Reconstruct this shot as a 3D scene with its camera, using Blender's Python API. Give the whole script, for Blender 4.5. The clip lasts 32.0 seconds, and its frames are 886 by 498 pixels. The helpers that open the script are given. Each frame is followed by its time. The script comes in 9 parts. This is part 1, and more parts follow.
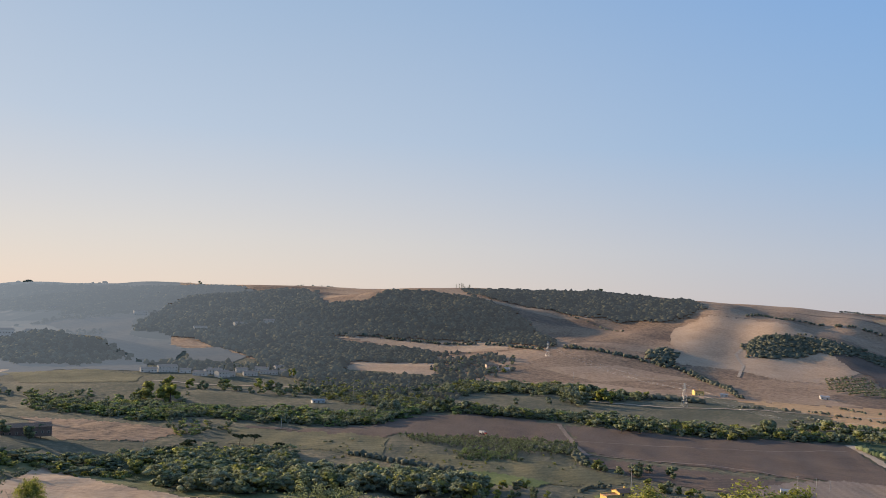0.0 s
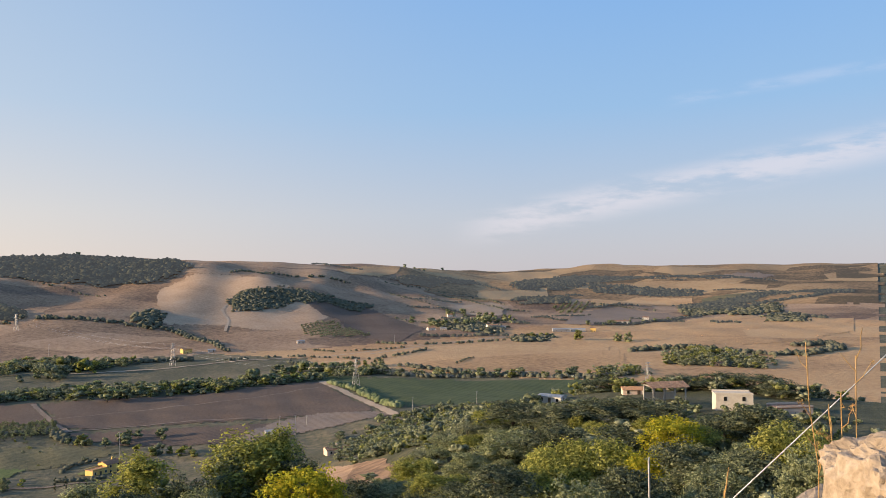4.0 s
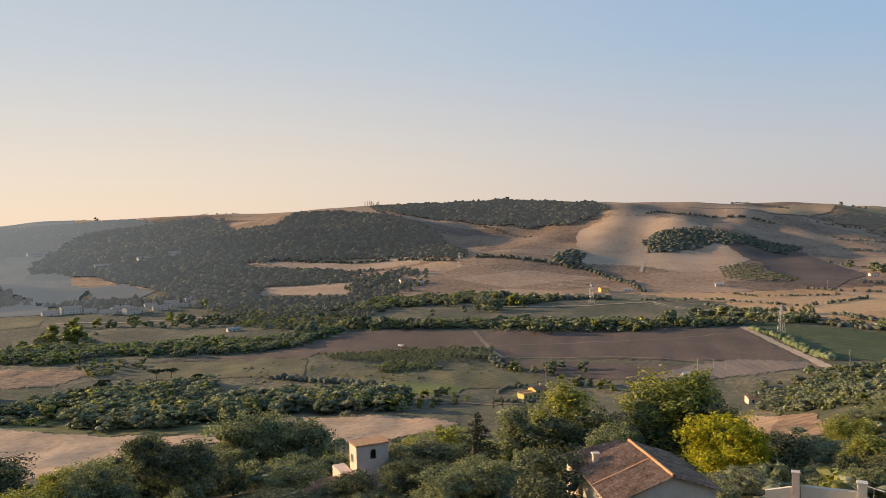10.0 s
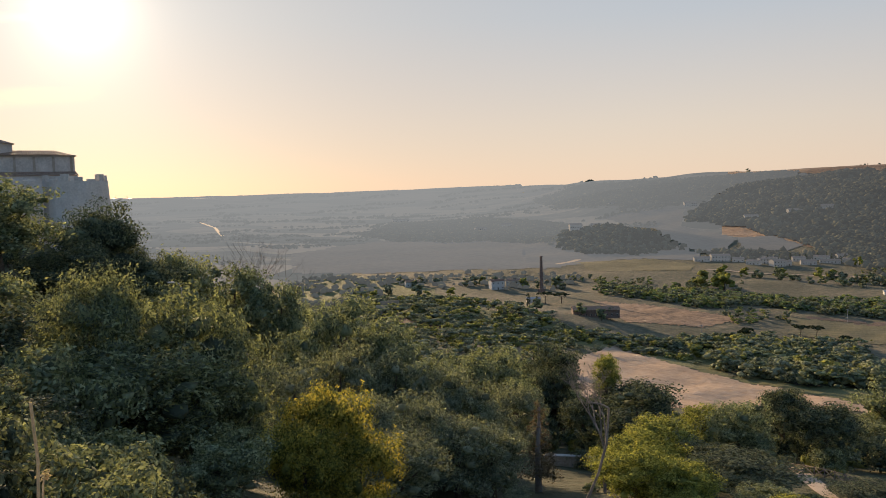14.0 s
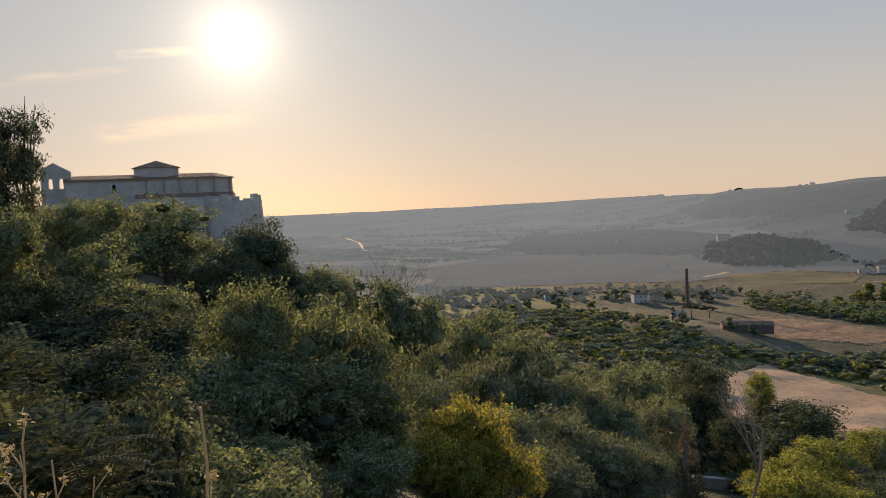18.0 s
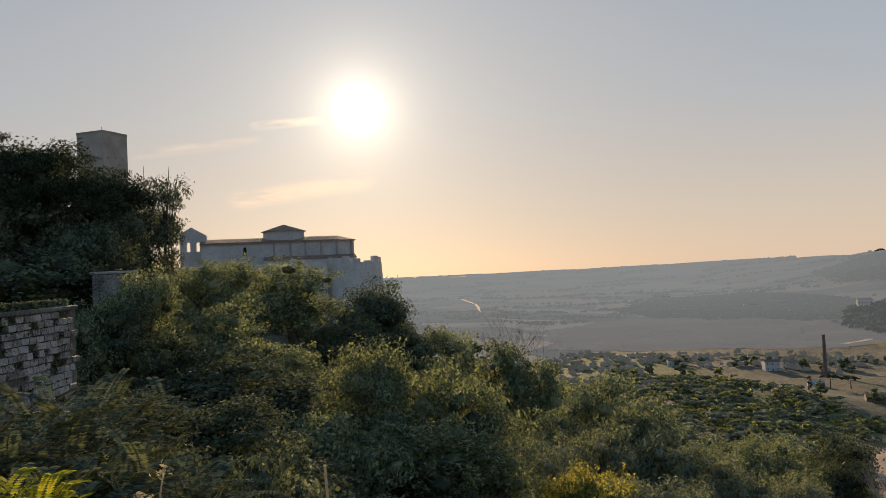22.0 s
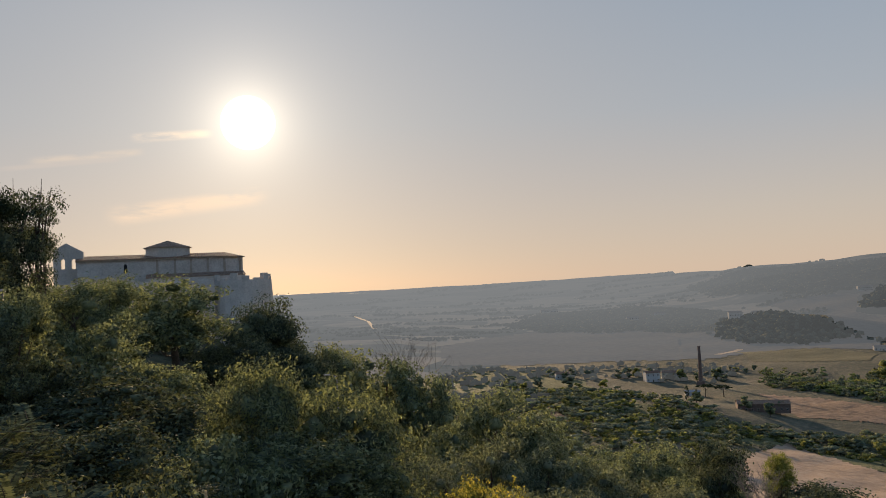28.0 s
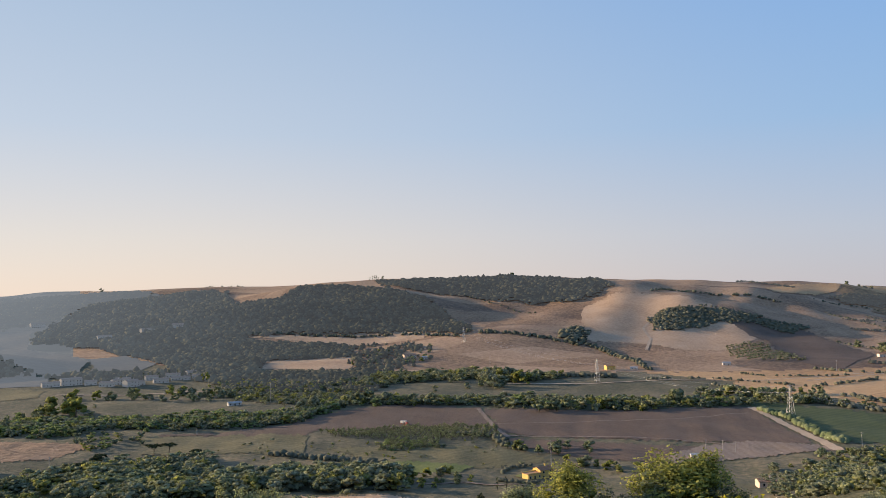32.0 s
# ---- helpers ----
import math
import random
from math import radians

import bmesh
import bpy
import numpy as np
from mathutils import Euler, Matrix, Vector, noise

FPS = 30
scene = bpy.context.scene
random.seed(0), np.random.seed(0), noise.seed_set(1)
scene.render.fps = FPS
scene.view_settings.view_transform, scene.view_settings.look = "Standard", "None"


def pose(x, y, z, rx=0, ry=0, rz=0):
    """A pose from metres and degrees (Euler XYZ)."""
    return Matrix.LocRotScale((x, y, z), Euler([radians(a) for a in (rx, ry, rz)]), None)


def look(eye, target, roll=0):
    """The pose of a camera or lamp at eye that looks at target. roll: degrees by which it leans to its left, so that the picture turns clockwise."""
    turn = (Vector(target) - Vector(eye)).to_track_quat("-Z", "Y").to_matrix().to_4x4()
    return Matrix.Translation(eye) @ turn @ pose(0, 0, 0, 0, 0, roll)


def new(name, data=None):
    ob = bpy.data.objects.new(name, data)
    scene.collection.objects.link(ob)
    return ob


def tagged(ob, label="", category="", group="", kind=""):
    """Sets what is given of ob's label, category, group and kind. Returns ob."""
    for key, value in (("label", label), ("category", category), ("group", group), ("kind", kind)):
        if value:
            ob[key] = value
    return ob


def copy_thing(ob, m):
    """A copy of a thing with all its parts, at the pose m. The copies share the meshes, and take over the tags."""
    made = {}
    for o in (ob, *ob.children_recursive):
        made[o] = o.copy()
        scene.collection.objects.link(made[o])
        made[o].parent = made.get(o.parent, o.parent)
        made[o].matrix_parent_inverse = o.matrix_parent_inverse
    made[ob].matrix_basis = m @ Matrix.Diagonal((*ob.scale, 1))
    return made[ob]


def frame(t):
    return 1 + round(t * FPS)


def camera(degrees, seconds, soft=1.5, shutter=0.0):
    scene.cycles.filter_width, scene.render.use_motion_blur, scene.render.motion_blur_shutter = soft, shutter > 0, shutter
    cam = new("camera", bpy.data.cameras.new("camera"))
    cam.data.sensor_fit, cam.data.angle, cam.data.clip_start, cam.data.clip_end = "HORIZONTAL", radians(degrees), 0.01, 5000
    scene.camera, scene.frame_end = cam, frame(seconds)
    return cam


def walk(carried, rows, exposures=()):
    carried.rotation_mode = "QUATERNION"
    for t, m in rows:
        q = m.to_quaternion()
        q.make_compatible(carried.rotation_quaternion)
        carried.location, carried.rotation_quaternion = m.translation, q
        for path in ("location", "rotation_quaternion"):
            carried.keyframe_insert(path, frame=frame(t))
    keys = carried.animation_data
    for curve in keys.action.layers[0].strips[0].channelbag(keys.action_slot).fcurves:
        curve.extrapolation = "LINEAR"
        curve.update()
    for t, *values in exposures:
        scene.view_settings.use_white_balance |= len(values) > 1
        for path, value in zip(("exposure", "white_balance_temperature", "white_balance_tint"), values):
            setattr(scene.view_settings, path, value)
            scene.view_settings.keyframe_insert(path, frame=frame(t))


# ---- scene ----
cam = camera(59.47, 32.0, 0.9)
# seconds, yaw, pitch, roll of a hand-held camera that turns on the spot
PATH = [
    (0.0, -0.00, 3.82, -2.75),
    (0.5, -4.91, 4.07, -3.24),
    (1.0, -13.63, 4.37, -3.83),
    (1.5, -18.44, 4.21, -4.03),
    (2.0, -23.21, 3.92, -4.03),
    (2.5, -28.98, 3.25, -1.98),
    (3.0, -31.74, 2.92, -0.97),
    (3.5, -34.30, 2.07, 0.25),
    (4.5, -37.60, 1.40, 0.40),
    (5.5, -34.68, 0.80, -0.04),
    (6.0, -23.51, 1.04, 0.04),
    (6.5, -18.91, 1.35, -0.05),
    (7.0, -18.10, 1.00, -0.04),
    (7.5, -15.46, -0.18, 0.06),
    (8.0, -14.07, -0.67, 0.26),
    (8.5, -11.58, -1.75, 0.78),
    (9.0, -11.47, -1.74, 0.80),
    (9.5, -8.79, -2.16, 1.18),
    (10.0, -6.66, -2.32, 1.37),
    (10.5, -5.92, -2.38, 1.43),
    (11.0, -0.86, -1.37, 1.34),
    (11.5, 9.96, -2.81, 0.61),
    (12.0, 19.27, -5.19, 0.35),
    (12.5, 22.80, -5.51, 0.35),
    (13.0, 28.57, -5.29, 0.61),
    (13.5, 34.29, -4.77, 0.99),
    (14.0, 38.81, -4.79, 1.33),
    (14.5, 40.28, -4.86, 1.45),
    (16.5, 45.79, -4.32, 2.00),
    (17.0, 46.86, -4.09, 2.18),
    (17.5, 47.82, -3.81, 2.34),
    (18.0, 48.97, -3.47, 2.52),
    (18.5, 50.18, -3.14, 2.59),
    (19.0, 51.92, -2.72, 2.63),
    (19.5, 53.32, -2.39, 2.63),
    (20.0, 54.58, -2.10, 2.72),
    (20.5, 55.27, -1.96, 2.81),
    (21.0, 55.17, -1.89, 2.77),
    (21.5, 56.05, 0.41, 2.50),
    (22.0, 57.57, 1.47, 2.52),
    (22.5, 60.71, 1.98, 2.29),
    (23.0, 62.04, 2.35, 2.43),
    (23.5, 62.92, 2.63, 2.69),
    (24.0, 63.86, 2.78, 2.92),
    (24.5, 64.39, 2.90, 3.12),
    (26.5, 60.99, 2.96, 2.20),
    (27.0, 58.94, 2.90, 2.08),
    (27.5, 55.82, 2.68, 1.96),
    (28.0, 49.64, 2.33, 2.79),
    (28.5, 40.69, 2.50, 4.14),
    (29.0, 34.25, 2.32, 3.60),
    (29.5, 26.49, 2.70, 2.00),
    (30.0, 20.59, 3.32, 1.30),
    (30.5, 14.53, 3.44, 0.46),
    (31.0, 5.46, 2.60, -0.42),
    (31.5, -5.28, 3.16, 0.62),
    (32.0, -6.32, 3.22, 0.72),
]

def held(yaw, pitch, roll):
    """The phone at arm's length from the axis about which it is turned."""
    a = radians(yaw)
    return pose(-0.1 * math.sin(a), 0.1 * math.cos(a), 0.0, 90 + pitch, roll, yaw)


EXPOSURES = [(0.0, 0.58, 5700, 8), (3.0, 0.8, 5800, 8), (6.0, 0.8, 6300, 8), (9.0, 0.7, 6450, 9), (11.0, 0.7, 6500, 9), (13.0, 0.62, 6500, 10), (16.5, 0.33, 6500, 10), (19.0, 0.28, 6500, 10),
             (24.0, 0.23, 6500, 10), (27.0, 0.13, 6500, 10), (28.5, 0.13, 6300, 10), (29.5, 0.3, 6200, 9), (30.5, 0.43, 5900, 9), (32.0, 0.69, 5850, 9)]
walk(cam, [(t, held(*r)) for t, *r in PATH], EXPOSURES)

# ---- light ----
SUN_AZ, SUN_EL = 63.3, 11.9
SUN_WAY = Vector((-math.sin(radians(SUN_AZ)) * math.cos(radians(SUN_EL)), math.cos(radians(SUN_AZ)) * math.cos(radians(SUN_EL)), math.sin(radians(SUN_EL))))


def make_world():
    world = bpy.data.worlds.new("sky")
    scene.world = world
    world.use_nodes = True
    nt = world.node_tree
    nt.nodes.clear()
    n, l = nt.nodes.new, nt.links.new
    out, back = n("ShaderNodeOutputWorld"), n("ShaderNodeBackground")
    sky = n("ShaderNodeTexSky")
    sky.sky_type, sky.sun_disc = "NISHITA", False
    sky.sun_elevation, sky.sun_rotation = radians(SUN_EL), radians(-SUN_AZ)
    sky.altitude, sky.air_density, sky.dust_density, sky.ozone_density = 150, 1.0, 0.6, 1.6
    back.inputs[1].default_value = 0.075
    def mixed(kind, factor, a, b):
        mix = n("ShaderNodeMix")
        mix.data_type, mix.blend_type, mix.clamp_factor = "RGBA", kind, False
        for slot, value in (("Factor", factor), ("A", a), ("B", b)):
            if hasattr(value, "links"):
                l(value, mix.inputs[slot])
            elif slot == "Factor":
                mix.inputs[slot].default_value = value
            else:
                mix.inputs[slot].default_value = (*value, 1)
        return mix.outputs["Result"]

    def ramp(value, stops):
        node = n("ShaderNodeValToRGB")
        e = node.color_ramp.elements
        while len(e) < len(stops):
            e.new(0.5)
        for spot, (at, c) in zip(e, stops):
            spot.position, spot.color = at, (*c, 1)
        l(value, node.inputs[0])
        return node.outputs[0]

    def fall(value, low, high, power=1.0):
        node, scale = n("ShaderNodeMapRange"), n("ShaderNodeMath")
        node.interpolation_type = "SMOOTHERSTEP"
        node.inputs["From Min"].default_value, node.inputs["From Max"].default_value = low, high
        l(value, node.inputs["Value"])
        scale.operation = "MULTIPLY"
        scale.inputs[1].default_value = power
        l(node.outputs[0], scale.inputs[0])
        return scale.outputs[0]

    coord, dot, split = n("ShaderNodeTexCoord"), n("ShaderNodeVectorMath"), n("ShaderNodeSeparateXYZ")
    dot.operation = "DOT_PRODUCT"
    dot.inputs[1].default_value = SUN_WAY
    l(coord.outputs["Generated"], dot.inputs[0])
    l(coord.outputs["Generated"], split.inputs[0])
    near, up = dot.outputs["Value"], split.outputs["Z"]
    # dusty evening air by height over the horizon: away from the sun, and towards it
    away = ramp(up, [(0.0, (4.8, 4.3, 4.3)), (0.07, (4.35, 4.45, 4.9)), (0.2, (2.8, 4.1, 5.75)), (0.4, (1.85, 3.45, 6.1)), (0.9, (1.35, 2.5, 5.0))])
    side = ramp(up, [(0.0, (7.7, 5.95, 4.6)), (0.07, (6.9, 5.85, 4.95)), (0.2, (4.9, 5.15, 5.5)), (0.4, (3.4, 4.25, 5.3)), (0.9, (1.6, 2.5, 4.5))])
    towards = ramp(up, [(0.0, (6.8, 5.1, 4.0)), (0.08, (6.2, 5.1, 4.4)), (0.2, (5.0, 4.9, 4.9)), (0.4, (3.9, 4.3, 4.9)), (0.9, (2.2, 2.8, 4.1))])
    apart = n("ShaderNodeMath")
    apart.operation = "ARCCOSINE"
    l(near, apart.inputs[0])
    air = mixed("MIX", fall(apart.outputs[0], radians(118), radians(38)), away, side)
    air = mixed("MIX", fall(apart.outputs[0], radians(48), radians(8)), air, towards)
    colour = mixed("MIX", 0.9, sky.outputs[0], air)
    # thin drawn-out clouds: bearing and height of both ends, width, strength
    grain, stretch = n("ShaderNodeTexNoise"), n("ShaderNodeMapping")
    stretch.inputs["Scale"].default_value = (9.0, 9.0, 42.0)
    grain.inputs["Scale"].default_value, grain.inputs["Detail"].default_value, grain.inputs["Roughness"].default_value = 1.3, 5, 0.6
    l(coord.outputs["Generated"], stretch.inputs[0])
    l(stretch.outputs[0], grain.inputs["Vector"])

    def towards_point(az, el):
        return Vector((-math.sin(radians(az)) * math.cos(radians(el)), math.cos(radians(az)) * math.cos(radians(el)), math.sin(radians(el))))

    for az0, el0, az1, el1, wide, power, tint in ((-36, 2.4, -72, 8.7, 0.034, 0.5, (7.2, 6.2, 6.0)), (-52, 11.5, -70, 13.0, 0.012, 0.2, (6.4, 6.0, 6.4)),
                                                  (61.5, 6.9, 73.5, 5.3, 0.018, 0.8, (11.5, 8.4, 5.8)), (65.5, 11.2, 71.5, 10.7, 0.008, 0.9, (12.0, 9.2, 6.6)), (70.0, 9.9, 78.0, 9.0, 0.007, 0.6, (9.0, 7.2, 5.6)), (71.0, 9.4, 80.0, 8.4, 0.005, 0.4, (7.8, 6.5, 5.5))):
        ends = towards_point(az0, el0), towards_point(az1, el1)
        mid, flat = (ends[0] + ends[1]).normalized(), ends[0].cross(ends[1]).normalized()
        across, along = n("ShaderNodeVectorMath"), n("ShaderNodeVectorMath")
        for node, way in ((across, flat), (along, mid)):
            node.operation = "DOT_PRODUCT"
            node.inputs[1].default_value = way
            l(coord.outputs["Generated"], node.inputs[0])
        off = n("ShaderNodeMath")
        off.operation = "ABSOLUTE"
        l(across.outputs["Value"], off.inputs[0])
        shade, patch = n("ShaderNodeMath"), n("ShaderNodeMath")
        shade.operation = patch.operation = "MULTIPLY"
        l(fall(off.outputs[0], wide, 0.0), shade.inputs[0])
        l(fall(along.outputs["Value"], mid.dot(ends[0]), 1.0 - (1.0 - mid.dot(ends[0])) * 0.3), shade.inputs[1])
        l(shade.outputs[0], patch.inputs[0])
        l(fall(grain.outputs[0], 0.3, 0.62, power), patch.inputs[1])
        colour = mixed("MIX", patch.outputs[0], colour, tint)
    # the sun's disc and the bright air close round it
    colour = mixed("ADD", fall(near, math.cos(radians(1.95)), math.cos(radians(1.45)), 300.0), colour, (1.0, 0.93, 0.80))
    for fade, power, tint in ((1.8, 16.0, (1.0, 0.84, 0.62)), (9.0, 0.9, (1.0, 0.85, 0.66)), (17.0, 1.3, (1.0, 0.87, 0.7))):
        scaled, glow, much = n("ShaderNodeMath"), n("ShaderNodeMath"), n("ShaderNodeMath")
        scaled.operation, glow.operation, much.operation = "MULTIPLY", "EXPONENT", "MULTIPLY"
        scaled.inputs[1].default_value, much.inputs[1].default_value = -1 / radians(fade), power
        l(apart.outputs[0], scaled.inputs[0])
        l(scaled.outputs[0], glow.inputs[0])
        l(glow.outputs[0], much.inputs[0])
        colour = mixed("ADD", much.outputs[0], colour, tint)
    l(colour, back.inputs[0])
    l(back.outputs[0], out.inputs[0])


make_world()
lamp = bpy.data.lights.new("sun", "SUN")
lamp.energy, lamp.angle, lamp.color = 5.0, radians(0.5), (1.0, 0.71, 0.43)
sun = new("sun", lamp)
sun.matrix_world = look(SUN_WAY * 100, (0, 0, 0))

# ---- the lie of the land: heights over the plan, bearing in degrees to the left of north, distance in metres ----
BEARINGS = [-70, -45, -25, 0, 20, 35, 48, 58, 66, 95]
STEPS = [0, 15, 50, 110, 200, 330, 480, 700]
HILLSIDE = [  # heights of the town's hillside by bearing, at the distances in STEPS
    [-1.9, -6, -18, -30, -41, -51, -90, -108],
    [-1.9, -9, -22, -36, -48, -54, -92, -109],
    [-1.9, -9, -23, -39, -64, -90, -108, -110],
    [-1.9, -9, -23, -37, -66, -95, -110, -110],
    [-1.9, -9, -22, -38, -65, -93, -109, -110],
    [-1.9, -9.5, -23, -38, -60, -80, -93, -108],
    [-1.9, -9.5, -21, -33, -47, -63, -78, -106],
    [-1.9, -9, -18, -25, -33, -58, -88, -108],
    [-1.9, -8, -14, -14, -9, -50, -90, -108],
    [-1.9, -6.5, -5, -3, -3, -6, -30, -60]]
HILL_BEARINGS = [-75, -62, -48, -41, -34, -28, -20, -12, -4, 4, 12, 20, 28, 33, 38, 100]
FOOT = [2100, 2000, 1800, 1500, 1250, 1100, 1050, 1050, 1050, 1100, 1150, 1200, 1450, 1900, 2300, 2300]
CREST = [4600, 4600, 4400, 4000, 3000, 2500, 2400, 2400, 2400, 2400, 2600, 2800, 3300, 4000, 4300, 4300]
CREST_EL = [0.1, 0.1, 0.0, -0.25, 0.1, 0.36, 0.72, 1.02, 0.95, 0.62, 0.45, 0.22, -0.12, -0.36, -0.42, -0.42]
# knolls: bearing, distance, half width across, half depth, height, how steep
KNOLLS = [(-44, 2700, 330, 200, 26, 1.2), (-55, 3000, 420, 240, 34, 1.2), (-62, 2500, 300, 200, 22, 1.2), (-50, 3700, 500, 260, 30, 1.2), (-39, 2450, 210, 150, 14, 1.2), (2.0, 1800, 230, 190, 36, 1.4), (-4.0, 1740, 120, 140, 16, 1.2), (25.5, 1330, 120, 110, 30, 1.2), (-20, 1900, 150, 200, 30, 1.2), (-25.5, 1720, 110, 120, 22, 1.2),
          (-11, 1430, 180, 150, 20, 1.2), (-36, 1900, 260, 260, 14, 1.2), (-46, 2100, 200, 160, 20, 1.2), (-33, 2500, 200, 150, 16, 1.2), (10, 1900, 200, 260, 18, 1.2), (36, 560, 90, 75, 9, 1.2), (30, 2200, 300, 300, 20, 1.2)]


def hermite(x, xs, ys):
    """A smooth curve through the knots."""
    x, xs, ys = np.asarray(x, float), np.asarray(xs, float), np.asarray(ys, float)
    m = np.gradient(ys, xs)
    i = np.clip(np.searchsorted(xs, x) - 1, 0, len(xs) - 2)
    h = xs[i + 1] - xs[i]
    t = np.clip((x - xs[i]) / h, 0, 1)
    return ((1 + 2 * t) * (1 - t) ** 2 * ys[i] + t * (1 - t) ** 2 * h * m[i] + t * t * (3 - 2 * t) * ys[i + 1] + t * t * (t - 1) * h * m[i + 1])


def swell(x, y, size, seed):
    """Slow irregular waves, about -1 to 1."""
    out, rnd = 0.0, random.Random(seed)
    for _ in range(6):
        a, p, k = rnd.uniform(0, 6.28), rnd.uniform(0, 6.28), rnd.uniform(0.6, 1.7) * 6.28 / size
        out = out + np.sin((x * math.cos(a) + y * math.sin(a)) * k + p)
    return out / 3.2


def height(x, y):
    x, y = np.asarray(x, float), np.asarray(y, float)
    r = np.hypot(x, y)
    az = np.degrees(np.arctan2(-x, y))
    behind = (az > 130) | (az < -100)
    az = np.clip(az, -74, 95)
    by_step = [hermite(az, BEARINGS, [row[k] for row in HILLSIDE]) for k in range(len(STEPS))]
    z = np.full_like(r, -110.0)
    for k in range(len(STEPS) - 1):
        u = np.clip((r - STEPS[k]) / (STEPS[k + 1] - STEPS[k]), 0, 1)
        inside = (r >= STEPS[k]) & (r < STEPS[k + 1])
        z = np.where(inside, by_step[k] * (1 - u) + by_step[k + 1] * u, z)
    last = by_step[-1]
    z = np.where(r >= STEPS[-1], -110 + (last + 110) * np.clip(1 - (r - 700) / 400, 0, 1), z)
    foot, crest = hermite(az, HILL_BEARINGS, FOOT), hermite(az, HILL_BEARINGS, CREST)
    top = crest * np.tan(np.radians(hermite(az, HILL_BEARINGS, CREST_EL)))
    u = np.clip((r - foot) / (crest - foot), 0, 1)
    rise = (u * u * (3 - 2 * u)) ** 1.15
    z = z + (top + 110) * rise - np.maximum(r - crest, 0) * np.where(az > 33, -0.012, 0.03)
    for a, d, wide, deep, tall, steep in KNOLLS:
        ca, sa = math.cos(radians(a)), math.sin(radians(a))
        across, along = x * ca + y * sa, -x * sa + y * ca - d
        q = (across / wide) ** 2 + (along / deep) ** 2
        z = z + tall * np.exp(-q ** steep)
    rough = np.clip((r - 250) / 900, 0, 1)
    z = z + rough * (1 + 6.0 * rise * (1 - 0.75 * np.clip((u - 0.7) / 0.3, 0, 1))) * (swell(x, y, 420, 3) * 1.7 + swell(x, y, 190, 4) * 1.6 * np.clip((2300 - r) / 700, 0.25, 1)) * np.where(az > 33, 0.4, 1)
    z = z + np.clip((r - 10) / 30, 0, 1) * (1 - rough) * swell(x, y, 45, 5) * 0.7
    return np.where(behind, -1.9, z)


def plan(az, r):
    return -r * math.sin(radians(az)), r * math.cos(radians(az))


def ground(az, r, lift=0.0):
    x, y = plan(az, r)
    return Vector((x, y, float(height(x, y)) + lift))

# ---- materials ----
def node_material(name):
    m = bpy.data.materials.new(name)
    m.use_nodes = True
    nt = m.node_tree
    return m, nt, nt.nodes["Principled BSDF"], nt.nodes.new, nt.links.new


# emission tones of the painted haze, away from the sun and towards it
HAZE_AWAY, HAZE_SUNWARD = (0.07, 0.069, 0.07), (0.208, 0.212, 0.212)


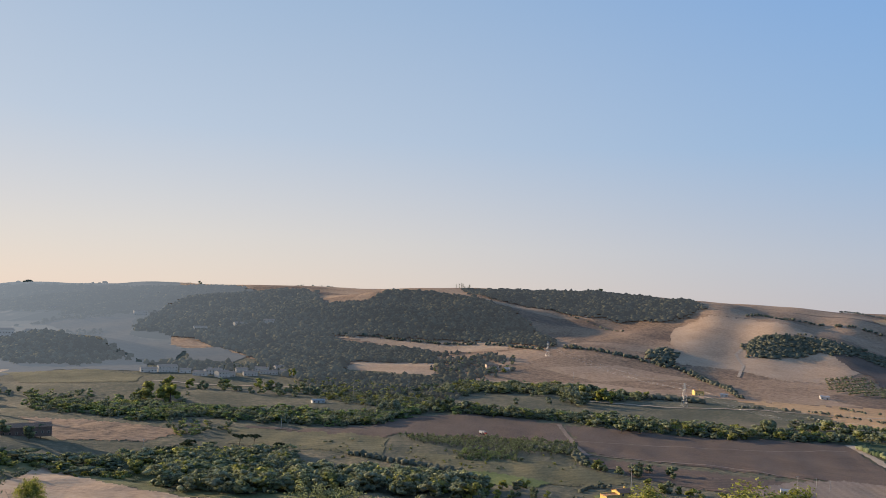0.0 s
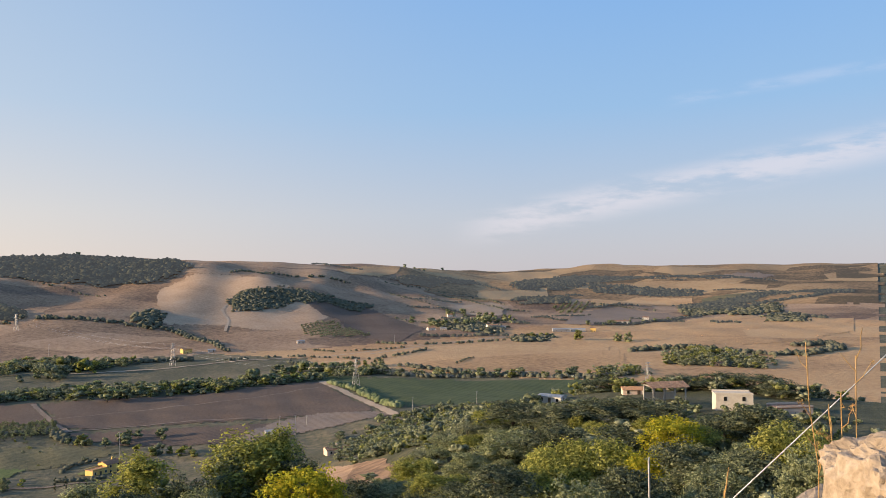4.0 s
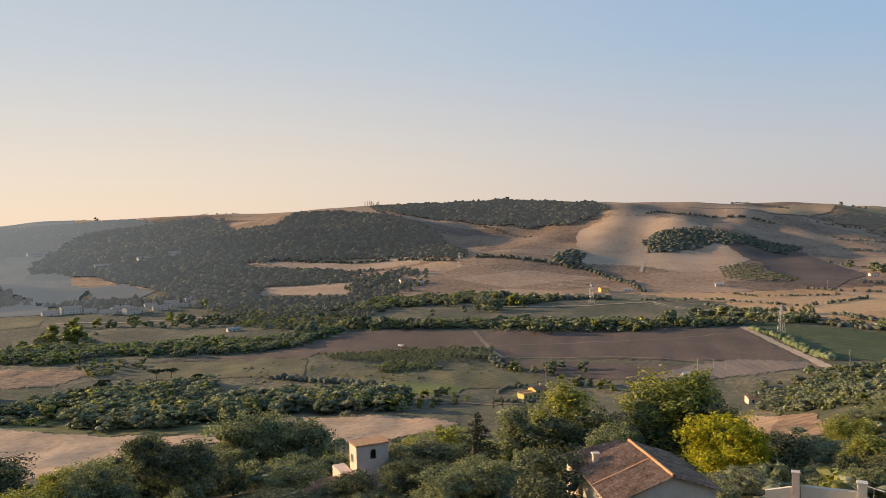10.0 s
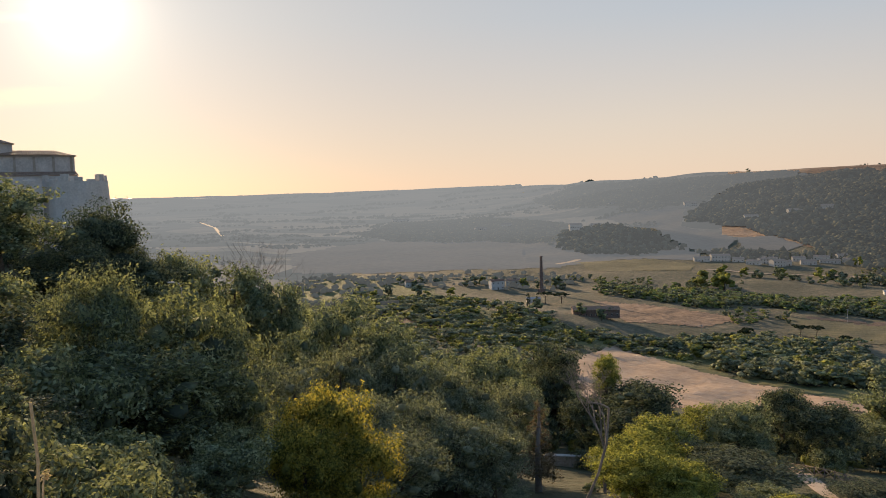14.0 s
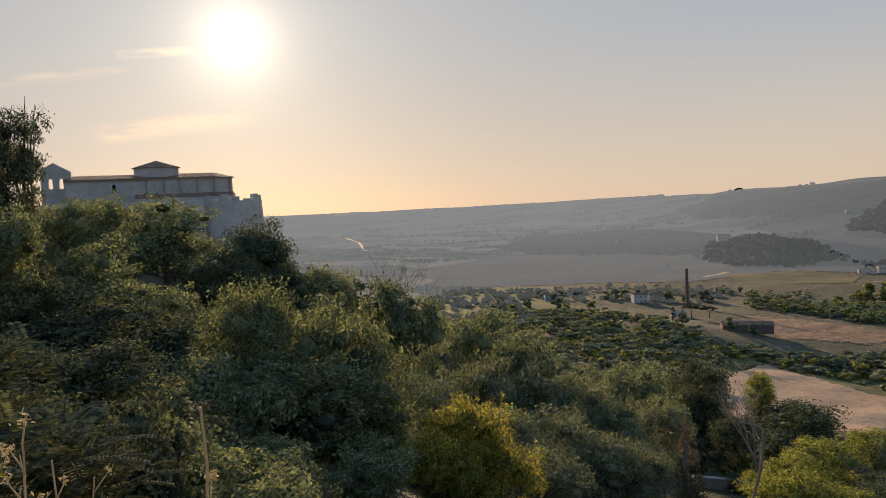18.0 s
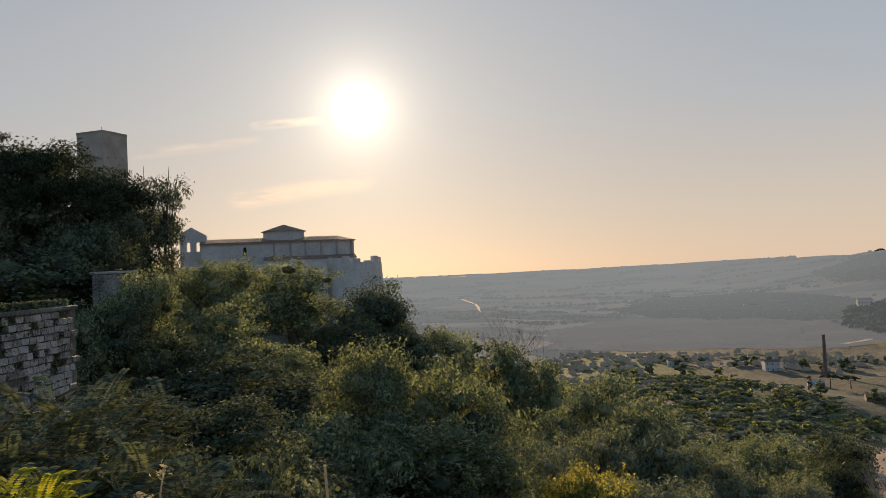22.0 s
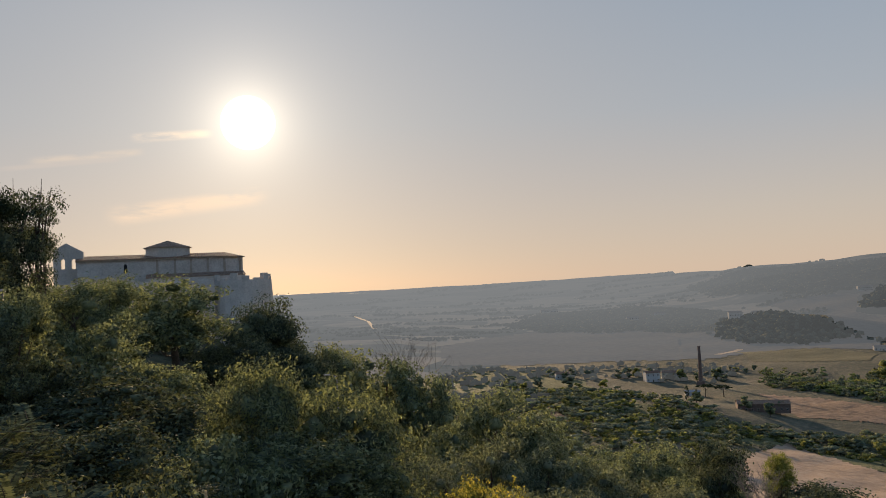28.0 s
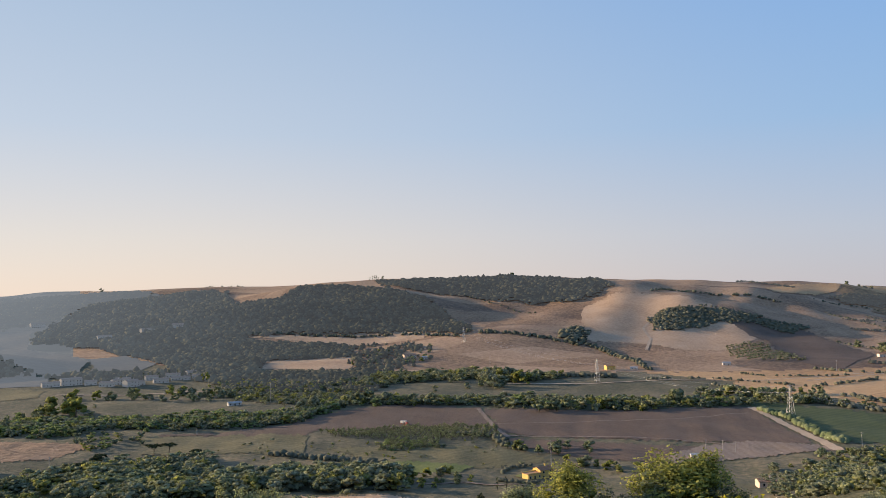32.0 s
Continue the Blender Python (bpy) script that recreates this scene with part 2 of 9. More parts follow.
def textured(name, colours, size, fine, rough=0.9, bump=0.3, spread=0.0, by="", gloss=0.3, metal=0.0, stretch=None, sheen=0.0, through_light=0.0, streak=None, parcels=None, glow=None):
    """A surface whose colours drift over patches of that size (metres), with grain as fine as given, on the object's own coordinates."""
    m, nt, bsdf, n, l = node_material(name)
    coord = n("ShaderNodeNewGeometry").outputs["Position"] if by in ("place", "wall") else n("ShaderNodeTexCoord").outputs["Object"]
    if stretch:
        mapping = n("ShaderNodeMapping")
        mapping.inputs["Rotation"].default_value = (0, 0, radians(stretch[1]))
        mapping.inputs["Scale"].default_value = (1, stretch[0], 1)
        l(coord, mapping.inputs[0])
        coord_fine = mapping.outputs[0]
    else:
        coord_fine = coord
    big, small = n("ShaderNodeTexNoise"), n("ShaderNodeTexNoise")
    for tex, scale, detail, c in ((big, 1 / size, 4, coord), (small, 1 / fine, 5, coord_fine)):
        tex.inputs["Scale"].default_value, tex.inputs["Detail"].default_value, tex.inputs["Roughness"].default_value = scale, detail, 0.62
        l(c, tex.inputs["Vector"])
    mix = n("ShaderNodeMath")
    mix.operation = "MULTIPLY_ADD"
    l(small.outputs[0], mix.inputs[0])
    mix.inputs[1].default_value = 0.55
    part_of = n("ShaderNodeMath")
    part_of.operation = "MULTIPLY"
    part_of.inputs[1].default_value = 0.45
    l(big.outputs[0], part_of.inputs[0])
    l(part_of.outputs[0], mix.inputs[2])
    value = mix.outputs[0]
    if streak:
        wave = n("ShaderNodeTexWave")
        wave.wave_type, wave.bands_direction = "BANDS", "X"
        wave.inputs["Scale"].default_value, wave.inputs["Distortion"].default_value = 0.31 / streak[0], 1.5
        wave.inputs["Detail"].default_value, wave.inputs["Detail Scale"].default_value = 2, 0.3
        turn = n("ShaderNodeMapping")
        turn.inputs["Rotation"].default_value = (0, 0, radians(streak[1]))
        l(coord, turn.inputs[0])
        l(turn.outputs[0], wave.inputs["Vector"])
        add = n("ShaderNodeMath")
        add.operation = "MULTIPLY_ADD"
        l(wave.outputs["Fac"], add.inputs[0])
        add.inputs[1].default_value = streak[2]
        l(value, add.inputs[2])
        value = add.outputs[0]
    if parcels:
        cells, apart, much = n("ShaderNodeTexVoronoi"), n("ShaderNodeSeparateColor"), n("ShaderNodeMath")
        cells.inputs["Scale"].default_value = 1 / parcels[0]
        lay = n("ShaderNodeMapping")
        lay.inputs["Rotation"].default_value, lay.inputs["Scale"].default_value = (0, 0, radians(parcels[2])), (1.0, 1.7, 0.0)
        l(coord, lay.inputs[0])
        l(lay.outputs[0], cells.inputs["Vector"])
        l(cells.outputs["Color"], apart.inputs[0])
        much.operation = "MULTIPLY_ADD"
        much.inputs[1].default_value = parcels[1]
        l(apart.outputs[0], much.inputs[0])
        less = n("ShaderNodeMath")
        less.operation = "ADD"
        less.inputs[1].default_value = -parcels[1] / 2
        l(value, less.inputs[0])
        l(less.outputs[0], much.inputs[2])
        value = much.outputs[0]
    if spread:
        rnd = n("ShaderNodeObjectInfo").outputs["Random"] if by != "island" else n("ShaderNodeNewGeometry").outputs["Random Per Island"]
        add = n("ShaderNodeMath")
        add.operation = "MULTIPLY_ADD"
        l(rnd, add.inputs[0])
        add.inputs[1].default_value = spread
        shift = n("ShaderNodeMath")
        shift.operation = "ADD"
        shift.inputs[1].default_value = -spread / 2
        l(value, shift.inputs[0])
        l(shift.outputs[0], add.inputs[2])
        value = add.outputs[0]
    ramp = n("ShaderNodeValToRGB")
    stops = ramp.color_ramp.elements
    while len(stops) < len(colours):
        stops.new(0.5)
    for i, c in enumerate(colours):
        stops[i].position = 0.35 + 0.3 * i / max(1, len(colours) - 1)
        stops[i].color = (*c, 1)
    l(value, ramp.inputs[0])
    l(ramp.outputs[0], bsdf.inputs["Base Color"])
    bsdf.inputs["Roughness"].default_value, bsdf.inputs["Metallic"].default_value = rough, metal
    bsdf.inputs["Specular IOR Level"].default_value = gloss
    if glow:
        # haze painted as emission over a fading base colour, paler farther off and sunward
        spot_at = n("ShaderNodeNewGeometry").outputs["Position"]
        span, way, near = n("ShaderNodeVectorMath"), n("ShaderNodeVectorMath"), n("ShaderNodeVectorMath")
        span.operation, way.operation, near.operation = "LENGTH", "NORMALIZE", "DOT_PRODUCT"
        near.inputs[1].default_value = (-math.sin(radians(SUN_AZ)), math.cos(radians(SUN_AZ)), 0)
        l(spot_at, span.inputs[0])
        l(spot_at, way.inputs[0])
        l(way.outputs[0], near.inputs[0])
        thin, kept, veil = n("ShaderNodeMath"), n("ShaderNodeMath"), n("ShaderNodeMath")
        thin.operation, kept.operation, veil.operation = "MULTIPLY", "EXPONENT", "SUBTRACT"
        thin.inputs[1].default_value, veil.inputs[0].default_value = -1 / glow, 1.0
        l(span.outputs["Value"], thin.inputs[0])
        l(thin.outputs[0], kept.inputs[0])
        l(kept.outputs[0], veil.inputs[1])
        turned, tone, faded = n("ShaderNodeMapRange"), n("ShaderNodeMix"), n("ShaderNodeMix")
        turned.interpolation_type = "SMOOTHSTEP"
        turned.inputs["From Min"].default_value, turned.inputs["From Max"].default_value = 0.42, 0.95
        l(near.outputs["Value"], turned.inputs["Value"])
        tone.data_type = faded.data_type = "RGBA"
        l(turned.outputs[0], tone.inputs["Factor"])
        tone.inputs["A"].default_value, tone.inputs["B"].default_value = (*HAZE_AWAY, 1), (*HAZE_SUNWARD, 1)
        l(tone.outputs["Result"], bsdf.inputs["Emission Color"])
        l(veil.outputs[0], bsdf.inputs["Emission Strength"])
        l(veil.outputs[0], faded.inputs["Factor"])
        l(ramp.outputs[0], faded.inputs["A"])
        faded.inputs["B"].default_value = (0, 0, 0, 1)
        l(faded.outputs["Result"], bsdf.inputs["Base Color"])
    if sheen:
        bsdf.inputs["Sheen Weight"].default_value, bsdf.inputs["Sheen Roughness"].default_value = sheen, 0.6
    if bump:
        b = n("ShaderNodeBump")
        b.inputs["Strength"].default_value, b.inputs["Distance"].default_value = bump, fine * 0.5
        l(small.outputs[0], b.inputs["Height"])
        l(b.outputs[0], bsdf.inputs["Normal"])
    if through_light:
        lit, both = n("ShaderNodeBsdfTranslucent"), n("ShaderNodeMixShader")
        bright = n("ShaderNodeMix")
        bright.data_type, bright.blend_type = "RGBA", "MULTIPLY"
        bright.inputs["Factor"].default_value = 1.0
        bright.inputs["B"].default_value = (1.45, 1.5, 1.0, 1)
        l(ramp.outputs[0], bright.inputs["A"])
        l(bright.outputs["Result"], lit.inputs[0])
        both.inputs[0].default_value = through_light
        l(bsdf.outputs[0], both.inputs[1])
        l(lit.outputs[0], both.inputs[2])
        l(both.outputs[0], nt.nodes["Material Output"].inputs[0])
    return m


# materials given a glow distance carry painted haze in their emission
PLAIN = textured("plain_with_haze_glow", [(0.02, 0.025, 0.015), (0.11, 0.1, 0.07), (0.34, 0.27, 0.18)], 300, 40, by="place", bump=0.0, parcels=(200, 0.6, 40), gloss=0.0, glow=1350)
UNDERGROWTH = textured("brush_and_dry_undergrowth", [(0.04, 0.044, 0.02), (0.075, 0.075, 0.034), (0.14, 0.12, 0.06)], 12, 1.2, by="place", bump=1.0)
GROUND = textured("dry_grass_and_scrub_soil", [(0.06, 0.062, 0.032), (0.115, 0.105, 0.058), (0.23, 0.18, 0.105)], 60, 4, by="place", bump=0.6)
STUBBLE = textured("stubble", [(0.12, 0.075, 0.047), (0.25, 0.158, 0.09), (0.345, 0.222, 0.128), (0.44, 0.295, 0.178)], 160, 6, by="place", bump=0.5, parcels=(210, 0.2, 20))
STUBBLE_GOLD = textured("golden_stubble", [(0.28, 0.16, 0.075), (0.43, 0.26, 0.12), (0.5, 0.31, 0.145), (0.55, 0.36, 0.18)], 150, 6, by="place", bump=0.5, parcels=(260, 0.15, -15))
STUBBLE_FAR = textured("stubble_hills_with_haze_glow", [(0.13, 0.095, 0.055), (0.34, 0.215, 0.11), (0.48, 0.31, 0.155), (0.56, 0.38, 0.2)], 260, 12, by="place", bump=0.4, parcels=(300, 0.34, 25), gloss=0.0, glow=9000)
STUBBLE_PALE = textured("pale_stubble", [(0.3, 0.195, 0.115), (0.43, 0.29, 0.175), (0.5, 0.36, 0.235)], 70, 4, by="place", bump=0.5, streak=(9, 60, 0.03))
PLOUGHED = textured("ploughed_earth", [(0.075, 0.05, 0.036), (0.11, 0.075, 0.052), (0.155, 0.108, 0.075)], 50, 1.5, by="place", bump=0.8, streak=(4, 80, 0.12))
PLOUGHED_PALE = textured("harrowed_earth", [(0.16, 0.115, 0.08), (0.21, 0.155, 0.11), (0.26, 0.2, 0.15)], 70, 2, by="place", bump=0.6, streak=(6, 10, 0.08))
MEADOW = textured("meadow", [(0.075, 0.07, 0.032), (0.13, 0.115, 0.052), (0.205, 0.17, 0.084)], 35, 2, by="place", bump=0.5, streak=(7, 60, 0.06))
LUSH = textured("lush_grass", [(0.09, 0.115, 0.03), (0.15, 0.17, 0.045), (0.22, 0.22, 0.07)], 20, 1.5, by="place", bump=0.5)
VINES = textured("vine_leaves", [(0.032, 0.045, 0.014), (0.058, 0.076, 0.024), (0.092, 0.108, 0.038)], 20, 1.2, by="place", bump=0.5, streak=(7.0, 62, 0.1))
HAZY_FIELD = textured("field_with_haze_glow", [(0.12, 0.105, 0.085), (0.17, 0.15, 0.12), (0.22, 0.19, 0.15)], 150, 10, by="place", bump=0.2, gloss=0.0, glow=1700)
# house wall and roof paled by haze painted as emission
HAZY_WALL = textured("house_wall_with_haze_glow", [(0.34, 0.31, 0.27), (0.42, 0.39, 0.34), (0.5, 0.46, 0.4)], 3, 0.4, gloss=0.0, glow=2200)
HAZY_ROOF = textured("house_roof_with_haze_glow", [(0.2, 0.15, 0.12), (0.26, 0.2, 0.16), (0.32, 0.25, 0.2)], 3, 0.4, gloss=0.0, glow=2200)
# leafy floor kept dark to paint the shade under the crowns
WOOD_FLOOR = textured("leafy_wood_floor_with_painted_shade", [(0.035, 0.04, 0.02), (0.055, 0.06, 0.03), (0.08, 0.08, 0.042)], 40, 3, by="place", bump=0.8)
SPUR = textured("olive_dry_scrubland", [(0.08, 0.085, 0.03), (0.13, 0.13, 0.045), (0.2, 0.175, 0.07)], 25, 2, by="place", bump=0.8)
SAND = textured("sandy_track", [(0.34, 0.25, 0.17), (0.42, 0.32, 0.22), (0.48, 0.38, 0.27)], 12, 1, by="place", bump=0.3)


def leaves(name, colours, thin=0.5, gloss=0.04):
    return textured(name, colours, 3.0, 0.5, rough=0.85, bump=0.0, spread=0.4, by="island", gloss=gloss, through_light=thin)


LEAF_GREEN = leaves("green_leaves", [(0.11, 0.125, 0.075), (0.225, 0.245, 0.135), (0.355, 0.365, 0.2)], 0.3)
# dark evergreens; on near bushes and fronds this tone stands in for shade
LEAF_DARK = leaves("dark_and_shade_toned_leaves", [(0.05, 0.06, 0.04), (0.11, 0.125, 0.075), (0.2, 0.21, 0.115)], 0.18)
LEAF_WARM = leaves("sunlit_yellow_green_leaves", [(0.13, 0.14, 0.042), (0.27, 0.275, 0.075), (0.44, 0.42, 0.11)], 0.34)
LEAF_YELLOW = leaves("yellowing_leaves", [(0.2, 0.21, 0.025), (0.34, 0.33, 0.032), (0.5, 0.42, 0.04)], 0.36)
LEAF_GOLD = leaves("golden_green_leaves", [(0.12, 0.125, 0.04), (0.28, 0.26, 0.065), (0.5, 0.4, 0.09)], 0.42)
LEAF_SCRUB = leaves("dry_olive_scrub_leaves", [(0.14, 0.15, 0.06), (0.25, 0.26, 0.1), (0.39, 0.375, 0.145)], 0.5)
# olive trees' own grey-green, also the haze-greyed tone of far valley trees
LEAF_OLIVE = leaves("olive_and_haze_grey_leaves", [(0.12, 0.132, 0.085), (0.215, 0.23, 0.145), (0.34, 0.345, 0.215)], 0.26)
LEAF_NEEDLE = leaves("conifer_needles", [(0.026, 0.036, 0.02), (0.045, 0.058, 0.032), (0.075, 0.088, 0.046)], 0.15)
LEAF_WALNUT = leaves("glossy_walnut_leaves", [(0.085, 0.098, 0.058), (0.185, 0.2, 0.105), (0.32, 0.325, 0.155)], 0.34, 0.35)
LEAF_DRY = leaves("dry_brown_foliage", [(0.119, 0.086, 0.053), (0.185, 0.139, 0.086), (0.251, 0.198, 0.132)], 0.25)
LEAF_REED = leaves("river_reed_leaves", [(0.13, 0.165, 0.075), (0.22, 0.27, 0.12), (0.34, 0.38, 0.18)], 0.45)
WOODS = textured("woodland_canopy", [(0.085, 0.088, 0.06), (0.12, 0.122, 0.083), (0.165, 0.16, 0.11)], 60, 2.0, rough=0.85, bump=1.0, spread=0.3, by="island", gloss=0.03)
# the same wood colours twice, the second with more painted haze
HAZY_WOODS = textured("woods_with_haze_glow", [(0.032, 0.036, 0.022), (0.07, 0.072, 0.044), (0.125, 0.12, 0.074)], 80, 6, rough=0.9, bump=0.4, spread=0.45, by="island", gloss=0.0, glow=3100)
HAZIER_WOODS = textured("woods_with_more_haze_glow", [(0.032, 0.036, 0.022), (0.07, 0.072, 0.044), (0.125, 0.12, 0.074)], 80, 6, rough=0.9, bump=0.4, spread=0.45, by="island", gloss=0.0, glow=1750)
SCRUB = textured("scrub_canopy", [(0.065, 0.072, 0.036), (0.111, 0.114, 0.058), (0.169, 0.163, 0.091)], 30, 2.0, rough=0.8, bump=0.8, spread=0.35, by="island", gloss=0.2)
REED = textured("river_reeds", [(0.07, 0.095, 0.04), (0.12, 0.145, 0.065), (0.18, 0.2, 0.1)], 10, 1.0, rough=0.8, bump=0.8, spread=0.3, by="island", gloss=0.2)
BARK = textured("bark", [(0.06, 0.045, 0.032), (0.11, 0.085, 0.062), (0.17, 0.135, 0.1)], 0.6, 0.08, bump=0.7)
BARK_GREY = textured("grey_dead_wood", [(0.16, 0.13, 0.1), (0.24, 0.2, 0.16), (0.33, 0.28, 0.22)], 0.5, 0.05, bump=0.5)
PALE_STONE = textured("pale_church_stone", [(0.46, 0.39, 0.315), (0.6, 0.52, 0.43), (0.72, 0.635, 0.535)], 3.0, 0.3, bump=0.4, spread=0.1)
LIMESTONE = textured("weathered_limestone", [(0.29, 0.22, 0.155), (0.41, 0.325, 0.24), (0.52, 0.43, 0.335)], 2.5, 0.25, bump=0.5, spread=0.12)
ROCK = textured("rough_pale_rock", [(0.21, 0.16, 0.11), (0.33, 0.26, 0.185), (0.45, 0.37, 0.28)], 0.25, 0.03, bump=0.9)
BLOCK = textured("old_wall_block", [(0.07, 0.064, 0.052), (0.2, 0.18, 0.15), (0.36, 0.33, 0.28), (0.46, 0.42, 0.37)], 1.3, 0.09, bump=0.7, spread=0.16, by="wall")
MORTAR = textured("dark_mortar_and_lichen", [(0.05, 0.046, 0.038), (0.13, 0.12, 0.098), (0.27, 0.245, 0.205)], 1.1, 0.08, bump=0.7)
PLASTER = textured("pale_plaster", [(0.5, 0.43, 0.34), (0.6, 0.53, 0.43), (0.68, 0.62, 0.52)], 1.5, 0.12, bump=0.25)
PLASTER_PINK = textured("pinkish_plaster", [(0.6, 0.44, 0.33), (0.68, 0.53, 0.41), (0.74, 0.6, 0.48)], 1.5, 0.12, bump=0.25)
PLASTER_YELLOW = textured("yellow_ochre_plaster", [(0.62, 0.4, 0.1), (0.7, 0.47, 0.14), (0.76, 0.54, 0.2)], 1.5, 0.12, bump=0.25)
WHITEWASH = textured("whitewash", [(0.5, 0.46, 0.4), (0.6, 0.56, 0.5), (0.68, 0.64, 0.58)], 1.5, 0.12, bump=0.2)
TILE = textured("terracotta_tile", [(0.2, 0.11, 0.07), (0.3, 0.17, 0.1), (0.38, 0.24, 0.15)], 1.2, 0.1, bump=0.4, spread=0.25)
TILE_OLD = textured("old_lichened_tile", [(0.12, 0.07, 0.045), (0.22, 0.135, 0.085), (0.34, 0.22, 0.14), (0.48, 0.35, 0.24)], 0.8, 0.22, bump=0.8)
TILE_RIDGE = textured("orange_ridge_tile", [(0.4, 0.2, 0.1), (0.5, 0.27, 0.13), (0.56, 0.34, 0.18)], 0.8, 0.1, bump=0.3)
OPENING = textured("dark_interior", [(0.012, 0.011, 0.01), (0.02, 0.018, 0.016)], 1.0, 0.2, bump=0.0)
SHUTTER = textured("brown_shutter_paint", [(0.07, 0.05, 0.035), (0.11, 0.08, 0.055)], 0.6, 0.05, rough=0.6, bump=0.2)
BRICK = textured("sooty_brick", [(0.13, 0.085, 0.065), (0.19, 0.13, 0.1), (0.25, 0.18, 0.14)], 2.0, 0.2, bump=0.4)
STEEL = textured("galvanised_steel", [(0.34, 0.34, 0.34), (0.42, 0.42, 0.42), (0.5, 0.5, 0.5)], 1.0, 0.1, rough=0.5, bump=0.1, metal=0.6, gloss=0.5)
CONCRETE = textured("concrete", [(0.33, 0.3, 0.26), (0.42, 0.39, 0.34), (0.5, 0.47, 0.42)], 1.2, 0.08, bump=0.3)
SHEET = textured("pale_sheet_roof", [(0.25, 0.25, 0.25), (0.34, 0.34, 0.335), (0.42, 0.42, 0.41)], 2.0, 0.2, rough=0.5, bump=0.15)
STRAW = textured("dry_straw_stem", [(0.38, 0.29, 0.17), (0.52, 0.41, 0.25), (0.64, 0.53, 0.35)], 0.1, 0.01, rough=0.7, bump=0.4, through_light=0.2)
STRAW_ORANGE = textured("orange_dry_stem", [(0.34, 0.2, 0.07), (0.45, 0.28, 0.1), (0.54, 0.36, 0.15)], 0.1, 0.01, rough=0.7, bump=0.4, through_light=0.15)
WATER = textured("sea_water", [(0.02, 0.03, 0.04), (0.03, 0.045, 0.055)], 200, 20, rough=0.22, bump=0.25, gloss=0.6)
PAINT_RED = textured("faded_red_paint", [(0.3, 0.06, 0.04), (0.38, 0.08, 0.05)], 0.8, 0.1, rough=0.5, bump=0.1)
RUBBER = textured("black_rubber", [(0.015, 0.015, 0.015), (0.03, 0.03, 0.03)], 0.4, 0.05, rough=0.8, bump=0.2)

# ---- the ground, one sheet to the horizon ----
def mesh_object(name, verts, faces, material, parent=None, smooth=False):
    me = bpy.data.meshes.new(name)
    verts, faces = np.asarray(verts, np.float32), np.asarray(faces, np.int32)
    k = faces.shape[1]
    me.vertices.add(len(verts))
    me.vertices.foreach_set("co", verts.ravel())
    me.loops.add(faces.size)
    me.loops.foreach_set("vertex_index", faces.ravel())
    me.polygons.add(len(faces))
    me.polygons.foreach_set("loop_start", np.arange(0, faces.size, k, dtype=np.int32))
    if smooth:
        me.polygons.foreach_set("use_smooth", np.ones(len(faces), bool))
    me.update(calc_edges=True)
    me.materials.append(material)
    ob = new(name, me)
    if parent:
        ob.parent = parent
    return ob


AZ = np.concatenate([np.arange(-72, 98, 0.36), np.arange(98, 288, 5.0)])
RINGS = np.concatenate([[0.02, 1.2], 3.0 * 1.03 ** np.arange(0, 155), 300.0 * 1.015 ** np.arange(0, 190)])
RINGS = RINGS[RINGS < 4950]
GA, GR = np.meshgrid(np.radians(AZ), RINGS)
GX, GY = -GR * np.sin(GA), GR * np.cos(GA)
GZ = height(GX, GY)
NA, NR = len(AZ), len(RINGS)


def ring_faces(keep=None):
    i, j = np.meshgrid(np.arange(NR - 1), np.arange(NA), indexing="ij")
    k = (j + 1) % NA
    f = np.stack([i * NA + j, (i + 1) * NA + j, (i + 1) * NA + k, i * NA + k], -1)
    f = f[..., ::-1]
    return (f[keep[:-1]] if keep is not None else f).reshape(-1, 4)


land = mesh_object("ground", np.stack([GX, GY, GZ], -1).reshape(-1, 3), ring_faces(), GROUND, smooth=True)
tagged(land, "rolling dry farmland and scrubby hillside reaching to the horizon", "ground", kind="structure")
# flat polar coordinates in which the corners of the fields are given
CA, CR = np.degrees(GA) + np.gradient(np.degrees(GA), axis=1) / 2, GR * 1.0075


def inside(corners, a, lr):
    """Which points of the plan lie within the corners (bearing, distance)."""
    hit = np.zeros(a.shape, bool)
    p = [(c[0], math.log(c[1])) for c in corners]
    for (a0, r0), (a1, r1) in zip(p, p[1:] + p[:1]):
        if a0 != a1:
            hit ^= ((a0 > a) != (a1 > a)) & (lr < (r1 - r0) * (a - a0) / (a1 - a0) + r0)
    return hit


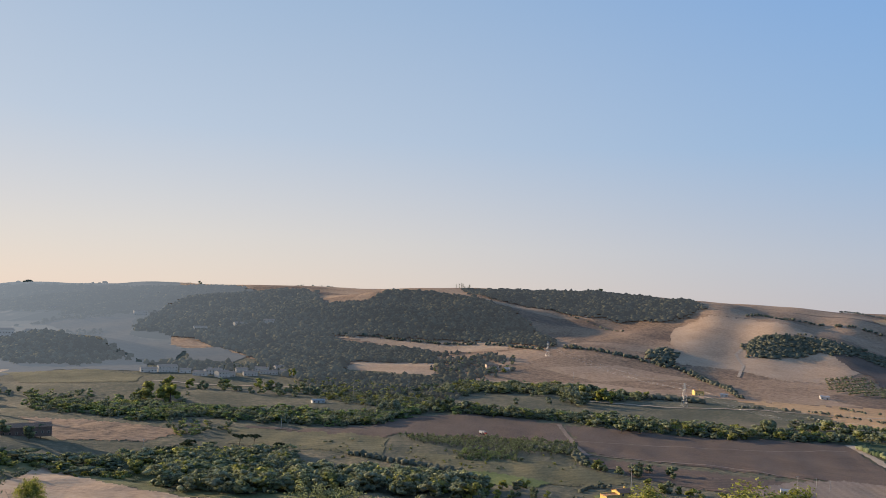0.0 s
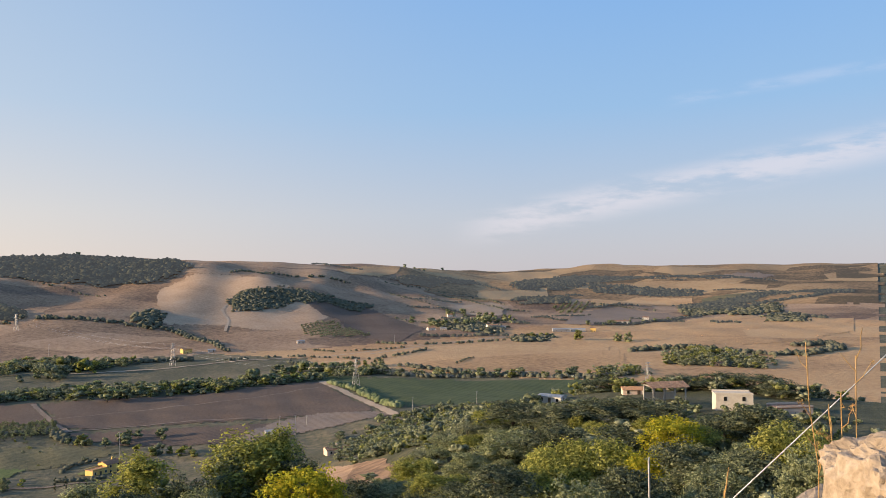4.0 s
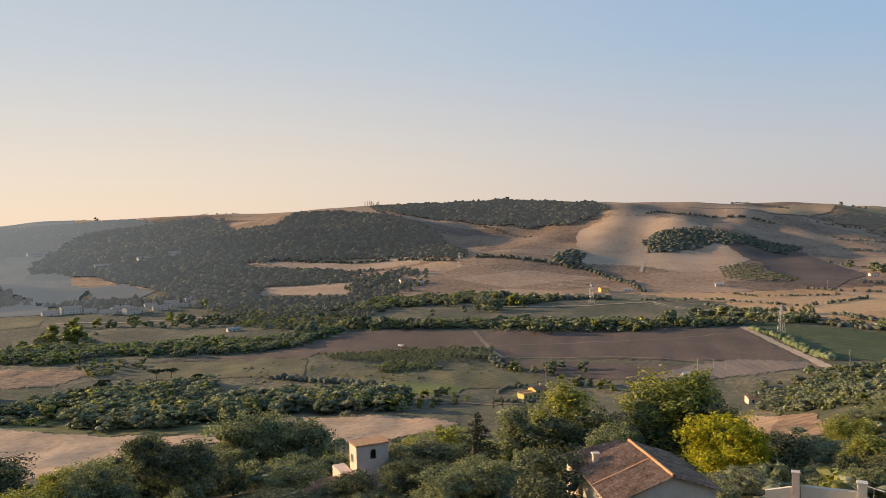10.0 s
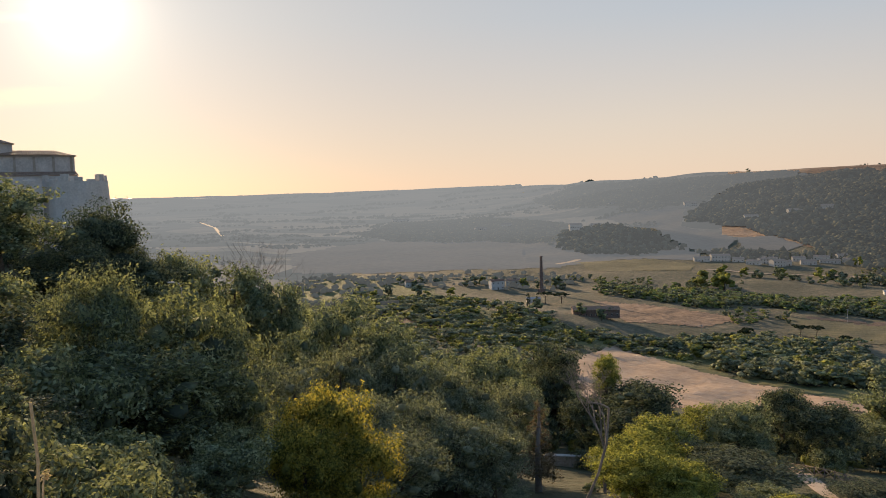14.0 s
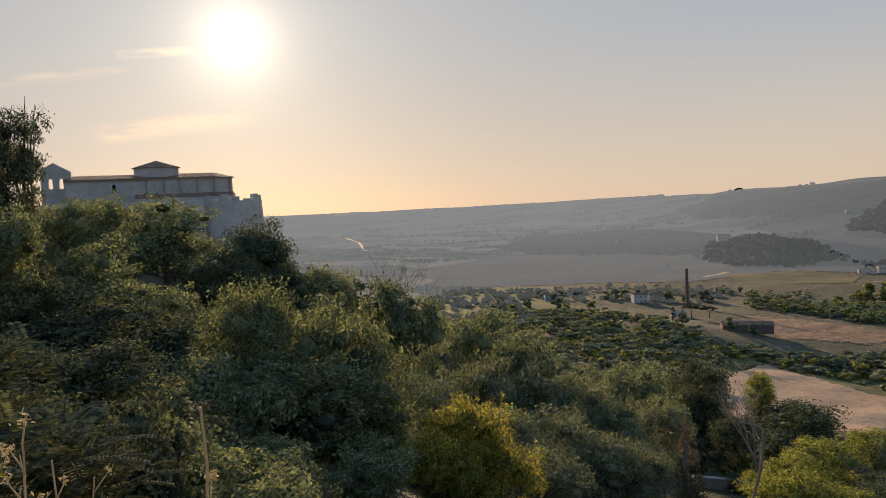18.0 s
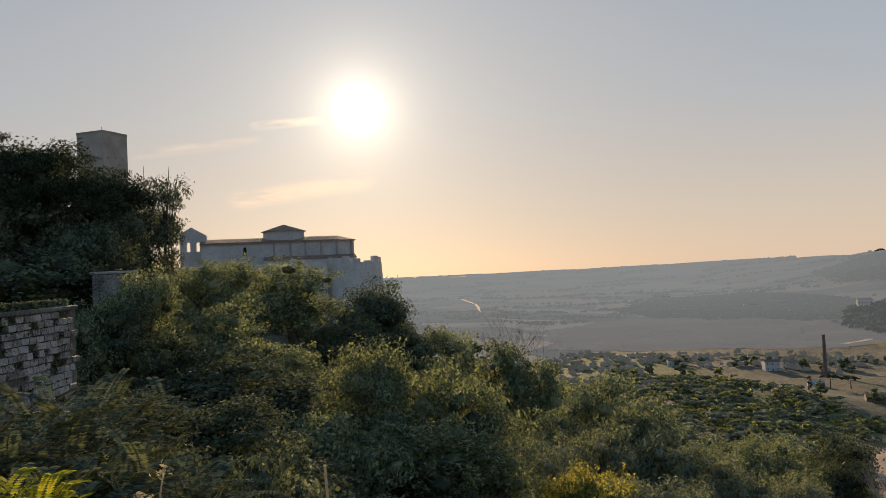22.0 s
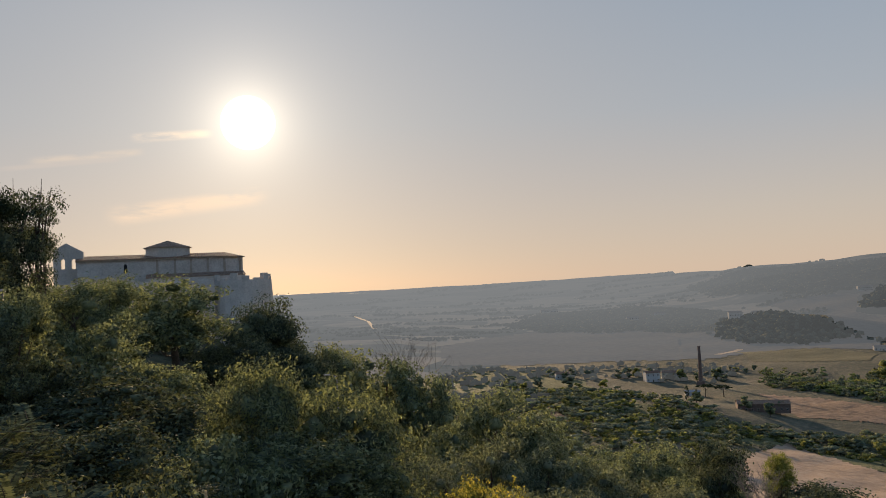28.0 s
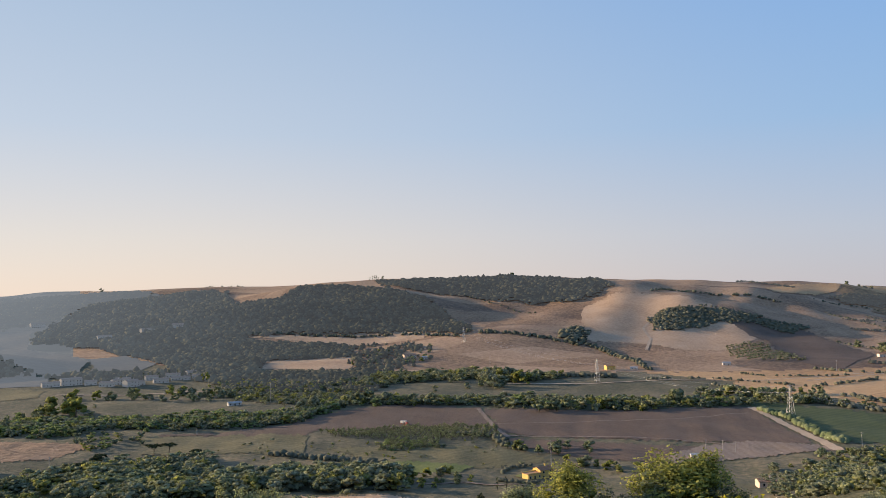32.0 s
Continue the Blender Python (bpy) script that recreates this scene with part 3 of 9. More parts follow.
def field(name, corners, material, label, lift=0.25, category="field"):
    """A piece of farmland: the ground's own relief within its corners, a spade's depth above it."""
    bearings, reaches = [c[0] for c in corners], [c[1] for c in corners]
    if max(bearings) - min(bearings) < 24:
        fine = 0.06 if max(bearings) - min(bearings) < 13 else 0.1
        step = 1 + fine / 10
        az = np.arange(min(bearings) - 0.3, max(bearings) + 0.3, fine)
        ring = min(reaches) * 0.98 * step ** np.arange(0, int(math.log(max(reaches) / min(reaches) * 1.05) / math.log(step)) + 2)
        ga, gr = np.meshgrid(np.radians(az), ring)
    else:
        ga, gr = GA, GR
    ca, cr = np.degrees(ga), gr
    if ga is GA:
        ca, cr = CA, CR
    gx, gy = -gr * np.sin(ga), gr * np.cos(ga)
    wave = 0.12 * np.sin(np.log(cr) * 40 + ca * 2) + 0.06 * np.sin(np.log(cr) * 95 + ca * 7)
    keep = inside(corners, ca + wave, np.log(cr) + 0.003 * np.sin(ca * 9) + 0.002 * np.sin(ca * 23))
    na = ga.shape[1]
    i, j = np.meshgrid(np.arange(ga.shape[0] - 1), np.arange(na), indexing="ij")
    k = (j + 1) % na
    f = np.stack([i * na + j, i * na + k, (i + 1) * na + k, (i + 1) * na + j], -1)
    keep = keep[:-1].copy()
    if ga is not GA:
        keep[:, -1] = False
    f = f[keep].reshape(-1, 4)
    used, f = np.unique(f, return_inverse=True)
    x, y = gx.ravel()[used], gy.ravel()[used]
    ob = mesh_object(name, np.column_stack([x, y, height(x, y) + lift + min(lift, 0.45) * np.maximum(np.hypot(x, y) - 900, 0) / 320]), f.reshape(-1, 4), material, smooth=True)
    return tagged(ob, label, category, kind="structure")

# ---- fields: corners as bearing, distance ----
field("stubble_hills", [(-66, 1750), (-48, 1600), (-36, 1250), (-28, 1130), (-20, 1090), (-4, 1080), (6, 1200), (16, 1330), (19, 1500), (19.5, 2000), (18, 3100), (17, 4800), (-66, 4800)], STUBBLE, "tan stubble fields rolling over the far hills", 0.15)
# far hills, plain and farmland with haze painted into their emission
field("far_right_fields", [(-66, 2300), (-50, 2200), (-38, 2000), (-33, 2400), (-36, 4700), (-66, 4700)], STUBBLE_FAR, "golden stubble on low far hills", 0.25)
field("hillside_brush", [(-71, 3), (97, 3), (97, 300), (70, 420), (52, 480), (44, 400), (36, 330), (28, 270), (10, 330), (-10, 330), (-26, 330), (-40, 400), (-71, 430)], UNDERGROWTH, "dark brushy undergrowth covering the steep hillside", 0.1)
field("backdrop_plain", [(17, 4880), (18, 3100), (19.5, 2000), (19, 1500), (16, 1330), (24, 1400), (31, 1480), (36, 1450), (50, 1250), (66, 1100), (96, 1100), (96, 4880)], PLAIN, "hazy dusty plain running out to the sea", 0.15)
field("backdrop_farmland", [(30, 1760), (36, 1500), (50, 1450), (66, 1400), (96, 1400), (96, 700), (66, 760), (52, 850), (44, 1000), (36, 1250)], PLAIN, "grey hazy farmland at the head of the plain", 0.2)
field("valley_stubble", [(-66, 620), (-56, 640), (-45, 760), (-34, 860), (-28, 960), (-21, 1085), (-36, 1260), (-48, 1620), (-66, 1770)], STUBBLE_GOLD, "wide golden stubble on the valley floor", 0.12)
field("valley_scrub", [(36, 560), (40, 800), (46, 960), (54, 840), (66, 760), (80, 600), (70, 420), (52, 400), (44, 380)], SPUR, "dry olive scrubland in the valley below the town", 0.18)
field("spur", [(45.2, 820), (43.3, 709), (38.0, 540), (32.2, 515), (28.0, 513), (19.6, 551), (13.5, 534), (7.8, 512), (7.7, 461), (10.4, 379), (15.5, 404), (21.3, 428), (26.1, 476), (29.7, 442), (34.8, 409), (39.7, 392), (44.5, 359)], SPUR, "dry olive scrubland on the spur of the hill", 0.2)
field("big_dome_field", [(-2.1, 1206), (-5.4, 1304), (-8.8, 1368), (-11.7, 1383), (-14.6, 1348), (-17.9, 1306), (-20.9, 1162), (-16.2, 1107), (-12.1, 1057), (-7.9, 1098), (-3.7, 1139)], STUBBLE, "grey-tan stubble on a rounded rise below the hills", 0.3)
field("small_clearing", [(7.2, 1186), (5.8, 1285), (2.7, 1296), (0.4, 1270), (0.4, 1133), (2.7, 1136)], STUBBLE_PALE, "pale stubble clearing among the trees", 0.3)
field("strip_field", [(8.2, 1547), (4.2, 1520), (0.3, 1461), (-3.8, 1481), (-5.8, 1414), (-4.2, 1387), (0.3, 1403), (5.0, 1482)], STUBBLE_PALE, "narrow pale stubble strip under the wooded mound", 0.3)
field("sandy_hill_field", [(-16.5, 1728), (-18.8, 1812), (-21.6, 1826), (-25.2, 1701), (-27.5, 1609), (-28.3, 1497), (-26.4, 1341), (-23.6, 1325), (-20.4, 1391), (-16.9, 1359), (-16.5, 1515)], STUBBLE_PALE, "bare pinkish stubble hill with tramlines", 0.3)
# ploughed slope turned from the sun, its shade put into a darker earth
field("shaded_field", [(-26.4, 1606), (-29.5, 1685), (-32.1, 1615), (-35.3, 1437), (-33.5, 1194), (-30.9, 1249), (-28.9, 1479)], PLOUGHED, "harrowed field on a slope beside the grove, its shade painted dark", 0.4)
field("top_gold_field", [(-28.9, 2292), (-30.6, 2462), (-33.3, 2555), (-33.3, 2372), (-32.1, 2226), (-29.3, 2090)], STUBBLE_GOLD, "bright golden stubble on the crest", 0.4)
field("orange_plain_field", [(-26.4, 966), (-32.1, 1099), (-35.6, 1192), (-41.0, 1264), (-41.2, 995), (-41.2, 860), (-35.6, 822), (-31.7, 871), (-28.3, 877)], STUBBLE_GOLD, "wide orange stubble field on the valley floor", 0.3)
field("ploughed_field", [(-9.3, 732), (-14.5, 734), (-20.3, 742), (-27.7, 774), (-28.9, 709), (-31.7, 596), (-25.9, 590), (-20.3, 589), (-12.0, 601), (-10.7, 614)], PLOUGHED, "dark brown ploughed field crossed by pale tracks", 0.3)
field("ploughed_field", [(15.6, 663), (10.0, 657), (4.7, 685), (1.2, 742), (-3.7, 774), (-8.8, 738), (-10.1, 646), (-7.4, 655), (-2.0, 643), (3.2, 649), (3.6, 623)], PLOUGHED, "dark brown ploughed field beside a hedge", 0.3)
field("lower_ploughed_field", [(-10.7, 588), (-20.3, 572), (-26.3, 571), (-28.3, 559), (-20.3, 514), (-15.3, 528), (-12.0, 560)], PLOUGHED, "dark brown ploughed strip along the track", 0.3)
field("striped_plot", [(15.4, 654), (10.0, 639), (3.4, 617), (3.9, 544), (13.2, 588)], MEADOW, "greenish striped plot of ploughland and weeds", 0.3)
field("rough_meadow", [(2.2, 564), (-5.3, 559), (-10.7, 552), (-14.1, 515), (-11.1, 496), (-4.4, 486), (-2.0, 501)], MEADOW, "rough grey-green meadow behind the yellow house", 0.3)
field("lush_plot", [(-2.0, 510), (-5.3, 508), (-8.6, 498), (-7.3, 479), (-3.6, 477)], LUSH, "bright green irrigated plot", 0.4)
field("sandy_margin", [(-24.4, 575), (-27.5, 600), (-31.7, 594), (-32.8, 573), (-29.8, 550), (-24.0, 515), (-21.1, 515)], PLOUGHED_PALE, "pale sandy headland beside the ploughed field", 0.35)
field("tan_field", [(29.7, 371), (28.0, 439), (26.1, 481), (21.3, 426), (15.5, 399), (10.4, 376), (7.7, 366), (15.5, 334), (22.5, 280), (28.5, 264)], STUBBLE_PALE, "pale mown field below the hillside trees", 0.3)
field("tan_field", [(4.1, 406), (-1.9, 399), (-7.3, 371), (-6.0, 346), (-1.9, 332), (1.7, 329), (3.3, 357)], STUBBLE_PALE, "pale mown field with curving wheel marks", 0.3)
field("bare_slope_field", [(-27.9, 361), (-32.0, 319), (-33.1, 260), (-31.7, 222), (-29.0, 256), (-27.9, 309)], STUBBLE, "reddish bare slope among olive trees", 0.3)
field("vineyard", [(-25.4, 852), (-31.2, 796), (-37.9, 770), (-43.6, 766), (-50.2, 776), (-46.8, 709), (-43.2, 623), (-37.9, 610), (-32.9, 607), (-30.8, 687), (-27.9, 779)], VINES, "dark green vineyard in straight rows", 0.3)
field("valley_gold_field", [(-31.2, 875), (-35.4, 1029), (-39.5, 1177), (-43.6, 1279), (-47.6, 1388), (-55.3, 1756), (-60.5, 1923), (-64.4, 1860), (-64.4, 1464), (-61.5, 1256), (-58.8, 1196), (-53.4, 1152), (-48.4, 1128), (-50.4, 867), (-43.6, 843), (-37.9, 827)], STUBBLE_GOLD, "orange stubble field with round bales", 0.3)
field("far_ploughed_field", [(-45.2, 1496), (-46.8, 1884), (-49.6, 1995), (-52.7, 1874), (-53.8, 1693), (-50.8, 1545), (-47.6, 1472)], PLOUGHED_PALE, "reddish harrowed field on a low hill", 0.4)
# verge and fields greyed by haze painted into their emission
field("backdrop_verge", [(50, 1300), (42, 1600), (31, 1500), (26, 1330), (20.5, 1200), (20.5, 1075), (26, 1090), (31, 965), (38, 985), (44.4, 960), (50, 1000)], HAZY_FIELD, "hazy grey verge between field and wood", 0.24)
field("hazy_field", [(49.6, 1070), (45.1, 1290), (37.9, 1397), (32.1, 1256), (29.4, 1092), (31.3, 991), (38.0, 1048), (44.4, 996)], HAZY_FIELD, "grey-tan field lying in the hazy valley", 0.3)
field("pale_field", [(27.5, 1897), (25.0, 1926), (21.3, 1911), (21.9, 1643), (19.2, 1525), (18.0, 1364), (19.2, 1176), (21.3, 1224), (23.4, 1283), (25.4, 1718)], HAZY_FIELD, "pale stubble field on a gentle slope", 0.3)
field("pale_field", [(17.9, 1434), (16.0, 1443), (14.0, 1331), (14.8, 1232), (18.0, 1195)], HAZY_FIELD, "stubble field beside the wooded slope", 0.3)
field("green_floor_field", [(29.2, 1058), (23.8, 1083), (20.5, 1022), (21.3, 956), (28.0, 941)], MEADOW, "dull green field on the valley floor", 0.3)
field("reddish_field", [(28.0, 705), (23.8, 686), (19.6, 650), (17.2, 628), (20.5, 594), (23.8, 591), (25.5, 582)], STUBBLE, "dry reddish waste field by the ruined factory", 0.3)
field("yard_field", [(44.5, 452), (41.7, 483), (38.9, 483), (38.7, 455), (41.7, 416), (44.1, 412)], STUBBLE, "bare dry plot on the brush-covered spur", 0.3)
field("green_rows_field", [(15.1, 590), (9.7, 567), (4.2, 570), (4.2, 630), (7.8, 642), (12.4, 636)], MEADOW, "grey-green field by the river reeds", 0.3)

# ---- plants ----
def ico(level):
    bm = bmesh.new()
    bmesh.ops.create_icosphere(bm, subdivisions=level, radius=1)
    v = np.array([p.co[:] for p in bm.verts])
    f = np.array([[q.index for q in p.verts] for p in bm.faces])
    bm.free()
    return v, f


ICO = {1: ico(1), 2: ico(2)}


def blobs(rng, centres, radii, level=2, uneven=0.22, dome=False):
    """Uneven rounded lumps, one for each centre, as one set of vertices and triangles."""
    v0, f0 = ICO[level]
    if dome:
        keep = (v0[f0].mean(axis=1)[:, 2] > -0.45)
        f0 = f0[keep]
    n = len(centres)
    a = rng.uniform(0, 6.28, n)
    c, s = np.cos(a)[:, None], np.sin(a)[:, None]
    k = 1 + uneven * rng.standard_normal((n, len(v0)))
    x = (v0[:, 0] * c - v0[:, 1] * s) * k
    y = (v0[:, 0] * s + v0[:, 1] * c) * k
    z = v0[:, 2] * k
    v = np.stack([x, y, z], -1) * np.asarray(radii)[:, None, :] + np.asarray(centres)[:, None, :]
    f = f0[None] + (np.arange(n) * len(v0))[:, None, None]
    return v.reshape(-1, 3), f.reshape(-1, 3)


def leaf_quads(rng, points, outward, size, slim=0.5, lay=0.6):
    """A small folded blade at each point, more or less facing outward."""
    n = len(points)
    nrm = outward * lay + rng.standard_normal((n, 3)) * (1 - lay) * 1.2
    nrm /= np.linalg.norm(nrm, axis=1)[:, None] + 1e-9
    t = np.cross(nrm, rng.standard_normal((n, 3)))
    t /= np.linalg.norm(t, axis=1)[:, None] + 1e-9
    b = np.cross(nrm, t)
    s = (size * rng.uniform(0.6, 1.35, n))[:, None]
    v = np.stack([points - t * s, points + b * s * slim + nrm * s * 0.12, points + t * s - nrm * s * 0.2, points - b * s * slim + nrm * s * 0.12], 1)
    f = (np.arange(n) * 4)[:, None] + np.array([0, 1, 2, 3])
    return v.reshape(-1, 3), f


def tube(path, radii, sides=6):
    """A tapered limb along the path."""
    path = [Vector(p) for p in path]
    v, f = [], []
    for i, (p, r) in enumerate(zip(path, radii)):
        d = (path[min(i + 1, len(path) - 1)] - path[max(i - 1, 0)]).normalized()
        side = d.cross(Vector((0.31, 0.95, 0.1))).normalized()
        up = d.cross(side)
        for k in range(sides):
            a = 6.2832 * k / sides
            v.append((p + (side * math.cos(a) + up * math.sin(a)) * r)[:])
    for i in range(len(path) - 1):
        for k in range(sides):
            f.append((i * sides + k, i * sides + (k + 1) % sides, (i + 1) * sides + (k + 1) % sides, (i + 1) * sides + k))
    return np.array(v), np.array(f)


def join(pieces):
    vs, fs, at = [], [], 0
    for v, f in pieces:
        vs.append(v)
        fs.append(f + at)
        at += len(v)
    return np.concatenate(vs), np.concatenate(fs)


def crown_object(name, blades, cores, material, parent):
    """The crown: blades, and the dense inside of the foliage."""
    bv, bf = blades
    verts = [bv]
    loops, starts, total = [bf.ravel()], [np.arange(len(bf)) * 4], bf.size
    if cores is not None:
        cv, cf = cores
        verts.append(cv)
        loops.append((cf + len(bv)).ravel())
        starts.append(total + np.arange(len(cf)) * 3)
    v = np.concatenate(verts).astype(np.float32)
    lo, st = np.concatenate(loops).astype(np.int32), np.concatenate(starts).astype(np.int32)
    me = bpy.data.meshes.new(name)
    me.vertices.add(len(v))
    me.vertices.foreach_set("co", v.ravel())
    me.loops.add(len(lo))
    me.loops.foreach_set("vertex_index", lo)
    me.polygons.add(len(st))
    me.polygons.foreach_set("loop_start", st)
    me.update(calc_edges=True)
    me.materials.append(material)
    ob = new(name, me)
    ob.parent = parent
    return ob


def trunk_pieces(rng, tall, thick, targets, lean=0.05):
    """A tapered, slightly bent trunk with limbs that reach for the targets."""
    top = Vector((rng.uniform(-lean, lean) * tall, rng.uniform(-lean, lean) * tall, tall))
    mid = top * 0.5 + Vector((rng.uniform(-lean, lean), rng.uniform(-lean, lean), 0)) * tall * 0.5
    out = [tube([(0, 0, -0.6), mid * 0.5, mid, (mid + top) / 2, top], [thick * 1.25, thick, thick * 0.8, thick * 0.6, thick * 0.3], 7)]
    for g in targets:
        g = Vector(g)
        start = mid.lerp(top, rng.uniform(0, 0.9)) if g.z > tall * 0.5 else mid * rng.uniform(0.5, 1)
        bend = start.lerp(g, 0.5) + Vector((0, 0, -0.06 * tall))
        out.append(tube([start, bend, g], [thick * 0.4, thick * 0.25, thick * 0.08], 5))
    return join(out)


class Kind:
    """A kind of plant: the first one placed is the model, the others are copies of it; those far off are gathered into one mesh."""

    every = []

    def __init__(self, model, tall, wide):
        self.model, self.tall, self.wide, self.used = model, tall, wide, False
        Kind.every.append(self)

    def put(self, at, tall, wide, turn, label="", gathered=None):
        span = wide / self.wide
        rise = min(tall / self.tall, span * 1.3)
        lift = tall - rise * self.tall
        m = Matrix.LocRotScale(at + Vector((0, 0, lift)), Euler((0, 0, turn)), (span, span, rise))
        if gathered is not None:
            gathered.append((self, m))
            return None
        if self.used:
            ob = copy_thing(self.model, m @ Matrix.Diagonal([1 / c for c in self.model.scale] + [1]))
        else:
            ob, self.used = self.model, True
            ob.matrix_basis = m
        if lift > 0.1:
            for stem in ob.children:
                if stem.name.startswith("trunk"):
                    top = 0.7 * self.tall
                    longer = 1 + lift / rise / top
                    stem.matrix_basis = Matrix.Translation((0, 0, top * (1 - longer))) @ Matrix.Diagonal((1, 1, longer, 1))
        return tagged(ob, label)


FARTHEST_SINGLE = 820


def stand(gathered, label, name="far_trees", category="trees"):
    """Far trees that cannot be counted, as one object."""
    if not gathered:
        return
    crowns = {}
    for kind, m in gathered:
        me = [c for c in kind.model.children if c.name.startswith("crown")][0].data
        if kind not in crowns:
            v, lo, st = np.empty(len(me.vertices) * 3), np.empty(len(me.loops), int), np.empty(len(me.polygons), int)
            me.vertices.foreach_get("co", v)
            me.loops.foreach_get("vertex_index", lo)
            me.polygons.foreach_get("loop_start", st)
            crowns[kind] = (v.reshape(-1, 3), lo, st)
    for material in {[c for c in k.model.children if c.name.startswith("crown")][0].data.materials[0] for k in crowns}:
        vs, los, sts, nv, nl = [], [], [], 0, 0
        for kind, m in gathered:
            if [c for c in kind.model.children if c.name.startswith("crown")][0].data.materials[0] != material:
                continue
            v, lo, st = crowns[kind]
            a = np.array(m)
            vs.append(v @ a[:3, :3].T + a[:3, 3])
            los.append(lo + nv)
            sts.append(st + nl)
            nv, nl = nv + len(v), nl + len(lo)
        me = bpy.data.meshes.new(name)
        me.vertices.add(nv)
        me.vertices.foreach_set("co", np.concatenate(vs).astype(np.float32).ravel())
        me.loops.add(nl)
        me.loops.foreach_set("vertex_index", np.concatenate(los).astype(np.int32))
        me.polygons.add(sum(len(x) for x in sts))
        me.polygons.foreach_set("loop_start", np.concatenate(sts).astype(np.int32))
        me.update(calc_edges=True)
        me.materials.append(material)
        tagged(new(name, me), label or "distant scattered trees and hedgerow crowns on the far fields", category, kind="stuff")


def make_tree(name, label, seed, tall, wide, base, lobes, blades, size, material, bark=None, shape="round", slim=0.5, core=0.72, limbs=7, category="tree", uneven=0.25):
    """A tree: trunk with limbs, and a crown of many blades over several lobes."""
    rng = np.random.default_rng(seed)
    low = tall * base
    centres, radii = [], []
    for i in range(lobes):
        u = (i + 0.5) / lobes
        if shape == "spire":
            z = low + (tall - low) * (0.06 + 0.9 * u)
            reach = wide * 0.5 * (1 - u) ** 0.85
            for k in range(max(3, int(7 * (1 - u)))):
                a = rng.uniform(0, 6.28)
                d = reach * rng.uniform(0.35, 0.8)
                centres.append((d * math.cos(a), d * math.sin(a), z - d * 0.12))
                radii.append((0.42 * reach + 0.25, 0.42 * reach + 0.25, tall * 0.028 + 0.12))
            continue
        a, q = i * 2.4 + rng.uniform(-0.4, 0.4), rng.uniform(-1, 1)
        if shape == "flat":
            d = wide * 0.42 * math.sqrt(u)
            z = tall - 0.1 * tall * (d / wide * 2) ** 2 - tall * 0.12 + rng.uniform(-0.04, 0.04) * tall
            r = wide * rng.uniform(0.1, 0.15)
            radii.append((r * 1.2, r * 1.2, r * 0.6))
        elif shape == "dome":
            d = wide * 0.46 * math.sqrt(u)
            z = tall * (0.93 - 0.3 * (2 * d / wide) ** 2) - rng.uniform(0, 0.13) * tall * (1 - 0.4 * u)
            r = wide * rng.uniform(0.055, 0.085)
            radii.append((r * 1.2, r * 1.2, r * 0.7))
        elif shape == "tall":
            z = low + (tall - low) * (0.08 + 0.86 * u)
            d = wide * 0.3 * math.sin(math.pi * (0.15 + 0.8 * u)) * rng.uniform(0.3, 1.15)
            r = wide * rng.uniform(0.16, 0.27)
            radii.append((r, r, r * 1.35))
        else:
            z = low + (tall - low) * (0.5 + 0.36 * q)
            d = wide * 0.34 * math.sqrt(max(0.02, 1 - (0.9 * q) ** 2)) * rng.uniform(0.45, 1.05)
            r = wide * rng.uniform(0.14, 0.24)
            radii.append((r, r, r * rng.uniform(0.7, 0.95)))
        centres.append((d * math.cos(a), d * math.sin(a), z))
    centres, radii = np.array(centres), np.array(radii)
    # each lobe breaks up into smaller sprays of leaves
    many = 3 if blades < 1200 else 8
    out = rng.standard_normal((len(centres), many, 3))
    out[..., 2] = np.abs(out[..., 2]) * 0.9 - 0.25
    out /= np.linalg.norm(out, axis=2)[..., None]
    sprays = (centres[:, None] + out * radii[:, None] * rng.uniform(0.55, 1.05, (len(centres), many, 1))).reshape(-1, 3)
    spread = (radii[:, None] * rng.uniform(0.3, 0.62, (len(centres), many, 1))).reshape(-1, 3)
    away = np.repeat(centres, many, axis=0)
    weight = spread[:, 0] * spread[:, 2]
    which = rng.choice(len(sprays), blades, p=weight / weight.sum())
    way = rng.standard_normal((blades, 3))
    way /= np.linalg.norm(way, axis=1)[:, None]
    pts = sprays[which] + way * spread[which] * (rng.uniform(0.1, 1.0, blades) ** 0.5 * (1 + uneven * rng.standard_normal(blades) * 0.5))[:, None]
    way = way + 1.1 * (pts - away[which]) / (np.linalg.norm(pts - away[which], axis=1)[:, None] + 0.01)
    way /= np.linalg.norm(way, axis=1)[:, None]
    tops = [centres[k] for k in rng.permutation(len(centres))[:limbs]]
    v, f = trunk_pieces(rng, tall * (0.92 if shape == "spire" else 0.7), 0.022 * tall + 0.05, tops)
    if blades > 1200:
        root = new(name)
        mesh_object("trunk", v, f, bark or BARK, root, True)
    else:
        root = mesh_object(name, v, f, bark or BARK, None, True)
    tagged(root, label, category)
    crown_object("crown", leaf_quads(rng, pts, way, size, slim, 0.72 if blades > 1200 else 0.8), blobs(rng, centres, radii * core * (0.44 if blades > 1200 else 0.85), 1, 0.25), material, root)
    reach = np.abs(pts[:, :2])
    return Kind(root, float(np.percentile(pts[:, 2], 99.5)), float(2 * np.percentile(reach, 99)))


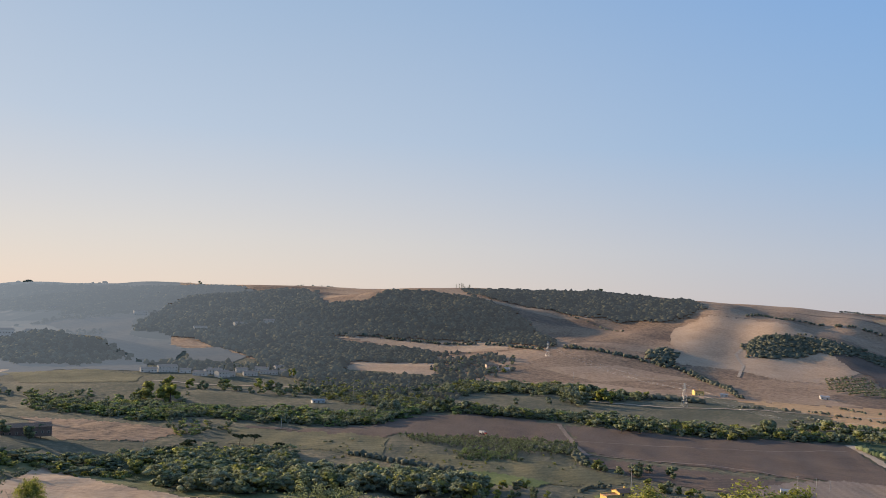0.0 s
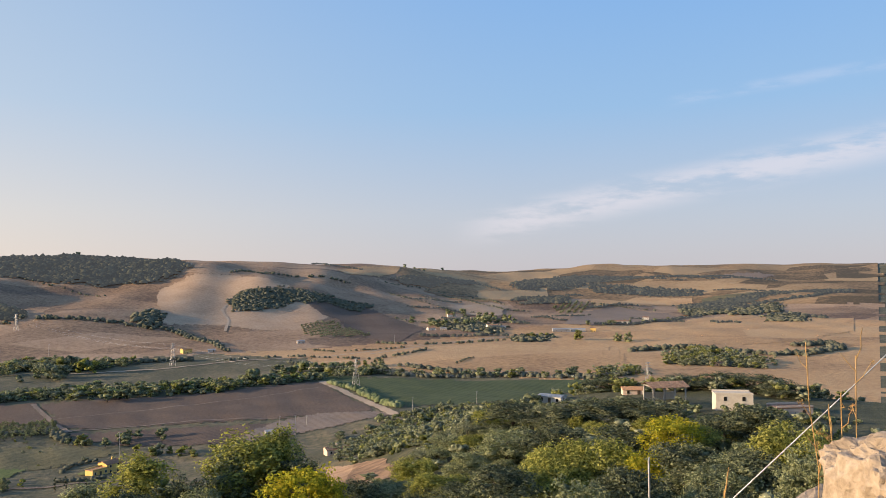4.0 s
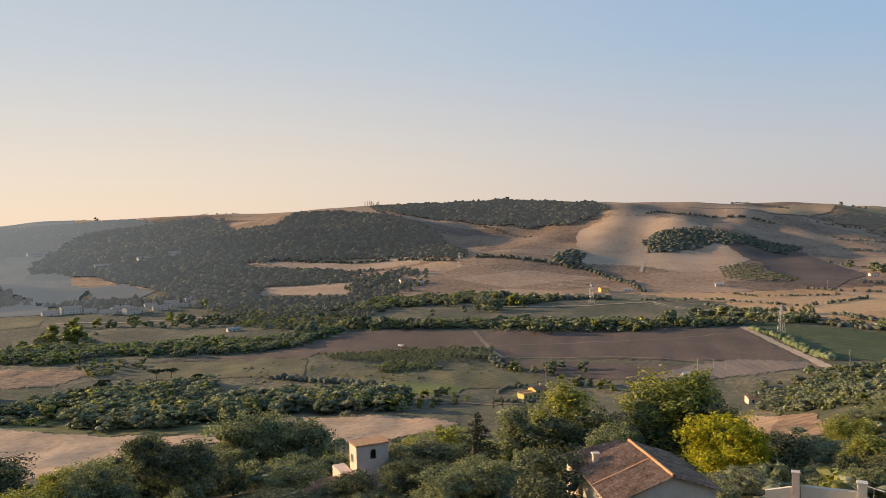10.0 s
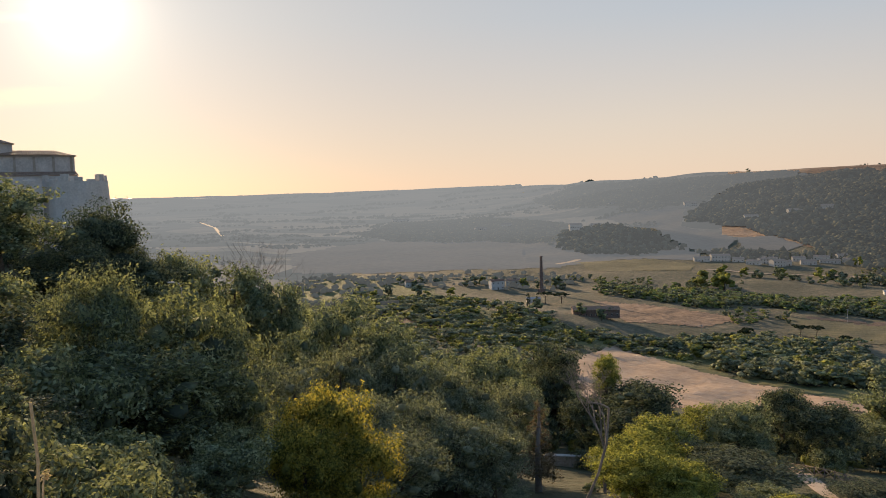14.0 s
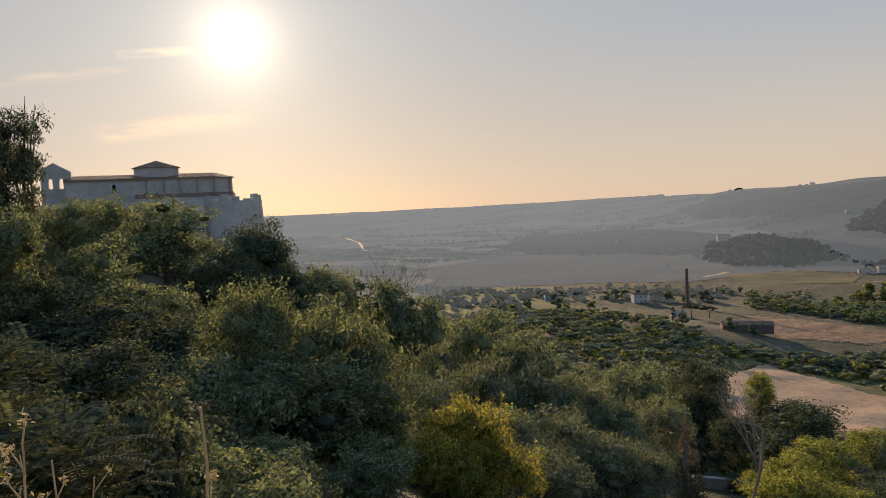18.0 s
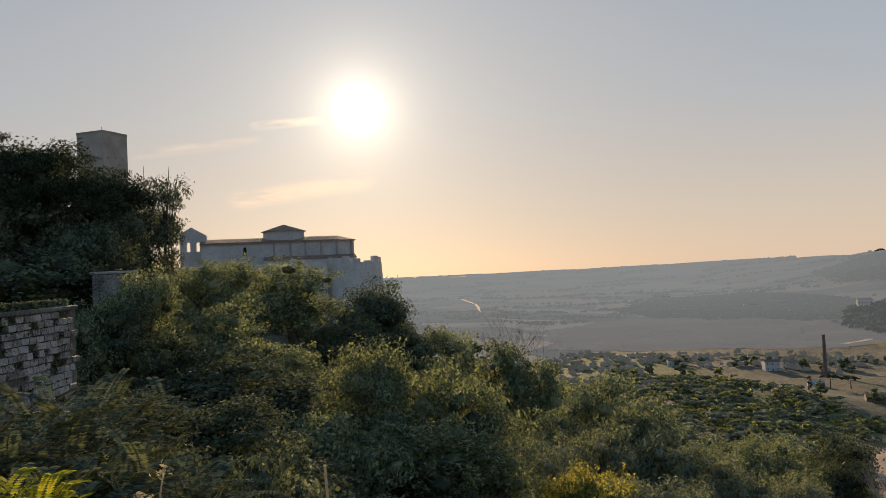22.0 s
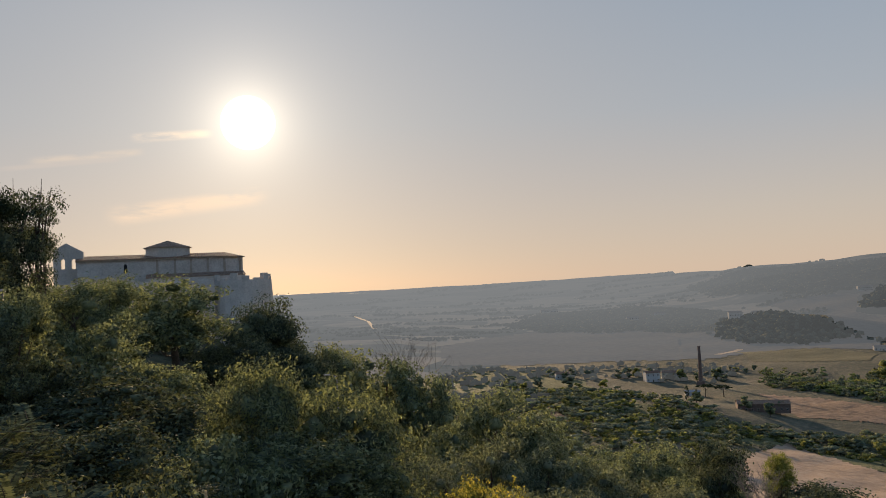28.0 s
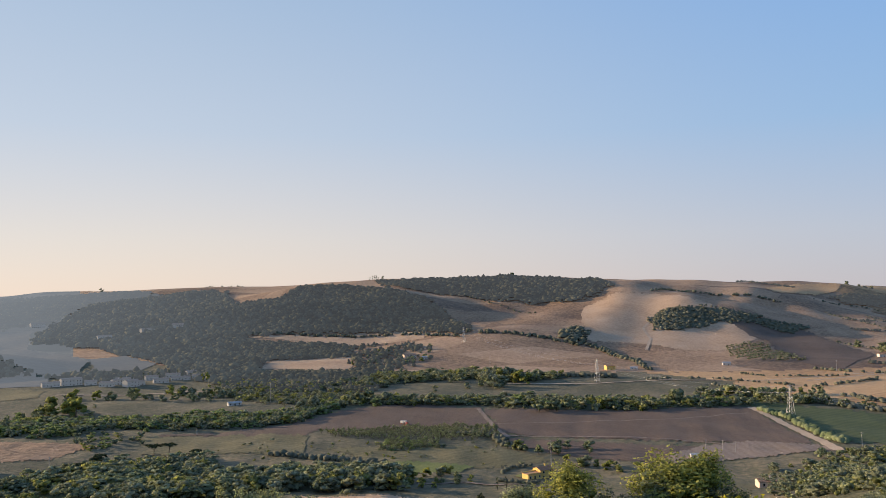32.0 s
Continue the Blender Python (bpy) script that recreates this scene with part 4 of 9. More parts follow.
NEAR = {
    "broad": [make_tree("broadleaf_tree", "broad-crowned green deciduous tree on the hillside", 11 + i, 9, 8.5, 0.18, 26, 9000, 0.15, LEAF_GREEN) for i in range(2)],
    "warm": [make_tree("broadleaf_tree", "yellow-green leafy tree lit from behind", 21 + i, 9, 8.5, 0.15, 26, 9000, 0.15, LEAF_WARM) for i in range(2)],
    "dark": [make_tree("holm_oak", "dense dark evergreen oak with a rounded crown", 31 + i, 9, 7, 0.1, 26, 8000, 0.13, LEAF_DARK) for i in range(2)],
    "olive": [make_tree("olive_tree", "silvery grey-green olive tree on the slope", 41 + i, 6, 6.5, 0.12, 24, 7500, 0.12, LEAF_OLIVE, slim=0.3) for i in range(2)],
    "yellow": [make_tree("yellowing_tree", "bright yellow-green tree turning to autumn colour", 51, 9, 9, 0.15, 24, 7000, 0.18, LEAF_YELLOW, core=0.5)],
    "poplar": [make_tree("poplar_tree", "tall sunlit poplar with loose yellow-green foliage", 61 + i, 16, 9, 0.12, 30, 10000, 0.2, LEAF_WARM, shape="tall") for i in range(2)],
    "tallgreen": [make_tree("poplar_tree", "tall green poplar with upright limbs", 71, 15, 7, 0.1, 28, 9000, 0.19, LEAF_GREEN, shape="tall")],
    "walnut": [make_tree("walnut_tree", "spreading walnut tree with large back-lit leaves", 81 + i, 9, 10, 0.12, 40, 22000, 0.13, LEAF_WALNUT, uneven=0.3, slim=0.42) for i in range(2)],
    "walnutwarm": [make_tree("walnut_tree", "walnut tree with yellowing back-lit leaves", 91, 9, 10, 0.12, 36, 15000, 0.14, LEAF_GOLD, uneven=0.3, slim=0.42)],
    "cedar": [make_tree("cedar_tree", "tall dark cedar with layered drooping boughs", 101, 16, 9, 0.06, 17, 9000, 0.17, LEAF_NEEDLE, shape="spire", slim=0.3, core=0.6)],
    "drycedar": [make_tree("withered_conifer", "thin withered conifer with brown needles", 102, 11, 4, 0.1, 12, 2600, 0.16, LEAF_DRY, BARK_GREY, shape="spire", slim=0.3, core=0.2)],
    "pine": [make_tree("umbrella_pine", "wide umbrella pine with a flat dark canopy", 111, 12, 15, 0.5, 64, 26000, 0.14, LEAF_NEEDLE, shape="flat", slim=0.25, core=0.3, limbs=14)],
    "ailanthus": [make_tree("tree_of_heaven", "feathery tree of heaven with drooping fronds lit on top", 151 + i, 11, 9, 0.15, 26, 6000, 0.2, LEAF_GREEN, slim=0.28, core=0.8, uneven=0.4) for i in range(2)],
    "oak": [make_tree("holm_oak", "broad dark oak with a dense leafy dome", 165 + i, 10, 11, 0.05, 46, 26000, 0.13, LEAF_DARK, core=1.0) for i in range(2)],
    "shadetree": [make_tree("holm_oak", "dark ivy-grown oak standing against the evening sky", 155 + i, 12, 7, 0.1, 30, 16000, 0.1, LEAF_DARK, core=0.85) for i in range(2)],
    "looseleaf": [make_tree("acacia_tree", "loose-leaved tree with sky between its sprays", 159, 10, 7, 0.3, 22, 5200, 0.11, LEAF_DARK, core=0.35, uneven=0.5, limbs=14)],
    "umbrella": [make_tree("umbrella_pine", "wide umbrella pine with a domed dark canopy", 112, 14, 17, 0.5, 90, 46000, 0.13, LEAF_NEEDLE, shape="dome", slim=0.25, core=0.5, limbs=22)],
    "cypress": [make_tree("cypress_tree", "slim dark cypress beside a house", 121, 9, 2.2, 0.03, 14, 1500, 0.2, LEAF_DARK, shape="tall", core=0.8)],
    "bush": [make_tree("bush", "rounded green bush on the slope", 131 + i, 3, 4, 0.02, 14, 2600, 0.11, LEAF_GREEN, category="bush") for i in range(2)],
    "darkbush": [make_tree("shrub", "dense dark bush in the shade of the hill", 141 + i, 3, 4.4, 0.02, 14, 2600, 0.11, LEAF_DARK, category="bush") for i in range(2)],
}
# olive-grey leaves on hedge trees and brush put valley haze into their colour
FAR = {
    "tree": [make_tree("deciduous_tree", "green tree standing in a valley hedge", 201 + i, 8, 7.5, 0.0, 10, 400, 0.6, (LEAF_OLIVE, LEAF_GREEN, LEAF_SCRUB)[i], limbs=3, core=1.05) for i in range(3)],
    "darktree": [make_tree("oak_tree", "dark green tree in a belt of trees", 211 + i, 8, 7.5, 0.0, 10, 400, 0.6, LEAF_GREEN, limbs=3, core=1.05) for i in range(2)],
    "paletree": [make_tree("willow_tree", "pale willow-like tree by the stream", 221 + i, 8, 7.5, 0.0, 10, 400, 0.6, LEAF_OLIVE, limbs=3, core=1.05) for i in range(2)],
    "warmtree": [make_tree("lime_tree", "sunlit yellow-green tree on the valley floor", 231, 8, 7.5, 0.0, 10, 400, 0.6, LEAF_WARM, limbs=3, core=1.05)],
    "pine": [make_tree("umbrella_pine", "small umbrella pine on the valley floor", 241, 9, 10, 0.5, 14, 420, 0.5, LEAF_NEEDLE, shape="flat", limbs=5)],
    "grove": [make_tree("grove_tree", "round grey-green olive tree in a planted row", 251, 5, 5.5, 0.08, 8, 220, 0.5, LEAF_OLIVE, limbs=2)],
    "orchard": [make_tree("orchard_tree", "small leafy fruit tree in an orchard row", 261, 4.5, 3.4, 0.1, 7, 200, 0.42, LEAF_GREEN, limbs=2)],
    "brush": [make_tree("brush", "low leafy brush", 281 + i, 3, 4, 0.0, 3, 84, 0.52, LEAF_SCRUB if i else LEAF_OLIVE, limbs=1, core=1.15, category="bush") for i in range(2)],
    "greybrush": [make_tree("brush", "low silvery leafy brush", 295, 3, 4, 0.0, 3, 84, 0.5, LEAF_OLIVE, limbs=1, core=1.15, category="bush")],
    "darkbrush": [make_tree("brush", "low dark leafy brush", 291, 3, 4, 0.0, 3, 84, 0.52, LEAF_GREEN, limbs=1, core=1.15, category="bush")],
    "belt": [make_tree("belt_tree", "green tree in a belt", 301 + i, 8, 7.5, 0.0, 8, 230, 0.55, (LEAF_OLIVE, LEAF_SCRUB, LEAF_OLIVE)[i], limbs=1, core=0.8) for i in range(3)],
    "darkbelt": [make_tree("belt_tree", "dark green tree in a belt", 306 + i, 8, 7.5, 0.0, 8, 230, 0.55, (LEAF_GREEN, LEAF_OLIVE)[i], limbs=1, core=0.85) for i in range(2)],
    "reed": [make_tree("reed_clump", "clump of pale green reeds", 311 + i, 4, 4, 0.0, 5, 150, 0.42, (LEAF_REED, LEAF_OLIVE)[i], limbs=1, core=0.95, category="reeds") for i in range(2)],
    "cypress": [make_tree("cypress_tree", "slim dark cypress on the skyline", 271, 9, 2.4, 0.03, 8, 150, 0.5, LEAF_DARK, shape="tall", limbs=1)],
}
rnd = random.Random(5)


def plant(kind, az, r, tall, wide, label="", store=NEAR):
    """One plant at a bearing and distance, its height and width in metres."""
    k = rnd.choice(store[kind])
    return k.put(ground(az, r, -0.15), tall, wide, rnd.uniform(0, 6.28), label)


def row(kind, line, count, tall, wide, jitter=6.0, label="", store=FAR):
    """Plants along a line of bearings and distances."""
    pts = [Vector(plan(*p)) for p in line]
    far = [] if sum(p.length for p in pts) / len(pts) > FARTHEST_SINGLE else None
    spans = [(b - a).length for a, b in zip(pts, pts[1:])]
    for i in range(count):
        d = sum(spans) * (i + rnd.random()) / count
        for a, b, s in zip(pts, pts[1:], spans):
            if d <= s:
                break
            d -= s
        p = a.lerp(b, min(1, d / s)) + Vector((rnd.gauss(0, jitter), rnd.gauss(0, jitter)))
        k = rnd.choice(store[rnd.choice(kind.split())])
        h = rnd.uniform(*tall)
        k.put(Vector((p.x, p.y, float(height(p.x, p.y)) - 0.2)), h, h * rnd.uniform(*wide), rnd.uniform(0, 6.28), label, far)
    stand(far, label)


def spots(rng, corners, spacing):
    """Random places within the corners, about one for each square of that spacing."""
    xy = np.array([plan(*c) for c in corners])
    lo, hi = xy.min(axis=0), xy.max(axis=0)
    n = int((hi - lo).prod() / spacing ** 2)
    p = rng.uniform(lo, hi, (n, 2))
    a, lr = np.degrees(np.arctan2(-p[:, 0], p[:, 1])), np.log(np.hypot(p[:, 0], p[:, 1]))
    return p[inside(corners, a, lr)] + rng.normal(0, spacing * 0.9, (int(inside(corners, a, lr).sum()), 2))


def thicket(name, label, corners, spacing, size, material, seed, squash=0.48, level=1, gaps=0.0, category="woodland", floor=None):
    """Woodland or scrub that nobody could count: uneven clumps of foliage, thinned by gaps."""
    rng = np.random.default_rng(seed)
    p = spots(rng, corners, spacing)
    if gaps:
        p = p[swell(p[:, 0], p[:, 1], spacing * 14, seed) + rng.uniform(-0.5, 0.5, len(p)) > gaps - 0.6]
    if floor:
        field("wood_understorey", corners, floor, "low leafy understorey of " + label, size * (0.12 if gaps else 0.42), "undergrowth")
    r = size * 1.05 * rng.uniform(0.6, 1.45, len(p)) ** 1.2
    z = height(p[:, 0], p[:, 1]) + r * squash * 0.45 + np.hypot(p[:, 0], p[:, 1]) / 1100
    v, f = blobs(rng, np.column_stack([p, z]), np.column_stack([r, r, r * squash]), level, 0.3, dome=True)
    ob = mesh_object(name, v, f, material, None, True)
    return tagged(ob, label, category, kind="stuff")


def hedge(name, label, line, wide, spacing, size, material, seed, squash=0.8, level=1, category="hedge"):
    """A hedge or reed bank along a line, of uneven clumps."""
    rng = np.random.default_rng(seed)
    pts = np.array([plan(*q) for q in line])
    out = []
    for a, b in zip(pts[:-1], pts[1:]):
        span = np.hypot(*(b - a))
        n = max(2, int(span * max(wide, spacing) / spacing ** 2))
        t = rng.uniform(0, 1, n)[:, None]
        side = np.array([-(b - a)[1], (b - a)[0]]) / span
        out.append(a + (b - a) * t + side * rng.uniform(-wide / 2, wide / 2, n)[:, None])
    p = np.concatenate(out)
    r = size * rng.uniform(0.55, 1.5, len(p))
    z = height(p[:, 0], p[:, 1]) + r * squash * 0.45 + np.hypot(p[:, 0], p[:, 1]) / 1100
    v, f = blobs(rng, np.column_stack([p, z]), np.column_stack([r, r, r * squash]), level, 0.22, dome=True)
    ob = mesh_object(name, v, f, material, None, True)
    return tagged(ob, label, category, kind="stuff")


def grove(kinds, corners, count, tall, wide, seed, store=FAR, label="", clear=()):
    """Single trees or bushes spread within the corners."""
    rng = np.random.default_rng(seed)
    p = spots(rng, corners, 1.5 if corners[0][1] < 300 else 4.0)
    far = [] if corners[0][1] > FARTHEST_SINGLE else None
    for x, y in p[rng.permutation(len(p))[:count]]:
        a, r = math.degrees(math.atan2(-x, y)), math.hypot(x, y)
        if any(a0 < a < a1 and r < far_end for a0, a1, far_end in clear):
            continue
        k = rnd.choice(store[rnd.choice(kinds.split())])
        h = rnd.uniform(*tall)
        k.put(Vector((x, y, float(height(x, y)) - 0.2)), h, h * rnd.uniform(*wide), rnd.uniform(0, 6.28), label, far)
    stand(far, label)


def planted(kind, corners, turn, along, across, tall, wide, label=""):
    """Trees planted in straight rows within the corners."""
    xy = np.array([plan(*c) for c in corners])
    mid, reach = xy.mean(axis=0), np.hypot(*(xy.max(axis=0) - xy.min(axis=0)))
    c, s = math.cos(radians(turn)), math.sin(radians(turn))
    far = [] if corners[0][1] > FARTHEST_SINGLE else None
    for i in np.arange(-reach / 2, reach / 2, across):
        for j in np.arange(-reach / 2, reach / 2, along):
            x, y = mid[0] + j * c - i * s + rnd.uniform(-0.6, 0.6), mid[1] + j * s + i * c + rnd.uniform(-0.6, 0.6)
            if inside(corners, np.array(math.degrees(math.atan2(-x, y))), np.array(math.log(math.hypot(x, y)))) and rnd.random() > 0.06:
                k, h = rnd.choice(FAR[kind]), rnd.uniform(*tall)
                k.put(Vector((x, y, float(height(x, y)) - 0.1)), h, h * rnd.uniform(*wide), rnd.uniform(0, 6.28), label, far)
    stand(far, label)


def brush(name, label, corners, spacing, tall, wide, kinds, seed, gaps=0.0, category="scrub", floor=None):
    """Leafy brush past counting within the corners."""
    rng = np.random.default_rng(seed)
    # sheet that fills the gaps; with WOOD_FLOOR it brings painted shade
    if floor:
        field("leaf_litter", corners, floor, "leafy ground sheet under " + label, 0.45, "undergrowth")
    p = spots(rng, corners, spacing)
    if gaps:
        p = p[swell(p[:, 0], p[:, 1], spacing * 14, seed) + rng.uniform(-0.5, 0.5, len(p)) > gaps - 0.6]
    z = height(p[:, 0], p[:, 1])
    all_of = []
    for (x, y), low in zip(p, z):
        h = rnd.uniform(*tall)
        rnd.choice(FAR[rnd.choice(kinds.split())]).put(Vector((x, y, low - 0.15)), h, h * rnd.uniform(*wide), rnd.uniform(0, 6.28), "", all_of)
    stand(all_of, label, name, category)


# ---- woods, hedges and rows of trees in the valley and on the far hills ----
thicket("woodland", "dense dark oak wood covering the rounded mound", [(4.2, 1890), (1.0, 1864), (-2.2, 1804), (-4.7, 1731), (-6.7, 1628), (-8.2, 1425), (-7.5, 1399), (-3.8, 1470), (0.3, 1499), (4.2, 1544), (8.0, 1603), (8.3, 1709), (8.0, 1779), (5.7, 1795)], 6.2, 4.1, HAZY_WOODS, 301, 0.7, floor=HAZY_WOODS)
thicket("woodland", "dark wood on the slope beside the mound", [(21.7, 1688), (20.3, 1974), (15.7, 2277), (9.5, 2072), (8.6, 1704), (11.4, 1695), (8.4, 1553), (8.0, 1507), (9.5, 1494), (8.3, 1362), (7.6, 1306), (7.2, 1162), (9.4, 1001), (11.7, 1125), (13.6, 1331), (17.6, 1558)], 7.0, 4.2, HAZY_WOODS, 302, 0.85, gaps=0.05, floor=HAZY_WOODS)
thicket("woodland", "oak scrub running up between the clearings to the mound", [(9.1, 1803), (8.0, 1746), (6.1, 1753), (4.2, 1846), (4.0, 1555), (6.5, 1543), (8.4, 1580), (8.6, 1512), (4.2, 1453), (1.1, 1413), (0.3, 1315), (3.5, 1279), (6.9, 1294), (8.1, 1052), (10.7, 1064), (11.7, 1239), (12.3, 1631), (11.6, 1876)], 6.5, 3.6, HAZY_WOODS, 299, 0.85, floor=HAZY_WOODS)
thicket("woodland", "garden trees round the hillside farm", [(0.3, 1396), (-2.1, 1380), (-4.4, 1374), (-5.4, 1305), (-3.7, 1148), (-2.1, 1086), (0.1, 1064), (0.3, 1249)], 9, 3.2, HAZY_WOODS, 298, 0.85, gaps=0.2)
thicket("woodland", "trees and scrub between the pale clearings", [(8.0, 1486), (1.0, 1400), (0.5, 1343), (1.0, 1272), (4.4, 1304), (7.2, 1294), (8.3, 1399)], 6, 3.4, HAZY_WOODS, 303, 0.85, floor=HAZY_WOODS)
thicket("woodland", "scrub wood below the pale clearing", [(9.4, 1001), (6.8, 1133), (0.9, 1099), (-1.2, 1220), (-1.3, 886), (4.3, 910), (8.6, 913)], 6, 2.8, HAZY_WOODS, 304, 0.85, gaps=0.15, floor=HAZY_WOODS)
thicket("woodland", "far dark wood along the hazy ridge", [(32.1, 2884), (27.9, 2868), (23.8, 2620), (19.7, 2511), (15.7, 2432), (9.9, 2107), (15.7, 2277), (20.3, 1991), (25.4, 1956), (30.4, 2187)], 10, 5.4, HAZIER_WOODS, 305, floor=HAZIER_WOODS)
thicket("woodland", "wooded knoll on the valley side", [(30.3, 1252), (29.8, 1693), (25.8, 1315), (23.8, 1290), (21.9, 1220), (24.6, 1154), (28.4, 1165)], 5.2, 3.4, HAZY_WOODS, 306, 0.85, floor=HAZY_WOODS)
thicket("woodland", "dark oak wood under the far crest", [(-1.4, 2260), (-5.5, 2311), (-10.1, 2251), (-16.3, 2300), (-18.4, 1874), (-17.5, 1831), (-15.9, 1795), (-13.0, 1810), (-9.6, 1850), (-7.1, 1899), (-5.1, 1945), (-3.4, 1978)], 8, 4.6, HAZY_WOODS, 307, 0.7, floor=HAZY_WOODS)
thicket("woodland", "dark grove on a bare hill", [(-21.2, 1601), (-22.0, 1649), (-24.0, 1659), (-26.4, 1668), (-28.3, 1654), (-31.5, 1682), (-30.2, 1612), (-28.3, 1619), (-26.0, 1600), (-23.2, 1531), (-21.6, 1530)], 5.4, 3.4, WOODS, 308, floor=WOODS)
thicket("woodland", "hollow of trees between two fields", [(-14.7, 1383), (-16.1, 1510), (-16.5, 1504), (-16.5, 1355), (-15.6, 1339)], 7, 5, WOODS, 309, floor=WOODS)
thicket("woodland", "strip of wood on the far slope", [(-33.2, 2270), (-35.6, 2464), (-39.0, 2743), (-38.4, 2511), (-35.6, 2260), (-33.5, 2195)], 10, 5, HAZY_WOODS, 310, floor=HAZY_WOODS)
thicket("woodland", "wood on the valley side behind the farms", [(-43.2, 3292), (-46.0, 3363), (-51.5, 3237), (-57.4, 3134), (-55.3, 2961), (-49.6, 2977), (-45.6, 2983), (-43.2, 2900)], 11, 5, HAZY_WOODS, 311, gaps=0.25, floor=HAZY_WOODS)
thicket("woodland", "far trees along the river plain", [(-53.4, 2230), (-57.1, 2408), (-61.6, 2761), (-64.4, 2866), (-64.4, 2766), (-60.6, 2544), (-56.7, 2175), (-53.8, 2084)], 10, 4.4, HAZY_WOODS, 312, gaps=0.25, floor=HAZY_WOODS)
brush("scrub", "low brush on the foot of the hillside", [(-31.2, 526), (-36.2, 589), (-41.6, 590), (-43.6, 292), (-39.5, 267), (-31.2, 345)], 5.8, (2.0, 4.4), (1.2, 1.7), "brush darkbrush", 314, 0.0)
thicket("woodland", "hazy low wood on the far plain", [(45.0, 1723), (42.3, 2190), (36.2, 2143), (29.6, 1822), (30.3, 1264), (36.3, 1488), (42.3, 1501)], 9, 4, HAZIER_WOODS, 317, floor=HAZIER_WOODS)
thicket("woodland", "trees round the farm buildings below the hill", [(20.5, 1190), (17.2, 1230), (10.2, 1180), (10.2, 1110), (15.6, 1105), (19.6, 1110)], 9, 3.6, HAZY_WOODS, 318, 0.85, gaps=0.35, floor=HAZY_WOODS)
thicket("woodland", "trees round the hillside farms", [(-36.2, 1563), (-38.3, 1662), (-40.7, 1476), (-40.8, 1321), (-39.1, 1331), (-36.6, 1441)], 8, 4, WOODS, 321, gaps=0.2, floor=WOODS)
thicket("woodland", "clump of trees on the plain", [(-41.4, 1242), (-43.1, 1298), (-44.5, 1269), (-44.3, 1186), (-41.9, 1169)], 7, 3.6, WOODS, 322, gaps=0.1, floor=WOODS)
thicket("woodland", "belt of trees across the plain", [(-53.7, 2041), (-56.5, 2184), (-56.7, 1898), (-53.9, 1796)], 9, 4.5, WOODS, 323, floor=WOODS)
thicket("woodland", "belt of trees across the plain", [(-57.0, 2121), (-60.0, 2296), (-60.2, 2042), (-57.2, 1809)], 9, 4.5, WOODS, 324, floor=WOODS)
thicket("woodland", "belt of trees across the plain", [(-59.2, 1855), (-61.4, 1982), (-61.4, 1658), (-59.4, 1659)], 9, 4.5, WOODS, 325, floor=WOODS)
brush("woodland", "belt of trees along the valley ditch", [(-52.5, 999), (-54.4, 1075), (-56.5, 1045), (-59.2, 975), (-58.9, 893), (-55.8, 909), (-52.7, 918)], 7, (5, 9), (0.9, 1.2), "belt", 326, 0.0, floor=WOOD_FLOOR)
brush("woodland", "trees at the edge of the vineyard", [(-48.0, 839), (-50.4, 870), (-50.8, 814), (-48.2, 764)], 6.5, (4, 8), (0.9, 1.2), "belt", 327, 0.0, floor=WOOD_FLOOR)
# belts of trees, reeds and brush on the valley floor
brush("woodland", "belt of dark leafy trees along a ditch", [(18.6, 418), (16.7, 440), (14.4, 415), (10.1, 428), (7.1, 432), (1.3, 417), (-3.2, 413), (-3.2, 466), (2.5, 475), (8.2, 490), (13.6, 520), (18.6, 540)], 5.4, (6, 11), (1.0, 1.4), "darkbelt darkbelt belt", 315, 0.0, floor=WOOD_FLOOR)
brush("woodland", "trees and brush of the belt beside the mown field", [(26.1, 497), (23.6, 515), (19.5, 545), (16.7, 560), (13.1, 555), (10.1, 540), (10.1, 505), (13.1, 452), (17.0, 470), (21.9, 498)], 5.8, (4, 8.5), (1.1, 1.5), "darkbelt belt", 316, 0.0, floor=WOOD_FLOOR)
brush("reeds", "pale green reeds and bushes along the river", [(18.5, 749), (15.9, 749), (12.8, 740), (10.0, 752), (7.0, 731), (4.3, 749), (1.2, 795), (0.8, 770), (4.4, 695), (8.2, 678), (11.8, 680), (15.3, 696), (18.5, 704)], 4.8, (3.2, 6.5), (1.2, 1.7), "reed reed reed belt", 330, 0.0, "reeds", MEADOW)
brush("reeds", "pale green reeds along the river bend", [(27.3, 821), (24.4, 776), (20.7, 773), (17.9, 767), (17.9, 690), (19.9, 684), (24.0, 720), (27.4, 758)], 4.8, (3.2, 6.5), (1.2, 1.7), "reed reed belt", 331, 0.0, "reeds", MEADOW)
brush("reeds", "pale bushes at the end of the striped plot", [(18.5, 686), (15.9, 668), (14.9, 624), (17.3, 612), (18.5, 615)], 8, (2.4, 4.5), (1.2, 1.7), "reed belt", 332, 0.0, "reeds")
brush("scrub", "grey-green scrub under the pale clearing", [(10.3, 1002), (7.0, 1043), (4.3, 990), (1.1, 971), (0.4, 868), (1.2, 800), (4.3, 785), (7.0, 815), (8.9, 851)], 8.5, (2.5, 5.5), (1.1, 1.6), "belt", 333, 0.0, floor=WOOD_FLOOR)
